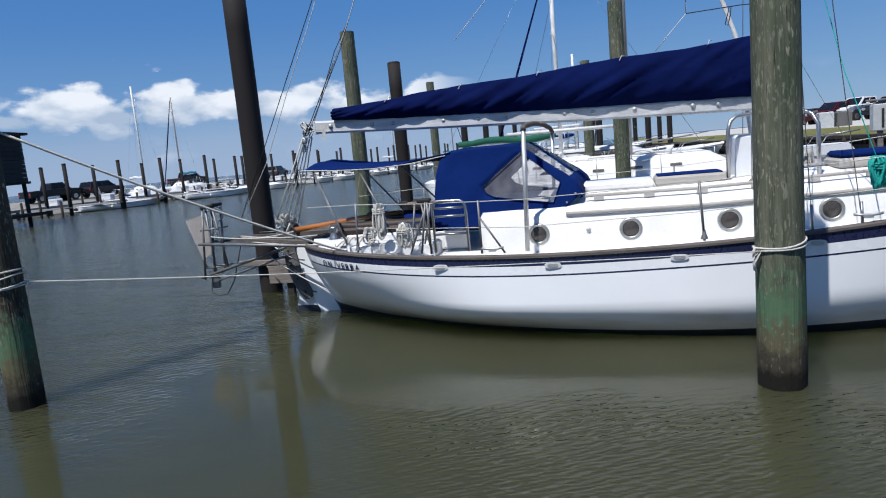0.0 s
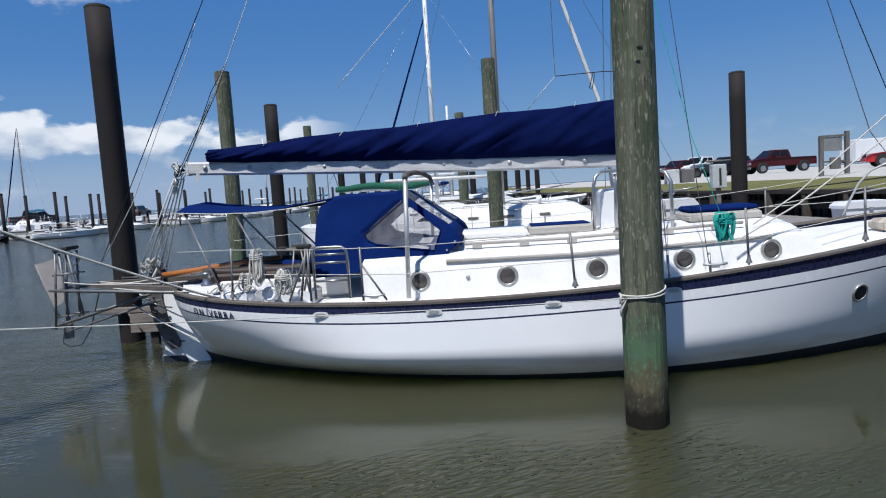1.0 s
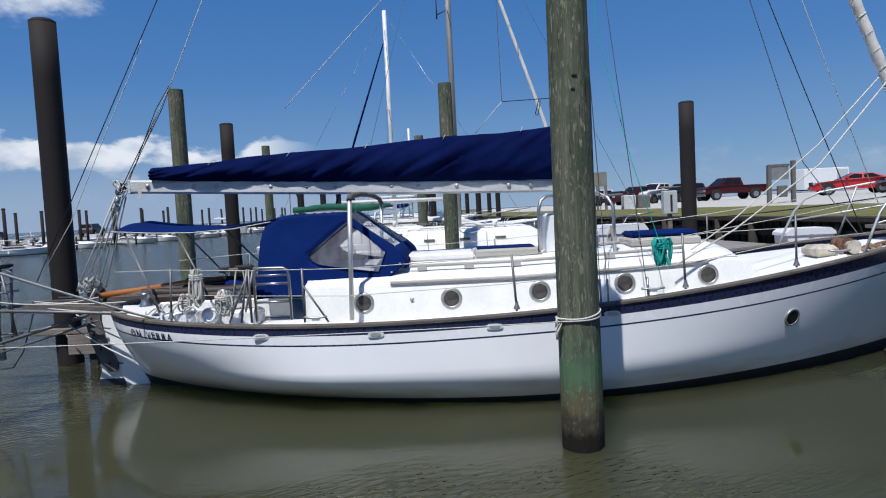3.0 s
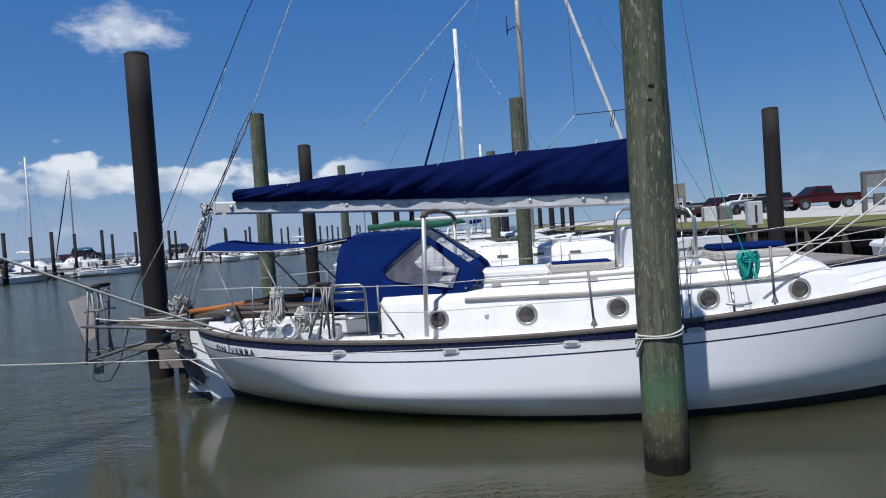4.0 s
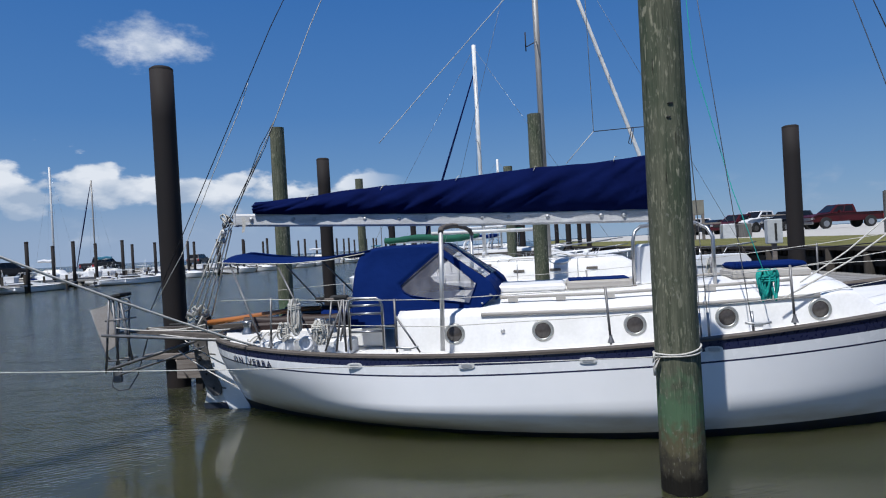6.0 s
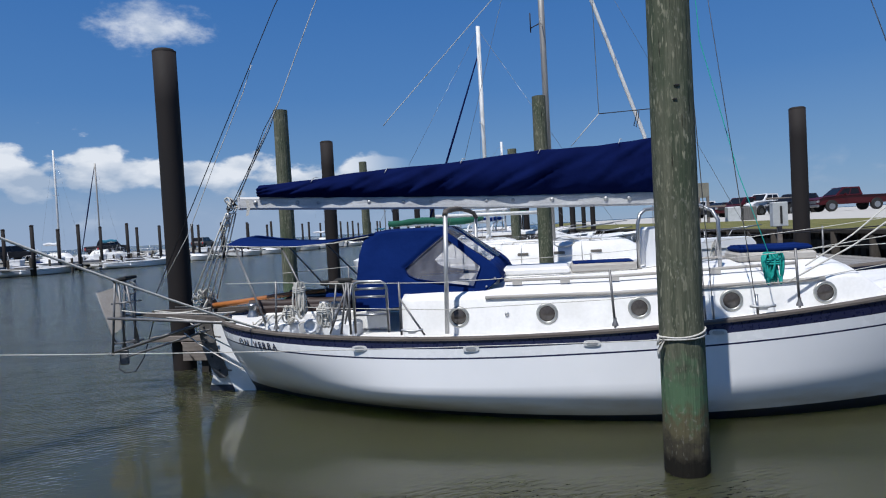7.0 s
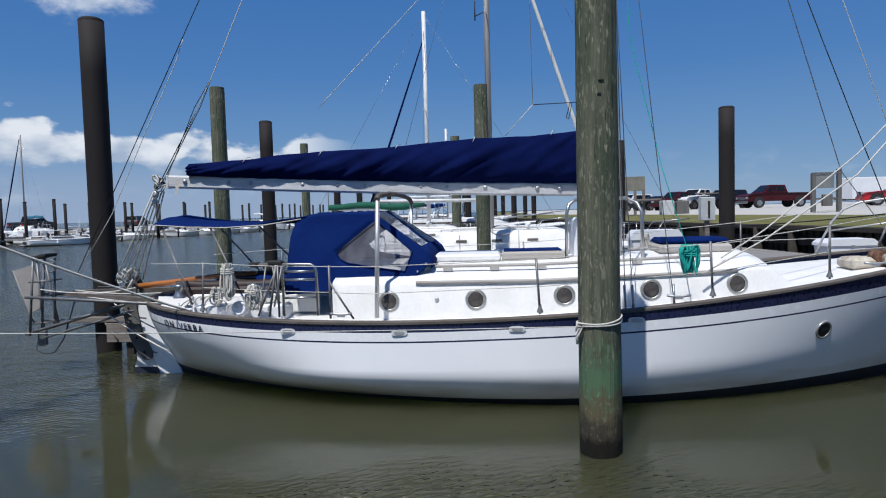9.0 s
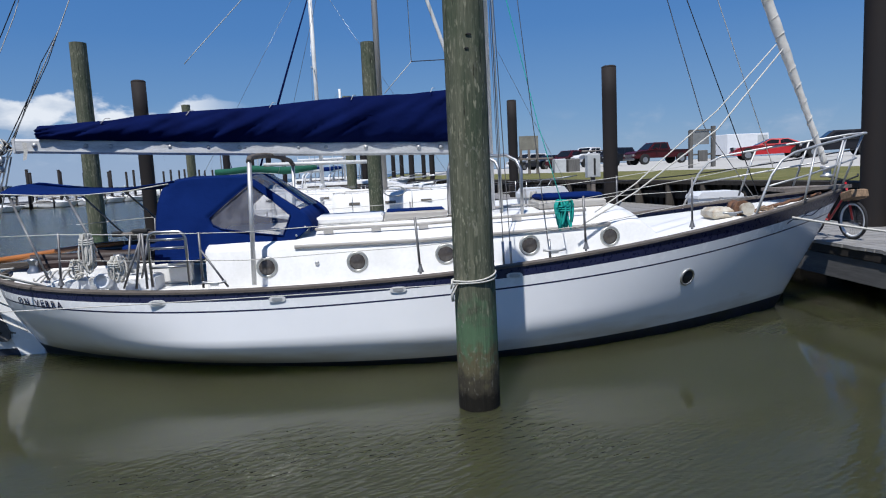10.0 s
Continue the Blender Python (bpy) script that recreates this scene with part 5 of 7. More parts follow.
    for k in range(7):
        c = Vector((9.78 + 0.34 * rnd.random(), -0.55 + 0.35 * rnd.random(), z + 0.06 + 0.03 * k % 0.09))
        r0, r1 = rnd.uniform(0.08, 0.15), rnd.uniform(0.05, 0.09)
        part("anchor_warp", Mesh().tube([c + Vector((r0 * math.cos(q), r1 * math.sin(q), 0.02 * math.sin(3 * q + k))) for q in [2 * math.pi * i / 14 for i in range(15)]], 0.016, 6), M_MANILA, YACHT, "faded brown rope coils" if k == 0 else "")
    part("anchor_chain", Mesh().tube([(9.6 + 0.1 * i, -0.42 + 0.012 * math.sin(i * 2), z + 0.05 + 0.006 * math.sin(i * 3) + 0.02 * i) for i in range(12)], 0.022, 6), M_RUST, YACHT, "rusty anchor chain")
    part("bowsprit_platform", Mesh().prism([(10.3, -0.28), (11.30, -0.10), (11.42, 0.0), (11.30, 0.10), (10.3, 0.28)], "z", 1.585, 1.63), M_TEAK, YACHT, "grey wooden bow platform")
    # pulpit
    for sd in (-1, 1):
        part("pulpit_rail", Mesh().tube([(9.50, sd * 1.02, 1.34), (9.62, sd * 1.0, 1.62), (9.72, sd * 0.98, 1.83), (9.86, sd * 0.95, 2.0), (10.05, sd * 0.9, 2.09), (10.6, sd * 0.62, 2.18), (11.2, sd * 0.30, 2.26), (11.48, sd * 0.16, 2.30), (11.56, sd * 0.05, 2.305), (11.57, 0, 2.305)], 0.016, 8), M_GALV, YACHT, "stainless bow pulpit rail")
        part("pulpit_mid_rail", Mesh().tube([(9.66, sd * 0.99, 1.70), (10.3, sd * 0.74, 1.80), (11.0, sd * 0.36, 1.92), (11.36, sd * 0.15, 1.98)], 0.012, 8), M_GALV, YACHT)
        for x0, y0, z0, x1, y1, z1 in ((10.25, 0.80, 1.50, 10.45, 0.70, 2.15), (10.85, 0.45, 1.58, 11.05, 0.38, 2.24), (11.2, 0.12, 1.64, 11.42, 0.18, 2.28)):
            part("pulpit_leg", Mesh().tube([(x0, sd * y0, z0), (x1, sd * y1, z1)], 0.014, 8), M_GALV, YACHT)


M_CREAM = mat("stained_cream_paint", (0.58, 0.55, 0.47), 0.6, var=0.2, scale=9, color2=(0.36, 0.28, 0.19))
M_MANILA = mat("faded_brown_rope", (0.30, 0.22, 0.15), 0.95, var=0.2, scale=40, bump=0.004, bump_scale=120, color2=(0.17, 0.115, 0.075))
M_RUST = mat("rusty_iron", (0.20, 0.10, 0.055), 0.9, var=0.3, scale=25, bump=0.004)
deck_gear()
rope_coil((1.97, -1.48, 1.60), 0.15, 0.42, M_ROPE, "coil of white rope hung from the lifeline", 17, 4)
rope_coil((2.24, -1.46, 1.34), 0.20, 0.27, M_ROPE, "bundle of white rope hung on the rail", 20, 6)
rope_coil((7.06, -1.60, 1.70), 0.23, 0.31, M_TEAL, "bunched teal rope hung on the lifeline", 18, 8, 0.012, 1)
rope_coil((1.72, -1.2, 1.30), 0.2, 0.22, M_ROPE, "loose white rope heaped on the side deck", 7, 9)
tl = thing("teal_halyard", "taut teal line running up to the mast", "rope", mesh=Mesh().tube([(7.06, -1.53, 1.62), (6.95, -0.9, 2.55), (6.63, -0.75, 4.1), (6.5, -0.1, 9.5)], 0.0055, 6), material=M_TEAL)


def stern_gear():
    """Boomkin and self-steering vane hung off the stern."""
    bk = thing("wind_vane", "self-steering wind vane on a pipe frame behind the stern", "wind vane")
    bl = Mesh()
    rows = [[(-1.76, -0.02, 1.46), (-1.50, 0.03, 1.53)], [(-1.66, -0.02, 1.15), (-1.41, 0.03, 1.22)], [(-1.56, -0.02, 0.84), (-1.37, 0.02, 0.95)]]
    bl.grid(rows, False)
    solid(part("blade", bl, M_PLY, bk, "grey plywood vane blade"), 0.018)
    part("blade_edge", Mesh().tube([(-1.77, -0.02, 1.47), (-1.56, -0.02, 0.82), (-1.50, 0, 0.70)], 0.012, 6), M_TUBE, bk)
    for a, b in (((-1.50, -0.12, 0.55), (-1.40, -0.10, 1.62)), ((-1.50, 0.12, 0.55), (-1.38, 0.10, 1.62)), ((-1.30, -0.1, 0.62), (-1.36, -0.08, 1.60)),
                 ((-1.08, -0.1, 0.70), (-1.24, -0.08, 1.62)), ((-1.30, 0.12, 0.62), (-1.22, 0.1, 1.62))):
        part("tower_leg", Mesh().tube([a, b], 0.017, 8), M_TUBE, bk)
    for z in (1.30, 0.72):
        part("tower_rung", Mesh().tube([(-1.48, -0.1, z), (-1.14, -0.1, z + 0.02), (-1.14, 0.1, z + 0.02), (-1.48, 0.1, z)], 0.013, 6), M_TUBE, bk)
    part("vane_head", Mesh().box((-1.31, 0, 1.655), (0.22, 0.26, 0.05), Matrix.Rotation(radians(-10), 3, "Y"), 0.012), M_DARK, bk, "dark vane head")
    part("gear_loop", Mesh().tube([(-1.2 + 0.11 * math.sin(a), -0.05, 1.52 + 0.09 * math.cos(a)) for a in [i * 0.4 for i in range(12)]], 0.010, 6), M_TUBE, bk)
    part("water_paddle", Mesh().box((-1.40, 0, 0.50), (0.12, 0.05, 0.22), bev=0.015), M_TUBE, bk)
    part("steering_line", Mesh().tube([(-1.45, -0.05, 0.45), (-1.47, -0.05, 0.34), (-1.36, -0.05, 0.28), (-1.2, -0.05, 0.30), (-1.05, -0.05, 0.5), (-0.92, -0.05, 0.85), (-0.85, -0.05, 1.05)], 0.008, 6), M_BLACKLINE, bk)
    for sd in (-1, 1):
        part("frame_tube", Mesh().tube([(-1.50, sd * 0.16, 1.10), (-0.8, sd * 0.30, 1.08), (0.80, sd * 0.82, 1.06)], 0.021, 10), M_TUBE, bk, "galvanised frame tube")
        part("strut", Mesh().tube([(-1.58, sd * 0.1, 0.57), (-0.05, sd * 0.16, 0.98)], 0.020, 8), M_TUBE, bk)
        part("strut", Mesh().tube([(-1.30, sd * 0.1, 0.52), (0.10, sd * 0.2, 0.90)], 0.014, 8), M_TUBE, bk)
        part("boomkin_plank", Mesh().grid([[(-0.95, sd * 0.06, 1.16), (-0.95, sd * 0.16, 1.16), (-0.95, sd * 0.16, 1.11), (-0.95, sd * 0.06, 1.11)],
                                           [(0.62, sd * 0.58, 1.12), (0.62, sd * 0.72, 1.12), (0.62, sd * 0.72, 1.06), (0.62, sd * 0.58, 1.06)]], False, close=True), M_RAIL, bk, "grey teak boomkin plank")
    for i, (a, b) in enumerate((((-0.85, 0.0, 1.14), (0.3, -0.5, 1.24)), ((-0.8, -0.1, 1.18), (0.7, -0.6, 1.18)), ((-0.6, 0.1, 1.2), (0.4, 0.2, 1.26)), ((-0.3, -0.2, 0.86), (0.78, -0.62, 0.42)), ((-0.25, -0.1, 0.98), (0.72, -0.5, 0.62)), ((-1.0, -0.1, 1.15), (0.9, -0.9, 1.08)), ((-1.3, -0.12, 1.2), (-0.1, -0.3, 1.16)))):
        part("lashing_line", Mesh().tube(sag(a, b, 0.03, 6), 0.009, 6), M_ROPE if i != 2 else M_TUBE, bk)


M_PLY = mat("weathered_plywood", (0.36, 0.34, 0.32), 0.8, var=0.12, scale=5, color2=(0.28, 0.255, 0.235))
stern_gear()


def lettering(text, x, z, size):
    """Dark capitals on the quarter, each letter laid on the hull."""
    px = x
    for ch in text:
        cu = bpy.data.curves.new("letter", "FONT")
        cu.body, cu.size, cu.extrude = ch, size, 0.002
        tmp = bpy.data.objects.new("letter", cu)
        scene.collection.objects.link(tmp)
        bpy.context.view_layer.update()
        me = bpy.data.meshes.new_from_object(tmp)
        w = max([v.co.x for v in me.vertices], default=size * 0.3)
        scene.collection.objects.unlink(tmp)
        bpy.data.objects.remove(tmp)
        s = station(px)
        if ch != " ":
            zz = z + (SHEER(px) - SHEER(x)) * 0.9
            p0 = Vector(H.point(s, zz))
            tx = (Vector(H.point(s + 0.01, zz)) - p0).normalized()
            tz = (Vector(H.point(s, zz + 0.05)) - p0).normalized()
            nrm = tx.cross(tz).normalized()
            tz = nrm.cross(tx)
            m = Matrix((tx, tz, nrm)).transposed().to_4x4()
            m.translation = p0 + nrm * 0.008
            me.materials.append(M_NAVY)
            part("letter", me, None, YACHT, "", m)
        px += (w + size * 0.14) * 0.93 if ch != " " else size * 0.62


lettering("ON VERRA", 0.93, SHEER(1.10) - 0.212, 0.115)


# ---- mooring lines ----
def mooring(pts, r, label, material=None):
    return thing("mooring_line", label, "rope", mesh=Mesh().tube(pts, r, 7), material=material or M_ROPE)


mooring(sag((-0.96, -3.62, 2.70), (1.35, -1.18, 1.02), 0.05, 16), 0.014, "white mooring rope from a pile to the stern")
mooring(sag((-0.95, -3.60, 1.24), (5.75, -3.12, 1.12), 0.03, 24), 0.0042, "thin white rope stretched between two piles")
for zz in (1.20, 1.36):
    mooring([(-1.12 + 0.178 * math.cos(a), -3.72 + 0.178 * math.sin(a), zz + 0.02 * math.sin(a + zz)) for a in [2 * math.pi * i / 20 for i in range(21)]], 0.009, "thin white rope turned round a timber pile")
mooring(sag((9.97, -1.0, 1.32), (13.0, -2.2, 0.86), 0.06, 12), 0.014, "white bow mooring rope to the dock")
mooring(sag((8.2, 9.4, 1.6), (13.1, 1.75, 2.15), 0.2, 20), 0.012, "black mooring rope from the neighbouring boat", M_BLACKLINE)


def loops(px, py, r, zs, label, material):
    o = thing("rope_loop", label, "rope", (px, py, 0))
    for i, z in enumerate(zs):
        part("turn", Mesh().tube([((r + 0.008) * math.cos(a), (r + 0.008) * math.sin(a), z + 0.012 * math.sin(a * 2 + i) + 0.03 * math.cos(a)) for a in [2 * math.pi * k / 28 for k in range(29)]], 0.008, 6, False), material, o)
    m = Mesh()
    z = zs[0]
    a0 = math.radians(215)
    c = Vector((r * math.cos(a0), r * math.sin(a0), 0))
    m.tube([c + Vector((0, 0, z)), c + Vector((-0.05, -0.02, z + 0.02)), c + Vector((-0.06, -0.03, z - 0.05)), c + Vector((-0.02, -0.03, z - 0.02)), c + Vector((-0.055, -0.02, z - 0.10)), c + Vector((-0.05, -0.02, z - 0.16))], 0.013, 6)
    part("knot", m, material, o)


loops(5.905, -2.99, 0.182, (1.13, 1.155), "pale rope turned twice round the pile and knotted", M_ROPE)
loops(-1.11, -3.72, 0.165, (1.21, 1.30), "pale rope looped round the pile", M_ROPE)
loops(-1.12, -3.72, 0.163, (2.72,), "pale rope looped high round the pile", M_ROPE)


# ---- finger piers and dock furniture ----
def finger(y0, y1, x0, z, label):
    f = thing("finger_pier", label, "pier", kind="structure")
    for yy in (y0 + 0.05, y1 - 0.05):
        part("stringer", Mesh().box(((x0 + 11.4) / 2, yy, z - 0.14), (11.4 - x0, 0.07, 0.22)), M_TIMBER, f)
    part("end_board", Mesh().box((x0 - 0.03, (y0 + y1) / 2, z - 0.18), (0.05, y1 - y0, 0.32)), M_PLANK, f)
    for k in range(2):
        part("side_board", Mesh().box((x0 + 0.5, y0 - 0.03, z - 0.14 - 0.16 * k), (1.1, 0.04, 0.145)), M_PLANK, f)
    me = Mesh().box((0, 0, 0), (0.14, y1 - y0, 0.04)).data("plank", M_PLANK)
    x = x0 + 0.07
    while x < 11.4:
        part("plank", me, None, f, at=pose(x, (y0 + y1) / 2, z, 0, 0, random.uniform(-0.4, 0.4)))
        x += 0.15
    for x in np.arange(x0 + 0.25, 11.4, 2.6):
        for yy in (y0 + 0.14, y1 - 0.14):
            part("leg", Mesh().tube([(x, yy, -1.2), (x, yy, z - 0.04)], 0.07, 8), M_TIMBER, f)


finger(2.05, 2.95, -1.2, 0.60, "narrow grey timber finger pier behind the yacht")


def landing():
    """Timber framing at the pier's outer end, bolted to the sleeved pile."""
    f = thing("pier_landing", "grey timber framing bolted to a pile at the pier end", "pier", kind="structure")
    part("beam", Mesh().box((-1.28, 1.27, 0.55), (1.02, 0.10, 0.09), bev=0.008), M_TEAK, f)
    part("arm", Mesh().box((-0.82, 1.66, 0.53), (0.09, 0.74, 0.12)), M_TIMBER, f)
    for k in range(2):
        part("board", Mesh().box((-0.96, 1.19 - 0.004 * k, 0.425 - 0.155 * k), (0.46, 0.04, 0.145), bev=0.005), M_TEAK, f)
    part("leg", Mesh().box((-0.84, 1.26, -0.30), (0.12, 0.08, 1.6)), M_TIMBER, f)
    part("brace", Mesh().tube([(-1.22, 1.20, 0.50), (-1.0, 1.16, 0.22)], 0.014, 6), M_TEAK, f)


landing()
finger(6.4, 7.3, 6.3, 0.78, "narrow grey timber finger pier between boats")


def dock_box(at, s, label):
    b = thing("dock_box", label, "storage box", at, "dock boxes")
    part("body", Mesh().prism([(-s[0] / 2 + 0.05, 0), (s[0] / 2 - 0.05, 0), (s[0] / 2, s[2] * 0.72), (-s[0] / 2, s[2] * 0.72)], "y", -s[1] / 2, s[1] / 2), M_WHITE, b)
    part("lid", Mesh().prism([(-s[0] / 2 - 0.03, s[2] * 0.72), (s[0] / 2 + 0.03, s[2] * 0.72), (s[0] / 2 + 0.02, s[2] * 0.84), (s[0] / 2 - 0.08, s[2]), (-s[0] / 2 + 0.08, s[2]), (-s[0] / 2 - 0.02, s[2] * 0.84)], "y", -s[1] / 2 - 0.03, s[1] / 2 + 0.03), M_WHITE, b)
    part("latch", Mesh().box((0, -s[1] / 2 - 0.035, s[2] * 0.70), (0.08, 0.015, 0.06)), M_GALV, b)
    return b


dock_box((8.62, 6.85, 0.80), (1.1, 0.55, 0.78), "white fibreglass dock box with hose hung on it")
dock_box((12.4, 6.0, 0.82), (1.0, 0.6, 0.50), "low white fibreglass dock box on the dock")
rope_coil((8.35, 6.5, 1.50), 0.25, 0.38, M_ROPE, "white hose coiled against the dock box", 9, 12, 0.012)


def pedestal():
    p = thing("power_pedestal", "grey metal electric box on a post at the dock", "electric box", (11.25, 11.6, 0))
    part("cabinet", Mesh().box((0, 0, 2.0), (0.40, 0.28, 0.70), bev=0.02), M_GREYBOX, p)
    part("cable_slot", Mesh().box((0.02, -0.145, 1.98), (0.06, 0.02, 0.5)), M_DARK, p)
    part("post", Mesh().box((0, 0, 0.9), (0.12, 0.1, 1.6)), M_TEAK, p)
    part("rail", Mesh().tube([(-0.3, 0.1, 2.46), (0.5, 0.1, 2.46), (0.5, 0.1, 0.6)], 0.03, 8), M_TEAK, p)


pedestal()


def bicycle():
    b = thing("bicycle", "small red bicycle with white rims parked on the dock", "bicycle", pose(11.68, 0.80, 0.815, 0, 0, -86))
    R = 0.26
    for x in (-0.42, 0.42):
        w = part("wheel", ring(R, 0.020), M_TYRE, b, "", pose(x, 0, R + 0.02, 90, 0, 0))
        part("rim", ring(R - 0.030, 0.016), M_WHITE, w, "white wheel rim")
        sp = Mesh()
        for k in range(12):
            a = math.pi * k / 12
            sp.tube([((R - 0.02) * math.cos(a), (R - 0.02) * math.sin(a), 0), (-(R - 0.02) * math.cos(a), -(R - 0.02) * math.sin(a), 0)], 0.002, 4)
        part("spokes", sp, M_STEEL, w)
    z = R + 0.02
    for a, c in (((-0.42, 0, z), (-0.05, 0, z - 0.03)), ((-0.05, 0, z - 0.03), (-0.16, 0, 0.70)), ((-0.05, 0, z - 0.03), (0.28, 0, 0.66)), ((-0.14, 0, 0.62), (0.28, 0, 0.66)), ((0.42, 0, z), (0.26, 0, 0.82)), ((-0.42, 0, z), (-0.14, 0, 0.60))):
        part("frame_tube", Mesh().tube([a, c], 0.016, 8), M_REDPAINT, b)
    part("saddle", Mesh().box((-0.17, 0, 0.72), (0.24, 0.12, 0.05), bev=0.02), M_DARK, b)
    part("handlebar", Mesh().tube([(0.16, -0.28, 0.92), (0.26, -0.2, 0.90), (0.27, 0, 0.84), (0.26, 0.2, 0.90), (0.16, 0.28, 0.92)], 0.013, 8), M_DARK, b)
    part("basket", Mesh().box((0.44, 0, 0.64), (0.22, 0.26, 0.13), Matrix.Rotation(radians(-14), 3, "Y"), 0.02), M_WICKER, b, "tan wicker basket")


M_TYRE = mat("black_tyre", (0.022, 0.022, 0.024), 0.85)
M_REDPAINT = mat("red_car_paint", (0.46, 0.012, 0.016), 0.35, var=0.04, coat=0.3)
M_WICKER = mat("tan_wicker", (0.30, 0.20, 0.12), 0.85, var=0.25, scale=30, bump=0.004)
bicycle()


# ---- neighbouring boats ----
M_WINDOW = mat("smoked_acrylic", (0.16, 0.145, 0.125), 0.25, var=0.15)


def sailboat(x0, yc, L, beam, free, cab, mast_x, mast_h, boom_len, cover, label, group="boats in the slips", top=None, spar=None, mast_r=0.07):
    """A plain white sloop, bow towards +x."""
    hull = Hull(0.3, L * 0.93, beam, beam * 0.85, lambda x: free + 0.0045 * (x - L * 0.4) ** 2, 0.42, 0.3, 0.5, 0.62)
    b = thing("sailboat", label, "sailboat", (x0, yc, 0), group)
    hb = hull.strip(lambda s: 0.12, lambda s: hull.sheer(s), 5, 30)
    z = [0.12 + (hull.sheer(0) - 0.12) * k / 5 for k in range(6)]
    hb.add([hull.point(0, q, -1) for q in z] + [hull.point(0, q, 1) for q in z[::-1]], [tuple(range(12))])
    part("hull", hb, M_GEL, b)
    part("boot_stripe", hull.strip(lambda s: -0.4, lambda s: 0.12, 2, 30), M_ANTI, b)
    d = Mesh()
    d.grid([[(hull.x(s, hull.sheer(s)), hull.half(s, hull.sheer(s)) * k / 4, hull.sheer(s) + 0.06 * (1 - (k / 4) ** 2)) for k in range(-4, 5)] for s in [i / 24 for i in range(25)]])
    part("deck", d, M_DECK, b)
    xa, xb, zc = cab
    c = Mesh()
    rows = []
    for i in range(19):
        x = xa + (xb - xa) * i / 18
        f = 1 - smoothstep(0.72, 1.0, i / 18)
        f = max(f, 0.02)
        w = beam * 0.66 * (1 - 0.25 * (i / 18) ** 2)
        zd = free + 0.0045 * (x - L * 0.4) ** 2
        sec = [(w, zd), (w - 0.04, zd + (zc - 0.1 - zd) * f), (w - 0.16, zd + (zc - 0.02 - zd) * f), (0.0, zd + (zc + 0.05 - zd) * f)]
        rows.append([(x, -a, q) for a, q in sec] + [(x, a, q) for a, q in sec[-2::-1]])
    c.grid(rows)
    c.add(rows[0], [tuple(range(7))])
    part("cabin", c, M_DECK, b)
    for i in range(3):
        x = xa + 0.6 + i * (xb - xa) * 0.22
        w = beam * 0.66 * (1 - 0.25 * ((x - xa) / (xb - xa)) ** 2)
        zd = free + 0.0045 * (x - L * 0.4) ** 2
        for sd in (-1, 1):
            part("window", Mesh().box((x, sd * (w - 0.015), zd + (zc - zd) * 0.5), (0.30, 0.03, 0.075), bev=0.015), M_WINDOW, b)
        part("hatch", Mesh().box((x + 0.2, 0.1, zc + 0.05), (0.5, 0.55, 0.05), bev=0.012), M_GREYBOX if i else M_WHITE, b)
    for sd in (-1, 1):
        part("coaming", Mesh().box((xa - 0.8, sd * beam * 0.55, free + 0.14), (1.7, 0.07, 0.24), bev=0.02), M_DECK, b)
    for sd in (-1, 1):
        part("grab_rail", Mesh().tube([(xa + 0.3, sd * beam * 0.42, zc - 0.01), (xa + 0.35, sd * beam * 0.42, zc + 0.07), (xa + (xb - xa) * 0.6, sd * beam * 0.38, zc + 0.06), (xa + (xb - xa) * 0.62, sd * beam * 0.38, zc - 0.02)], 0.016, 6), M_TRIM, b)
        part("winch", Mesh().lathe([(0.08, 0), (0.07, 0.04), (0.05, 0.07), (0.05, 0.13), (0.07, 0.17), (0.0, 0.18)], (xa - 0.5, sd * beam * 0.55, free + 0.25), 12), M_STEEL, b)
        part("vent", Mesh().tube([(xa + (xb - xa) * 0.55, sd * 0.5, zc - 0.02), (xa + (xb - xa) * 0.55, sd * 0.5, zc + 0.14), (xa + (xb - xa) * 0.55 + 0.07, sd * 0.5, zc + 0.18)], 0.05, 8), M_WHITE, b)
        part("sheet_line", Mesh().tube(sag((mast_x - 0.2, sd * 0.3, zc + 0.05), (xa - 0.4, sd * beam * 0.55, free + 0.36), 0.02, 6), 0.008, 5), M_ROPE, b)
    part("companionway", Mesh().box((xa - 0.01, 0, free + 0.32), (0.05, 0.6, 0.5)), M_BROWN, b)
    part("sea_hood", Mesh().box((xa + 0.55, 0, zc + 0.05), (1.0, 0.75, 0.09), bev=0.025), M_DECK, b)
    part("mast", Mesh().tube([(mast_x, 0, zc - 0.1), (mast_x, 0, mast_h)], mast_r, 12), spar or M_ALU, b)
    zb = top or zc + 0.75
    part("boom", Mesh().tube([(mast_x - 0.06, 0, zb), (mast_x - boom_len, 0, zb + 0.05)], 0.055, 10), M_ALU, b)
    if cover:
        pts = [(mast_x - 0.15 - (boom_len - 0.1) * i / 20, 0, zb + 0.1 + 0.04 * math.cos(i * 0.5) + 0.05 * i / 20) for i in range(21)]
        part("sail_cover", Mesh().tube(pts, [0.05 + 0.09 * math.sin(min(1, i / 3) * 1.57) * (1 - 0.35 * i / 20) + 0.008 * math.sin(i * 2.1) for i in range(21)], 12), cover, b)
    for e, nm in (((hull.x(1, hull.sheer(1)) - 0.1, 0, hull.sheer(1)), "forestay"), ((hull.x(0, 1.0), 0, free + 0.1), "backstay")):
        part(nm, Mesh().tube([e, (mast_x, 0, mast_h - 0.1)], 0.006, 5), M_WIRE, b)
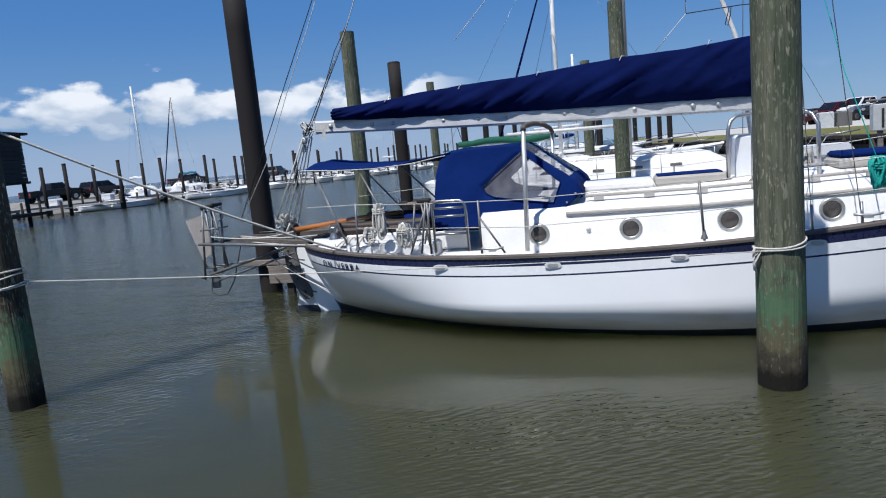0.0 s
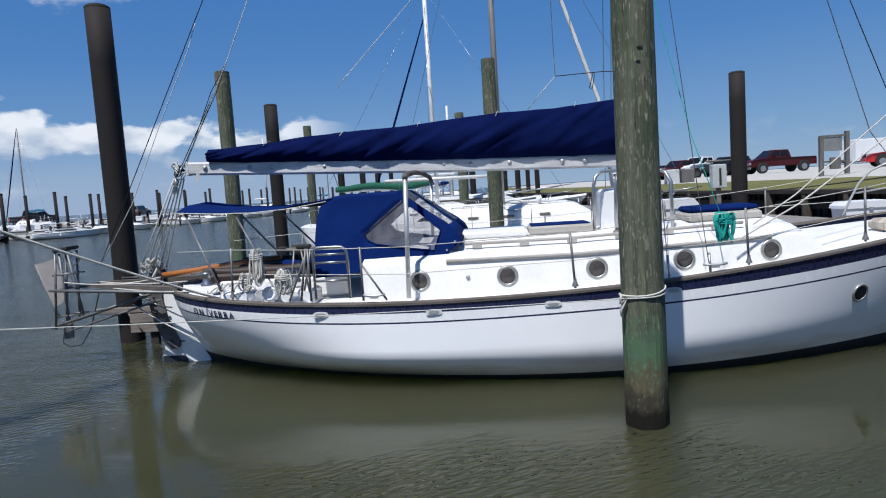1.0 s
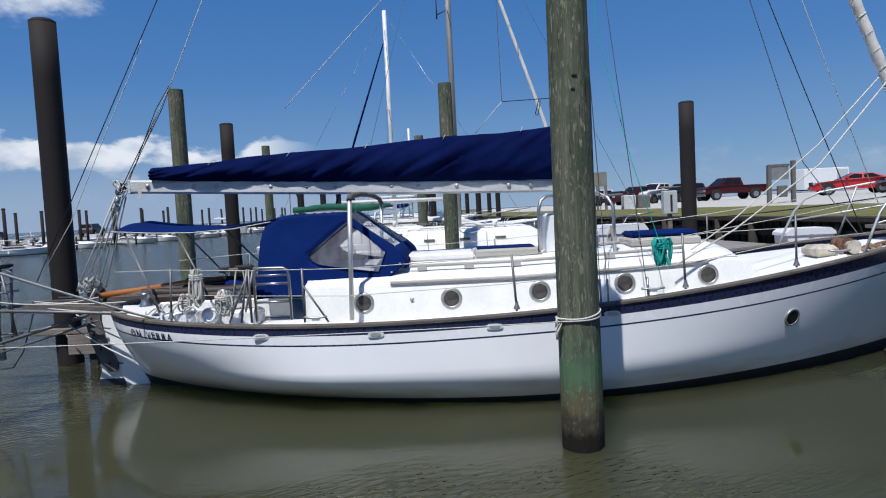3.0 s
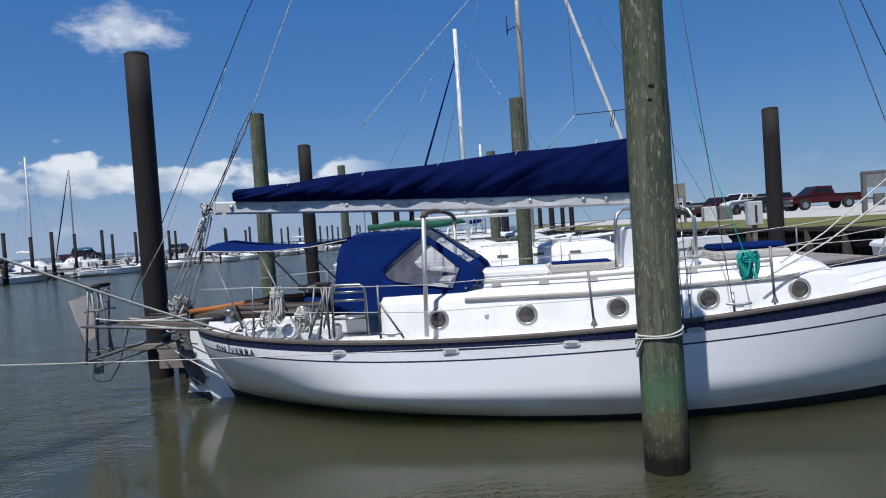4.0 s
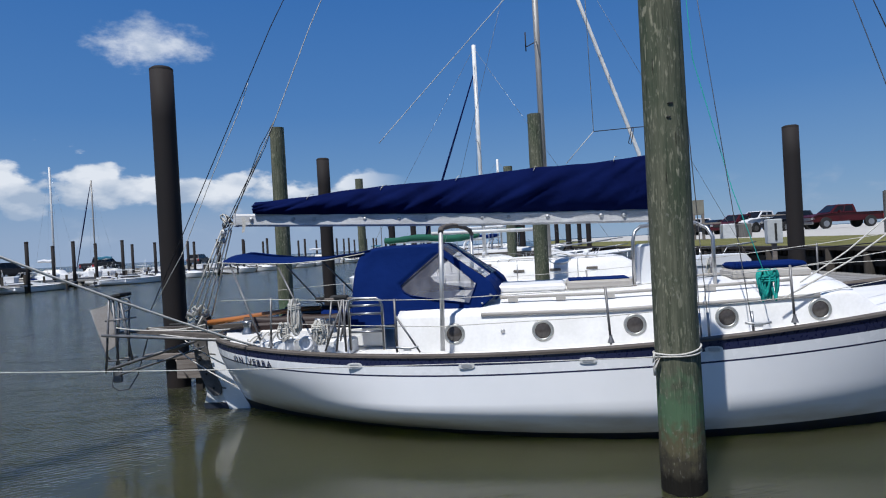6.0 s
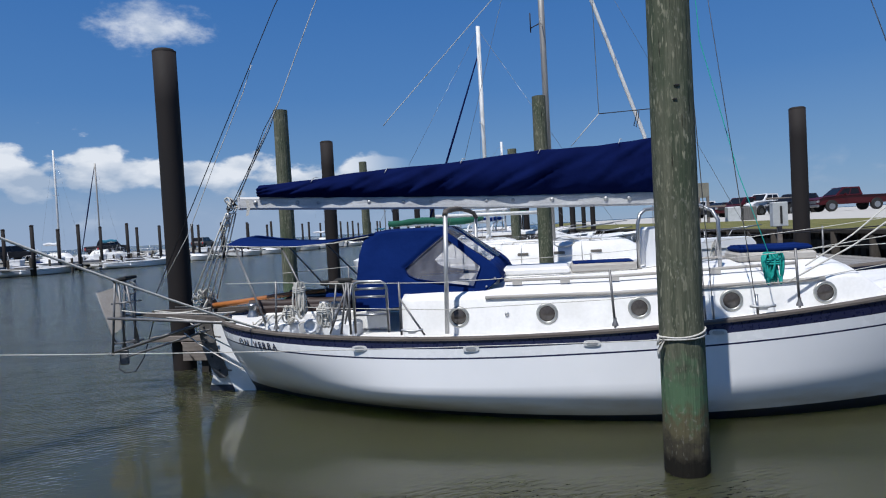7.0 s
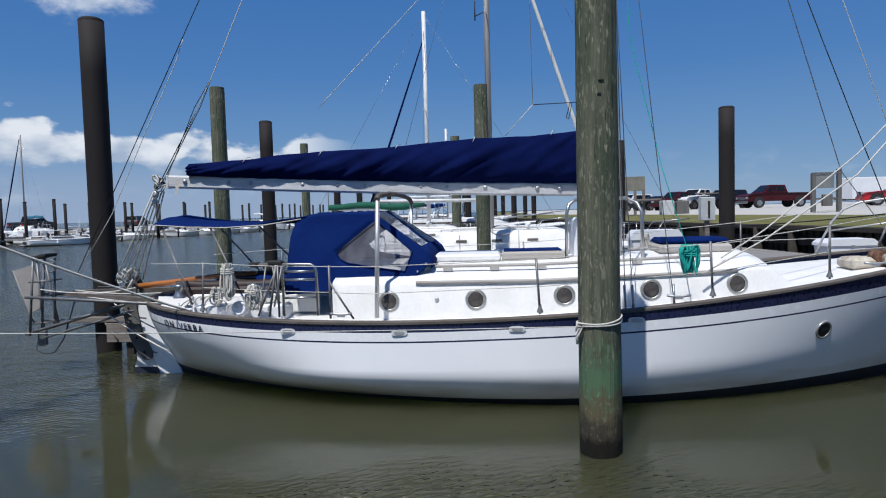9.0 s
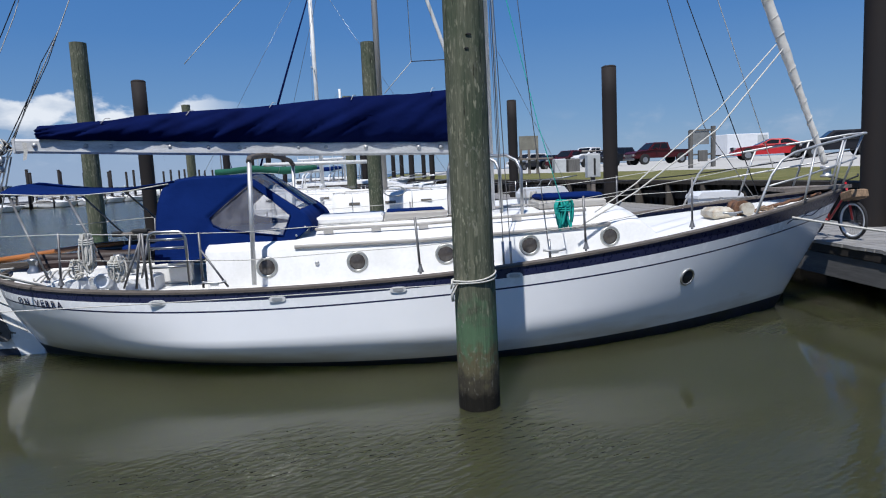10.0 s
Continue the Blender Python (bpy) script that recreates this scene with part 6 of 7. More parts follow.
    for sd in (-1, 1):
        part("shroud", Mesh().tube([(mast_x - 0.1, sd * beam * 0.9, free), (mast_x, 0, mast_h - 0.3)], 0.005, 5), M_WIRE, b)
        part("spreader", Mesh().tube([(mast_x, 0, mast_h * 0.62), (mast_x - 0.05, sd * 0.55, mast_h * 0.62 + 0.04)], 0.014, 6), M_ALU, b)
        for i in range(5):
            s = 0.1 + 0.18 * i
            z0 = hull.sheer(s)
            px, py = hull.x(s, z0), sd * (hull.half(s, z0) - 0.06)
            part("stanchion", Mesh().tube([(px, py, z0), (px, py, z0 + 0.58)], 0.012, 6), M_STEEL, b)
        part("lifeline", Mesh().tube([(hull.x(s, hull.sheer(s)), sd * (hull.half(s, hull.sheer(s)) - 0.06), hull.sheer(s) + 0.57) for s in (0.1, 0.28, 0.46, 0.64, 0.82, 0.93)], 0.005, 5), M_WIRE, b)
        part("pulpit", Mesh().tube([(hull.x(0.86, 1.2), sd * hull.half(0.86, 1.2) * 0.9, hull.sheer(0.86)), (hull.x(0.9, 1.2), sd * hull.half(0.88, 1.2) * 0.85, hull.sheer(0.9) + 0.55), (hull.x(0.99, 1.4), 0, hull.sheer(1) + 0.6)], 0.014, 6), M_STEEL, b)
    part("pushpit", Mesh().tube([(0.35, -beam * 0.6, free + 0.05), (0.3, -beam * 0.6, free + 0.6), (0.15, 0, free + 0.62), (0.3, beam * 0.6, free + 0.6), (0.35, beam * 0.6, free + 0.05)], 0.014, 6), M_STEEL, b)
    return b


def motorboat(x0, yc, L, beam, free, hard, label, group="boats in the slips", canvas=None, turn=0.0):
    """A white cabin motorboat, bow towards +x."""
    hull = Hull(0.2, L * 0.9, beam, beam * 0.9, lambda x: free + 0.006 * max(0, x - L * 0.35) ** 2, 0.35, 0.05, 0.75, 0.9)
    b = thing("motorboat", label, "motorboat", pose(x0, yc, 0, 0, 0, turn), group)
    hb = hull.strip(lambda s: 0.1, lambda s: hull.sheer(s), 4, 24)
    z = [0.1 + (hull.sheer(0) - 0.1) * k / 4 for k in range(5)]
    hb.add([hull.point(0, q, -1) for q in z] + [hull.point(0, q, 1) for q in z[::-1]], [tuple(range(10))])
    part("hull", hb, M_GEL, b)
    part("boot_stripe", hull.strip(lambda s: -0.4, lambda s: 0.1, 2, 24), M_ANTI, b)
    d = Mesh()
    d.grid([[(hull.x(s, hull.sheer(s)), hull.half(s, hull.sheer(s)) * k / 4, hull.sheer(s) + 0.08 * (1 - (k / 4) ** 2)) for k in range(-4, 5)] for s in [i / 20 for i in range(21)]])
    part("deck", d, M_DECK, b)
    xa, xb = L * 0.28, L * 0.72
    c = Mesh()
    c.grid([[(xa, -beam * 0.72, free), (xa, -beam * 0.66, free + 0.55), (xa, 0, free + 0.62), (xa, beam * 0.66, free + 0.55), (xa, beam * 0.72, free)],
            [(xb - 0.9, -beam * 0.68, free), (xb - 1.0, -beam * 0.60, free + 0.55), (xb - 1.0, 0, free + 0.62), (xb - 1.0, beam * 0.60, free + 0.55), (xb - 0.9, beam * 0.68, free)],
            [(xb + 0.4, -beam * 0.4, free + 0.08), (xb + 0.3, -beam * 0.36, free + 0.16), (xb + 0.3, 0, free + 0.18), (xb + 0.3, beam * 0.36, free + 0.16), (xb + 0.4, beam * 0.4, free + 0.08)]], False)
    part("cabin", c, M_DECK, b)
    for sd in (-1, 1):
        part("window", Mesh().prism([(xa + 0.2, free + 0.22), (xb - 1.15, free + 0.22), (xb - 1.25, free + 0.45), (xa + 0.2, free + 0.45)], "y", sd * beam * 0.705, sd * beam * 0.68), M_PORT, b)
        part("bow_rail", Mesh().tube([(hull.x(s, 1.1), sd * hull.half(s, hull.sheer(s)) * 0.93, hull.sheer(s) + q) for s, q in ((0.55, 0.02), (0.58, 0.45), (0.8, 0.52), (0.97, 0.55))], 0.014, 6), M_STEEL, b)
    part("windscreen", Mesh().grid([[(xb - 1.3, -beam * 0.5, free + 0.58), (xb - 1.3, beam * 0.5, free + 0.58)], [(xb - 1.7, -beam * 0.45, free + 0.95), (xb - 1.7, beam * 0.45, free + 0.95)]]), M_PORT, b)
    part("rub_rail", hull.rail(-0.10, 0.03, 0.05, 0.012, 0.0, 0.98, 24), M_DARK, b)
    part("rub_rail", hull.rail(-0.10, 0.03, 0.05, 0.012, 0.0, 0.98, 24, 1), M_DARK, b)
    part("hull_stripe", hull.rail(-0.32, 0.02, 0.09, 0.006, 0.0, 0.96, 24), M_NAVY if L > 8.5 else M_GREYBOX, b)
    part("cockpit_well", Mesh().box((xa - 0.55, 0, free + 0.06), (1.1, beam * 1.3, 0.10), bev=0.02), M_GREYBOX, b)
    for sd in (-1, 1):
        part("cockpit_seat", Mesh().box((xa - 0.45, sd * beam * 0.5, free + 0.20), (0.55, 0.5, 0.36), bev=0.06), M_WHITE if sd < 0 else M_CANVAS, b)
        part("arch_leg", Mesh().tube([(xa - 0.1, sd * beam * 0.72, free), (xa + 0.05, sd * beam * 0.66, free + 0.9), (xa + 0.2, sd * beam * 0.4, free + 1.12), (xa + 0.2, 0, free + 1.15)], 0.035, 8), M_WHITE, b, "white radar arch")
        part("fender", Mesh().tube([(xa + 0.6, sd * (beam + 0.07), 0.25), (xa + 0.6, sd * (beam + 0.07), 0.32), (xa + 0.6, sd * (beam + 0.07), 0.62), (xa + 0.6, sd * (beam + 0.06), 0.70), (xa + 0.6, sd * beam, free)], [0.03, 0.10, 0.10, 0.02, 0.01], 8), M_WHITE, b)
    part("aerial", Mesh().tube([(xa + 0.2, beam * 0.3, free + 1.1), (xa, beam * 0.3, free + 2.9)], 0.012, 5), M_WHITE, b)
    part("swim_platform", Mesh().box((-0.15, 0, 0.28), (0.7, beam * 1.5, 0.06), bev=0.02), M_WHITE, b)
    part("outdrive", Mesh().box((-0.05, 0, 0.55), (0.32, 0.4, 0.5), bev=0.08), M_DARK, b)
    if hard:
        part("hardtop", Mesh().box((xa + 0.8, 0, free + 1.55), (1.9, beam * 1.25, 0.08), bev=0.02), canvas or M_WHITE, b)
        for sx in (0.1, 1.5):
            for sd in (-1, 1):
                part("hardtop_post", Mesh().tube([(xa + sx, sd * beam * 0.58, free + 0.5), (xa + sx, sd * beam * 0.58, free + 1.52)], 0.02, 6), M_STEEL, b)
    return b


M_GREYSPAR = mat("grey_anodised_spar", (0.36, 0.345, 0.32), 0.5, 0.3, var=0.12, scale=5, stretch=(1, 1, 0.2))
SLOOP = sailboat(1.5, 10.6, 9.0, 1.55, 1.02, (1.9, 6.4, 1.56), 3.33, 12.5, 3.4, None, "white fibreglass sloop moored beyond an empty slip", top=2.44, spar=M_GREYSPAR, mast_r=0.085)
GREEN = sailboat(-2.2, 14.8, 9.8, 1.5, 1.08, (2.5, 6.6, 1.62), 4.76, 9.2, 3.6, M_GREEN, "white sloop with green sail cover further along", top=2.28)
part("mast_bracket", Mesh().tube([(3.0, 0, 8.15), (3.0, 0, 7.6)], 0.02, 6).tube([(3.0, 0, 7.72), (3.33, 0, 7.86)], 0.015, 6), M_BLACKLINE, SLOOP, "small dark bracket on the mast")
for k in range(2):
    part("water_hose", Mesh().tube([(3.62 + (0.30 - 0.04 * k) * math.sin(a), -1.46 + 0.02 * k, 1.73 - (0.26 + 0.03 * k) * (0.5 - 0.5 * math.cos(a))) for a in [2 * math.pi * i / 20 for i in range(21)]], 0.011, 6, False), M_ROPE, SLOOP, "pale hose hung on the lifeline")
part("folded_cover", Mesh().grid([[(0.9 + 0.55 * i / 6, -0.5 + 0.30 * math.cos(w), 1.28 + 0.11 * math.sin(w) * (1 - (i / 3 - 1) ** 2 * 0.7) + 0.03 * noise.noise((i, w, 1))) for w in [2 * math.pi * k / 10 for k in range(10)]] for i in range(7)], True, close=True), M_DARK, SLOOP, "dark cover bundled in the cockpit")
part("furled_sail", Mesh().tube([(2.29, 0, 1.5), (3.5, 0, 4.84), (4.72, 0, 8.2)], [0.03, 0.04, 0.022], 8), M_COVER, GREEN, "dark blue furled staysail")
motorboat(-1.6, 20.4, 10.0, 1.7, 1.25, True, "white motor yacht with hardtop in a slip")
motorboat(-0.6, 24.6, 8.6, 1.5, 1.2, True, "white motorboat with green top in a slip", canvas=M_GREEN)
motorboat(-2.6, 28.8, 9.6, 1.6, 1.2, False, "white cabin cruiser in a slip")
sailboat(-2.8, 33.3, 9.2, 1.5, 1.15, (2.6, 7.0, 1.7), 4.6, 7.4, 3.2, M_CANVAS, "white sloop with blue sail cover far down the slips")
motorboat(-5.2, 39.0, 11.0, 1.8, 1.4, True, "white motor yacht far down the slips")

# ---- the far pier with its boats ----


def far_pier():
    p = thing("far_pier", "long low grey timber pier across the basin", "pier", kind="structure")
    a, b = Vector((-47.5, 30.0, 0)), Vector((-30.0, 140.0, 0))
    d = (b - a).normalized()
    n = Vector((d.y, -d.x, 0))
    part("deck", Mesh().add([a + n * 1 + Vector((0, 0, 0.85)), b + n * 1 + Vector((0, 0, 0.85)), b - n * 2 + Vector((0, 0, 0.85)), a - n * 2 + Vector((0, 0, 0.85)),
                             a + n * 1 + Vector((0, 0, 0.6)), b + n * 1 + Vector((0, 0, 0.6)), b - n * 2 + Vector((0, 0, 0.6)), a - n * 2 + Vector((0, 0, 0.6))],
                            [(0, 1, 2, 3), (4, 5, 6, 7), (0, 1, 5, 4), (2, 3, 7, 6), (0, 3, 7, 4), (1, 2, 6, 5)]), M_PLANK, p)
    leg = Mesh().tube([(0, 0, -1), (0, 0, 0.75)], 0.13, 8).data("leg", M_TIMBER)
    for i in range(38):
        q = a + d * (3 * i) + n * 0.8
        part("leg", leg, None, p, at=Matrix.Translation(q))
    bank = Mesh()
    rows = []
    for i in range(12):
        q = a + d * (10.5 * i - 6)
        rows.append([(q - n * 3)[:2] + (-0.3,), (q - n * 5)[:2] + (0.9,), (q - n * 9)[:2] + (1.15,), (q - n * 24)[:2] + (1.2,), (q - n * 26)[:2] + (-0.3,)])
    bank.grid([[tuple(v) for v in r] for r in rows])
    thing("breakwater", "low pale shell and rock breakwater behind the pier", "breakwater", kind="structure", mesh=bank, material=M_SAND)
    # piles along the fairway
    me = Mesh().tube([(0, 0, -1.0), (0, 0, 4.3)], 0.16, 10).data("sleeve", M_SLEEVE)
    tp = Mesh().lathe([(0.0, 4.36), (0.12, 4.34), (0.172, 4.30), (0.172, 4.22)], n=10).data("cap", M_SLEEVE)
    rnd = random.Random(11)
    for i in range(23):
        for off in (5.6, 0.9):
            q = a + d * (5.2 * i + (2.3 if off > 3 else 3.7) + rnd.uniform(-0.4, 0.4)) + n * off
            o = new("mooring_pile")
            o.matrix_basis = Matrix.Translation((q.x, q.y, rnd.uniform(-0.15, 0.15)))
            part("sleeve", me, None, o)
            part("cap", tp, None, o)
            tagged(o, "dark sleeved mooring pile at the far pier", "piling", "far mooring piles")
    return a, d, n


PA, PD, PN = far_pier()
ANG = math.degrees(math.atan2(PN.y, PN.x))


def far_boats():
    proto_m = motorboat(0, 0, 7.2, 1.25, 0.95, False, "small white motorboat at the far pier", "boats at the far pier")
    proto_h = motorboat(0, 0, 8.0, 1.35, 1.0, True, "white motorboat with top at the far pier", "boats at the far pier")
    proto_s = sailboat(0, 0, 8.0, 1.25, 0.95, (2.2, 5.6, 1.4), 3.7, 10.6, 2.9, M_WHITE, "small white sloop at the far pier", "boats at the far pier", mast_r=0.13)
    proto_b = sailboat(0, 0, 8.6, 1.3, 1.0, (2.2, 5.8, 1.45), 3.9, 10.0, 3.0, M_BLUECOVER, "white sloop with light blue cover at the far pier", "boats at the far pier", spar=M_GREYSPAR, mast_r=0.11)
    part("furled_headsail", Mesh().tube([(7.6, 0, 1.4), (5.8, 0, 5.6), (4.0, 0, 9.8)], [0.06, 0.09, 0.04], 8), M_COVER, proto_b, "dark furled headsail")
    seq = "...mhmm.hmhmmsmhm.bmhmshm"
    protos = {"m": proto_m, "h": proto_h, "s": proto_s, "b": proto_b}
    rnd = random.Random(5)
    proto_s.matrix_basis = pose(-49.55, 53.45, 0.1, 0, 0, ANG)
    proto_b.matrix_basis = pose(-44.2, 59.5, 0.1, 0, 0, ANG + 180)
    for o in (proto_s, proto_b, proto_m, proto_h):
        o.scale = (0.78, 0.78, 0.55 if o in (proto_m, proto_h) else 1.18)
    proto_m.matrix_basis = pose(-43.6, 39.9, 0, 0, 0, ANG + 62) @ Matrix.Diagonal((1.05, 0.95, 0.55, 1))
    proto_h.matrix_basis = pose(-39.0, 49.0, 0, 0, 0, ANG + 58) @ Matrix.Diagonal((0.85, 0.85, 0.56, 1))
    for i, k in enumerate(seq):
        if k == "." or i in (2, 3):
            continue
        q = PA + PD * (4.9 * i + 4.0) + PN * 1.2
        copy_thing(protos[k], pose(q.x, q.y, 0, 0, 0, ANG + rnd.uniform(-4, 4)))
    # boats on the outer side of the pier, and finger piers between
    for i, k in enumerate("...hmmhm.hmm.mhmm.mhm"):
        if k == ".":
            continue
        q = PA + PD * (5.3 * i + 6.5) - PN * 3.0
        copy_thing(protos[k], pose(q.x, q.y, 0.25, 0, 0, ANG + 180 + rnd.uniform(-5, 5)))
    deck = Mesh().box((3.0, 0, 0.66), (6.0, 0.7, 0.12)).data("deck", M_PLANK)
    leg = Mesh().tube([(0, 0, -1), (0, 0, 1.5)], 0.10, 8).data("leg", M_TIMBER)
    for i in range(18):
        q = PA + PD * (4.9 * i + 6.4) + PN * 0.9
        o = tagged(new("finger_pier"), "short grey timber finger pier at the far pier", "pier", "far finger piers")
        o.matrix_basis = pose(q.x, q.y, 0, 0, 0, ANG)
        part("deck", deck, None, o)
        for x in (0.6, 3.0, 5.7):
            part("leg", leg, None, o, at=pose(x, 0.42 if i % 2 else -0.42, rnd.uniform(-0.3, 0.1)))


M_BLUECOVER = mat("light_blue_canvas", (0.03, 0.17, 0.26), 0.9)
far_boats()


def stilt_shed():
    s = thing("stilt_shed", "dark board shed raised on stilts above the water", "shed", pose(-35.8, 23.6, 0, 0, 0, 12))
    for z in np.arange(2.95, 5.9, 0.28):
        part("board", Mesh().box((0, 0, z + 0.13), (5.6 + 0.02 * math.sin(z * 9), 4.2, 0.265)), M_SHED, s)
    part("roof", Mesh().prism([(-3.1, 5.95), (3.1, 5.95), (3.15, 6.1), (-3.1, 6.35)], "y", -2.4, 2.4), M_SHED, s)
    part("floor_frame", Mesh().box((0, 0, 2.86), (5.8, 4.4, 0.16)), M_TIMBER, s)
    for x in (-2.6, -0.9, 0.9, 2.6):
        for yy in (-1.9, 1.9):
            part("stilt", Mesh().tube([(x, yy, -1), (x, yy, 2.8)], 0.13, 8), M_TIMBER, s)
    part("landing", Mesh().box((0.5, -0.5, 0.75), (6.5, 6.0, 0.2)), M_TIMBER, s)


stilt_shed()


# ---- vehicles on the lot ----
def car(at, kind, paint, label):
    c = thing("car" if kind != "pickup" else "pickup_truck", label, "car" if kind != "pickup" else "truck", at, "parked vehicles")
    if kind == "pickup":
        L, W, body, cabin = 5.9, 1.95, [(-2.95, 0.55), (-2.95, 1.12), (-2.9, 1.20), (-0.75, 1.22), (-0.65, 1.25), (1.35, 1.25), (2.6, 1.16), (2.9, 1.02), (2.95, 0.55)], [(-0.70, 1.24), (-0.55, 1.90), (0.75, 1.92), (1.55, 1.25)]
        R = 0.40
    elif kind == "suv":
        L, W, body, cabin = 4.8, 1.88, [(-2.4, 0.45), (-2.42, 0.95), (-2.35, 1.08), (1.0, 1.08), (2.1, 1.0), (2.38, 0.82), (2.4, 0.42)], [(-2.33, 1.07), (-2.05, 1.70), (0.35, 1.72), (1.15, 1.07)]
        R = 0.36
    else:
        L, W, body, cabin = 5.0, 1.92, [(-2.5, 0.38), (-2.52, 0.88), (-2.45, 1.0), (-1.7, 1.04), (0.9, 0.98), (2.2, 0.86), (2.48, 0.70), (2.5, 0.34)], [(-1.95, 1.02), (-1.0, 1.40), (0.05, 1.42), (1.05, 0.97)]
        R = 0.35
    b = Mesh()
    n = len(body)
    rows = []
    for yy, k in ((-W / 2 + 0.10, 0.94), (-W / 2, 1.0), (W / 2, 1.0), (W / 2 - 0.10, 0.94)):
        rows.append([(x * (0.99 if k < 1 else 1), yy, z if z < 0.6 or k == 1 else z + 0.02) for x, z in body])
    b.grid(rows, False, close=True)
    b.add(rows[0], [tuple(range(n))])
    b.add(rows[-1], [tuple(range(n))])
    part("body", b, paint, c)
    cab = Mesh()
    lo, hi = W / 2 - 0.06, W / 2 - 0.24
    m = len(cabin)
    v = [(x, -(hi if z > cabin[0][1] + 0.1 else lo), z) for x, z in cabin] + [(x, (hi if z > cabin[0][1] + 0.1 else lo), z) for x, z in cabin]
    cab.add(v, [tuple(range(m)), tuple(range(m, 2 * m))] + [(i, (i + 1) % m, m + (i + 1) % m, m + i) for i in range(m)])
    part("cab", cab, paint, c)
    for sd in (-1, 1):
        def w2(a, bb, t):
            return a + (bb - a) * t
        bl, tl_, tr, br = cabin[0], cabin[1], cabin[2], cabin[3]
        for xa, xb in ((0.10, 0.48), (0.53, 0.92)):
            q = []
            for u, t in ((xa, 0.14), (xb, 0.14), (xb, 0.86), (xa, 0.86)):
                x = w2(w2(bl[0], br[0], u), w2(tl_[0], tr[0], u), t)
                z = w2(bl[1], tl_[1], t)
                q.append((x, sd * (w2(lo, hi, t) + 0.006), z))
            part("side_window", Mesh().add(q, [(0, 1, 2, 3)]), M_GLASS, c)
    ws = [(w2(cabin[3][0], cabin[2][0], t) + 0.012, yy * (w2(lo, hi, t) - 0.1), w2(cabin[3][1], cabin[2][1], t) + 0.006) for t, yy in ((0.1, -1), (0.1, 1), (0.92, 1), (0.92, -1))]
    part("windscreen", Mesh().add(ws, [(0, 1, 2, 3)]), M_GLASS, c)
    rw = [(w2(cabin[0][0], cabin[1][0], t) - 0.012, yy * (w2(lo, hi, t) - 0.1), w2(cabin[0][1], cabin[1][1], t) + 0.006) for t, yy in ((0.15, -1), (0.15, 1), (0.9, 1), (0.9, -1))]
    part("rear_window", Mesh().add(rw, [(0, 1, 2, 3)]), M_GLASS, c)
    for x in (-L * 0.31, L * 0.32):
        for sd in (-1, 1):
            part("wheel_arch", Mesh().tube([(x, sd * (W / 2 - 0.25), R + 0.06), (x, sd * (W / 2 + 0.004), R + 0.06)], R + 0.07, 20), M_DARK, c)
            w = part("wheel", Mesh().tube([(x, sd * (W / 2 - 0.22), R), (x, sd * (W / 2 + 0.02), R)], R, 20), M_DARK, c)
            part("rim", Mesh().tube([(x, sd * (W / 2 + 0.015), R), (x, sd * (W / 2 + 0.03), R)], R * 0.62, 14), M_STEEL, w)
    part("front_bumper", Mesh().box((L / 2 + 0.02, 0, 0.50), (0.10, W * 0.94, 0.22), bev=0.03), M_STEEL if kind == "pickup" else paint, c)
    part("grille", Mesh().box((L / 2 + 0.0, 0, 0.80), (0.06, W * 0.55, 0.26), bev=0.01), M_STEEL if kind == "pickup" else M_DARK, c)
    for sd in (-1, 1):
        part("headlight", Mesh().box((L / 2 - 0.05, sd * W * 0.39, 0.84), (0.12, 0.26, 0.18), bev=0.03), M_GALV, c)
        part("tail_light", Mesh().box((-L / 2 + 0.0, sd * W * 0.43, 0.88), (0.06, 0.16, 0.26), bev=0.02), M_REDPAINT, c)
        part("door_mirror", Mesh().box((0.8 if kind != "coupe" else 0.5, sd * (W / 2 + 0.08), cabin[0][1] + 0.12), (0.12, 0.18, 0.14), bev=0.02), paint, c)
    return c


def paint(name, col):
    return mat(name, col, 0.42, var=0.03, coat=0.10, spec=0.3)


P_MAROON, P_BLACK, P_WHITE2, P_GREY = paint("maroon_paint", (0.055, 0.004, 0.006)), paint("black_paint", (0.012, 0.012, 0.016)), paint("white_car_paint", (0.7, 0.7, 0.7)), paint("dark_grey_paint", (0.05, 0.05, 0.055))


car(pose(28.7, 50.5, 1.76, 0, 0, 191), "pickup", P_MAROON, "dark red crew-cab pickup parked on the gravel lot")
car(pose(25.4, 53.0, 1.72, 0, 0, 215), "suv", P_BLACK, "black sport utility vehicle parked on the gravel lot")
car(pose(23.8, 55.0, 1.71, 0, 0, 215), "pickup", P_WHITE2, "white pickup truck parked on the gravel lot")
car(pose(21.6, 54.6, 1.70, 0, 0, 215), "suv", P_MAROON, "dark red sport utility vehicle on the gravel lot")
car(pose(20.4, 58.0, 1.70, 0, 0, 215), "coupe", P_BLACK, "black car parked on the gravel lot")
car(pose(18.8, 61.0, 1.70, 0, 0, 215), "suv", P_WHITE2, "white car at the end of the row")
car(pose(31.6, 37.2, 1.78, 0, 0, 162), "coupe", M_REDPAINT, "bright red coupe parked on the gravel lot")
car(pose(34.9, 34.8, 1.78, 0, 0, 160), "suv", P_BLACK, "black sport utility vehicle beside the red coupe")
car(pose(40.2, 34.2, 1.78, 0, 0, 160), "suv", P_GREY, "dark grey sport utility vehicle on the lot")


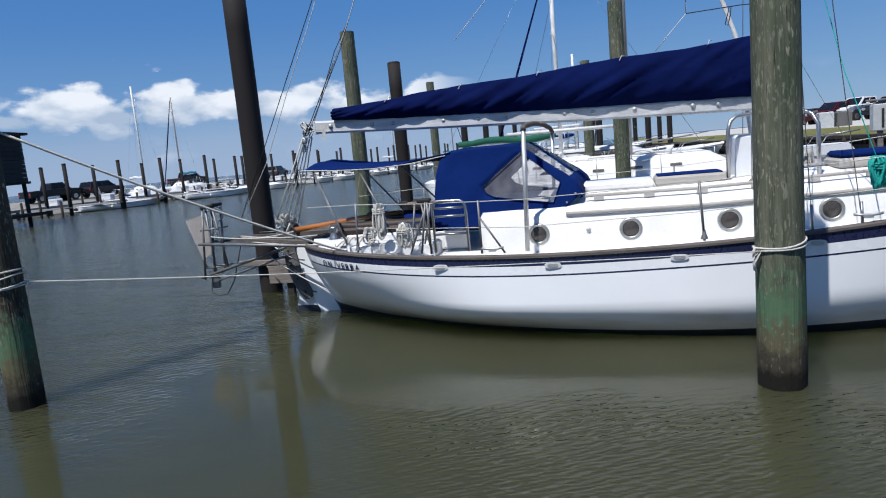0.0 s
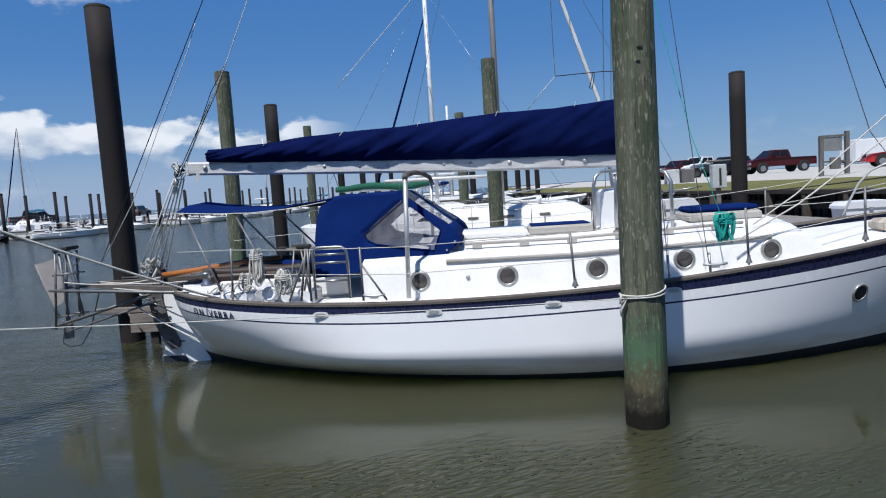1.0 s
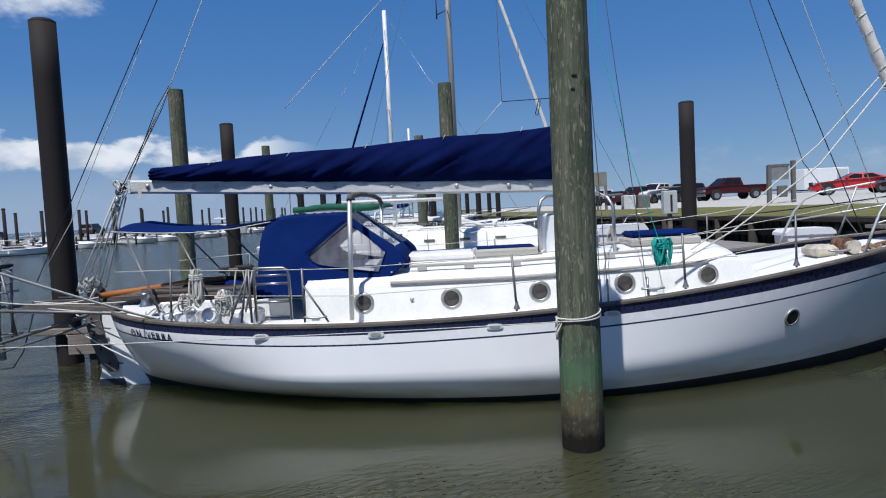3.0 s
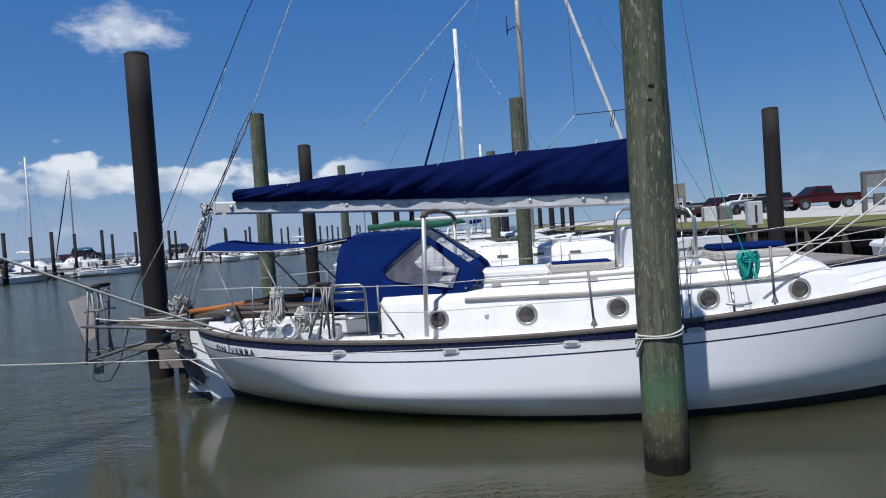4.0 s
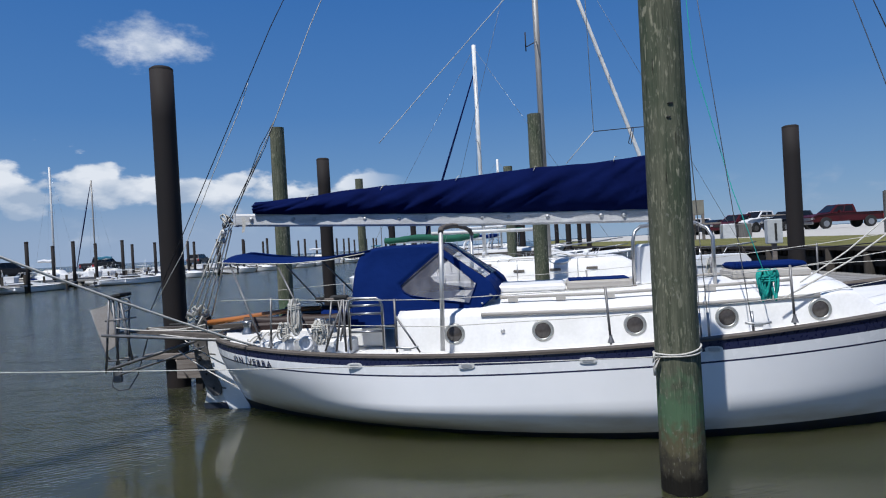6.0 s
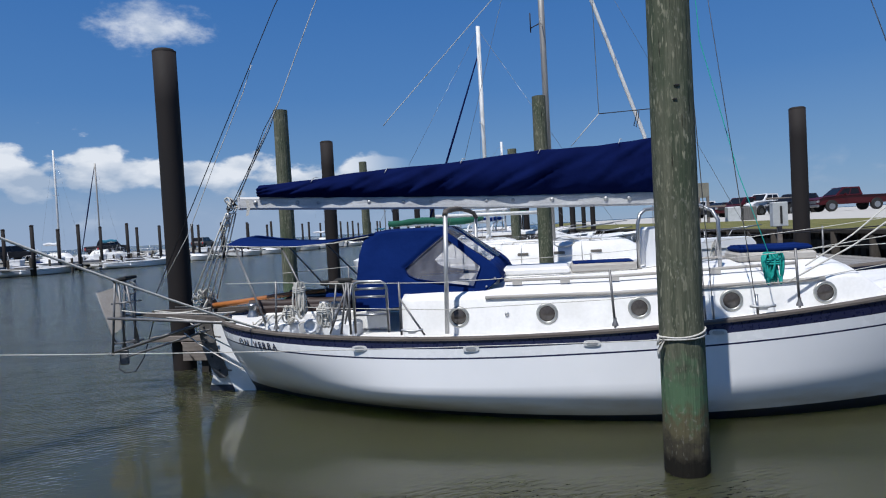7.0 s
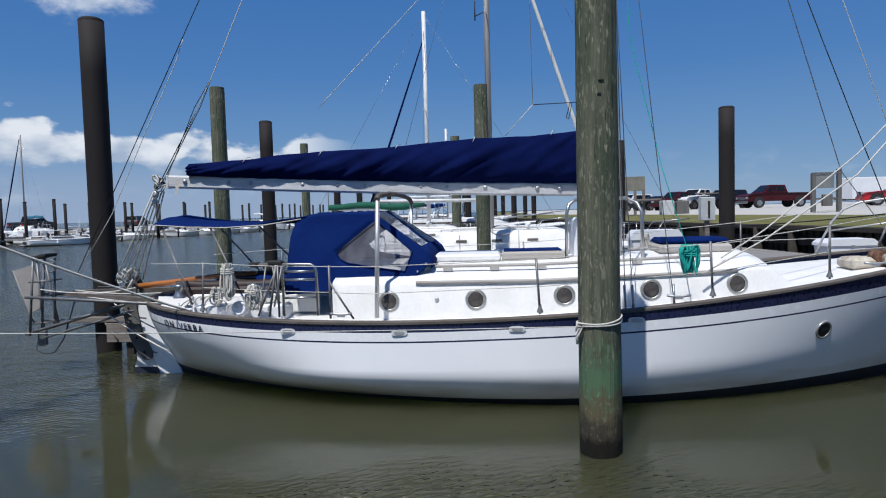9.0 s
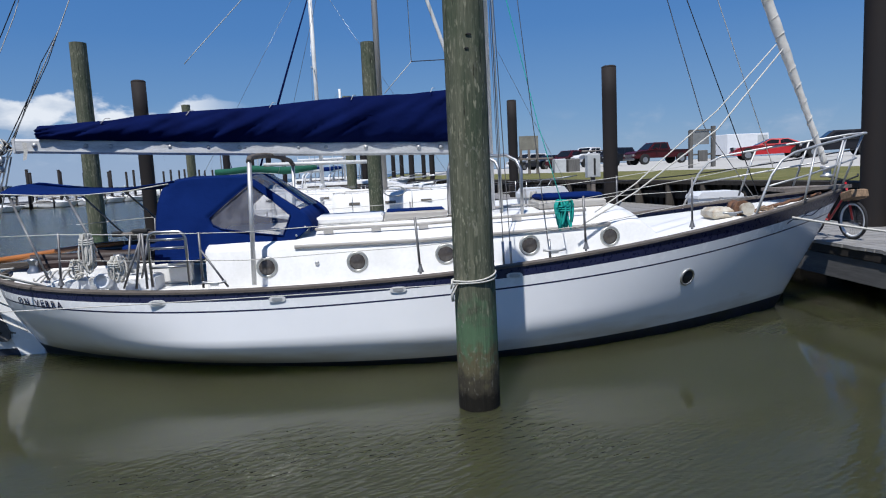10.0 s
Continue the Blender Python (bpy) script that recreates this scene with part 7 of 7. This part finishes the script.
def trailer():
    t = thing("box_trailer", "white enclosed cargo trailer parked on the lot", "trailer", pose(41.5, 60.0, 1.79, 0, 0, 10))
    part("box", Mesh().box((0, 0, 1.55), (5.0, 2.2, 2.1), bev=0.04), M_WHITE, t)
    part("rear_door", Mesh().box((1.75, -1.11, 1.5), (1.2, 0.03, 1.8)), M_GREYBOX, t)
    part("chassis", Mesh().box((0, 0, 0.45), (4.8, 1.9, 0.14)), M_DARK, t)
    for x in (-0.5, 0.4):
        part("wheel", Mesh().tube([(x, -1.05, 0.34), (x, -0.85, 0.34)], 0.34, 16), M_DARK, t)
    part("tongue", Mesh().box((-3.0, 0, 0.48), (1.2, 0.1, 0.1)), M_DARK, t)


trailer()


M_GREYPOST = mat("grey_weathered_post", (0.15, 0.146, 0.138), 0.9, spec=0.2, var=0.2, scale=4, stretch=(4, 4, 0.4), color2=(0.09, 0.087, 0.082))
M_GREYPANEL = mat("dull_grey_panel", (0.20, 0.21, 0.21), 0.6, var=0.15, scale=3)


def notice_board(at, w, h, z0, label):
    b = thing("notice_board", label, "sign", at)
    for x in (-w / 2, w / 2):
        part("post", Mesh().box((x, 0, (z0 + h) * 0.5 - (0.16 if x < 0 else 0.0)), (0.16, 0.16, z0 + h + 0.3)), M_GREYPOST, b)
    part("panel", Mesh().box((-0.05, 0.02, z0 + h * 0.62), (w - 0.3, 0.06, h * 0.62)), M_GREYPANEL, b)
    part("leaflet_box", Mesh().box((0.0, -0.08, z0 - 0.22), (0.4, 0.14, 0.5), bev=0.02), M_GREYPOST, b)
    part("cross_bar", Mesh().box((0, 0, z0 + h - 0.02), (w + 0.1, 0.08, 0.08)), M_GREYPOST, b)
    part("cross_bar", Mesh().box((0, 0, z0 - 0.15), (w + 0.1, 0.08, 0.08)), M_GREYPOST, b)
    return b


notice_board((19.0, 20.8, 1.62), 1.05, 0.95, 0.78, "grey notice board between two timber posts on grass")


def kiosk():
    k = thing("kiosk", "weathered timber fish-cleaning stand with raised board", "kiosk", (13.1, 31.2, 1.58))
    part("board", Mesh().box((0, 0, 1.9), (1.15, 0.12, 0.85)), M_TIMBER2, k)
    for x in (-0.5, 0.0, 0.5):
        part("post", Mesh().box((x, 0, 0.7), (0.14, 0.14, 1.7)), M_TEAK, k)
    part("shelf", Mesh().box((0.2, 0, 0.95), (2.4, 0.7, 0.1)), M_TEAK, k)
    part("bin", Mesh().box((1.9, 0.3, 0.42), (0.7, 0.7, 0.9), bev=0.05), M_GREYBOX, k)
    part("bin", Mesh().box((2.75, 0.3, 0.40), (0.7, 0.7, 0.86), bev=0.05), M_GREYPOST, k)


M_TIMBER2 = mat("grey_brown_board", (0.235, 0.225, 0.185), 0.9, var=0.15, scale=3)
kiosk()


def breakwater_clutter():
    for k, (along, back, kind, pt, lab) in enumerate(((15.5, 8.0, "pickup", P_BLACK, "black pickup behind the far pier"),
                                                       (21.0, 7.5, "suv", P_BLACK, "black car parked behind the far pier"), (34.0, 8.0, "pickup", P_BLACK, "black pickup behind the far pier"), (52.0, 8.0, "suv", P_GREY, "dark grey car behind the far pier"))):
        q = PA + PD * along - PN * back
        car(pose(q.x, q.y, 1.12, 0, 0, ANG + 90 + 6 * k), kind, pt, lab)
    rnd = random.Random(9)
    for k in range(14):
        q = PA + PD * (3 + 5.5 * k + rnd.uniform(-2, 2)) - PN * rnd.uniform(-0.2, 1.4)
        dock_box((q.x, q.y, 0.85), (0.9 + rnd.uniform(0, 0.4), 0.6, 0.6), "small white dock box on the far pier")


breakwater_clutter()
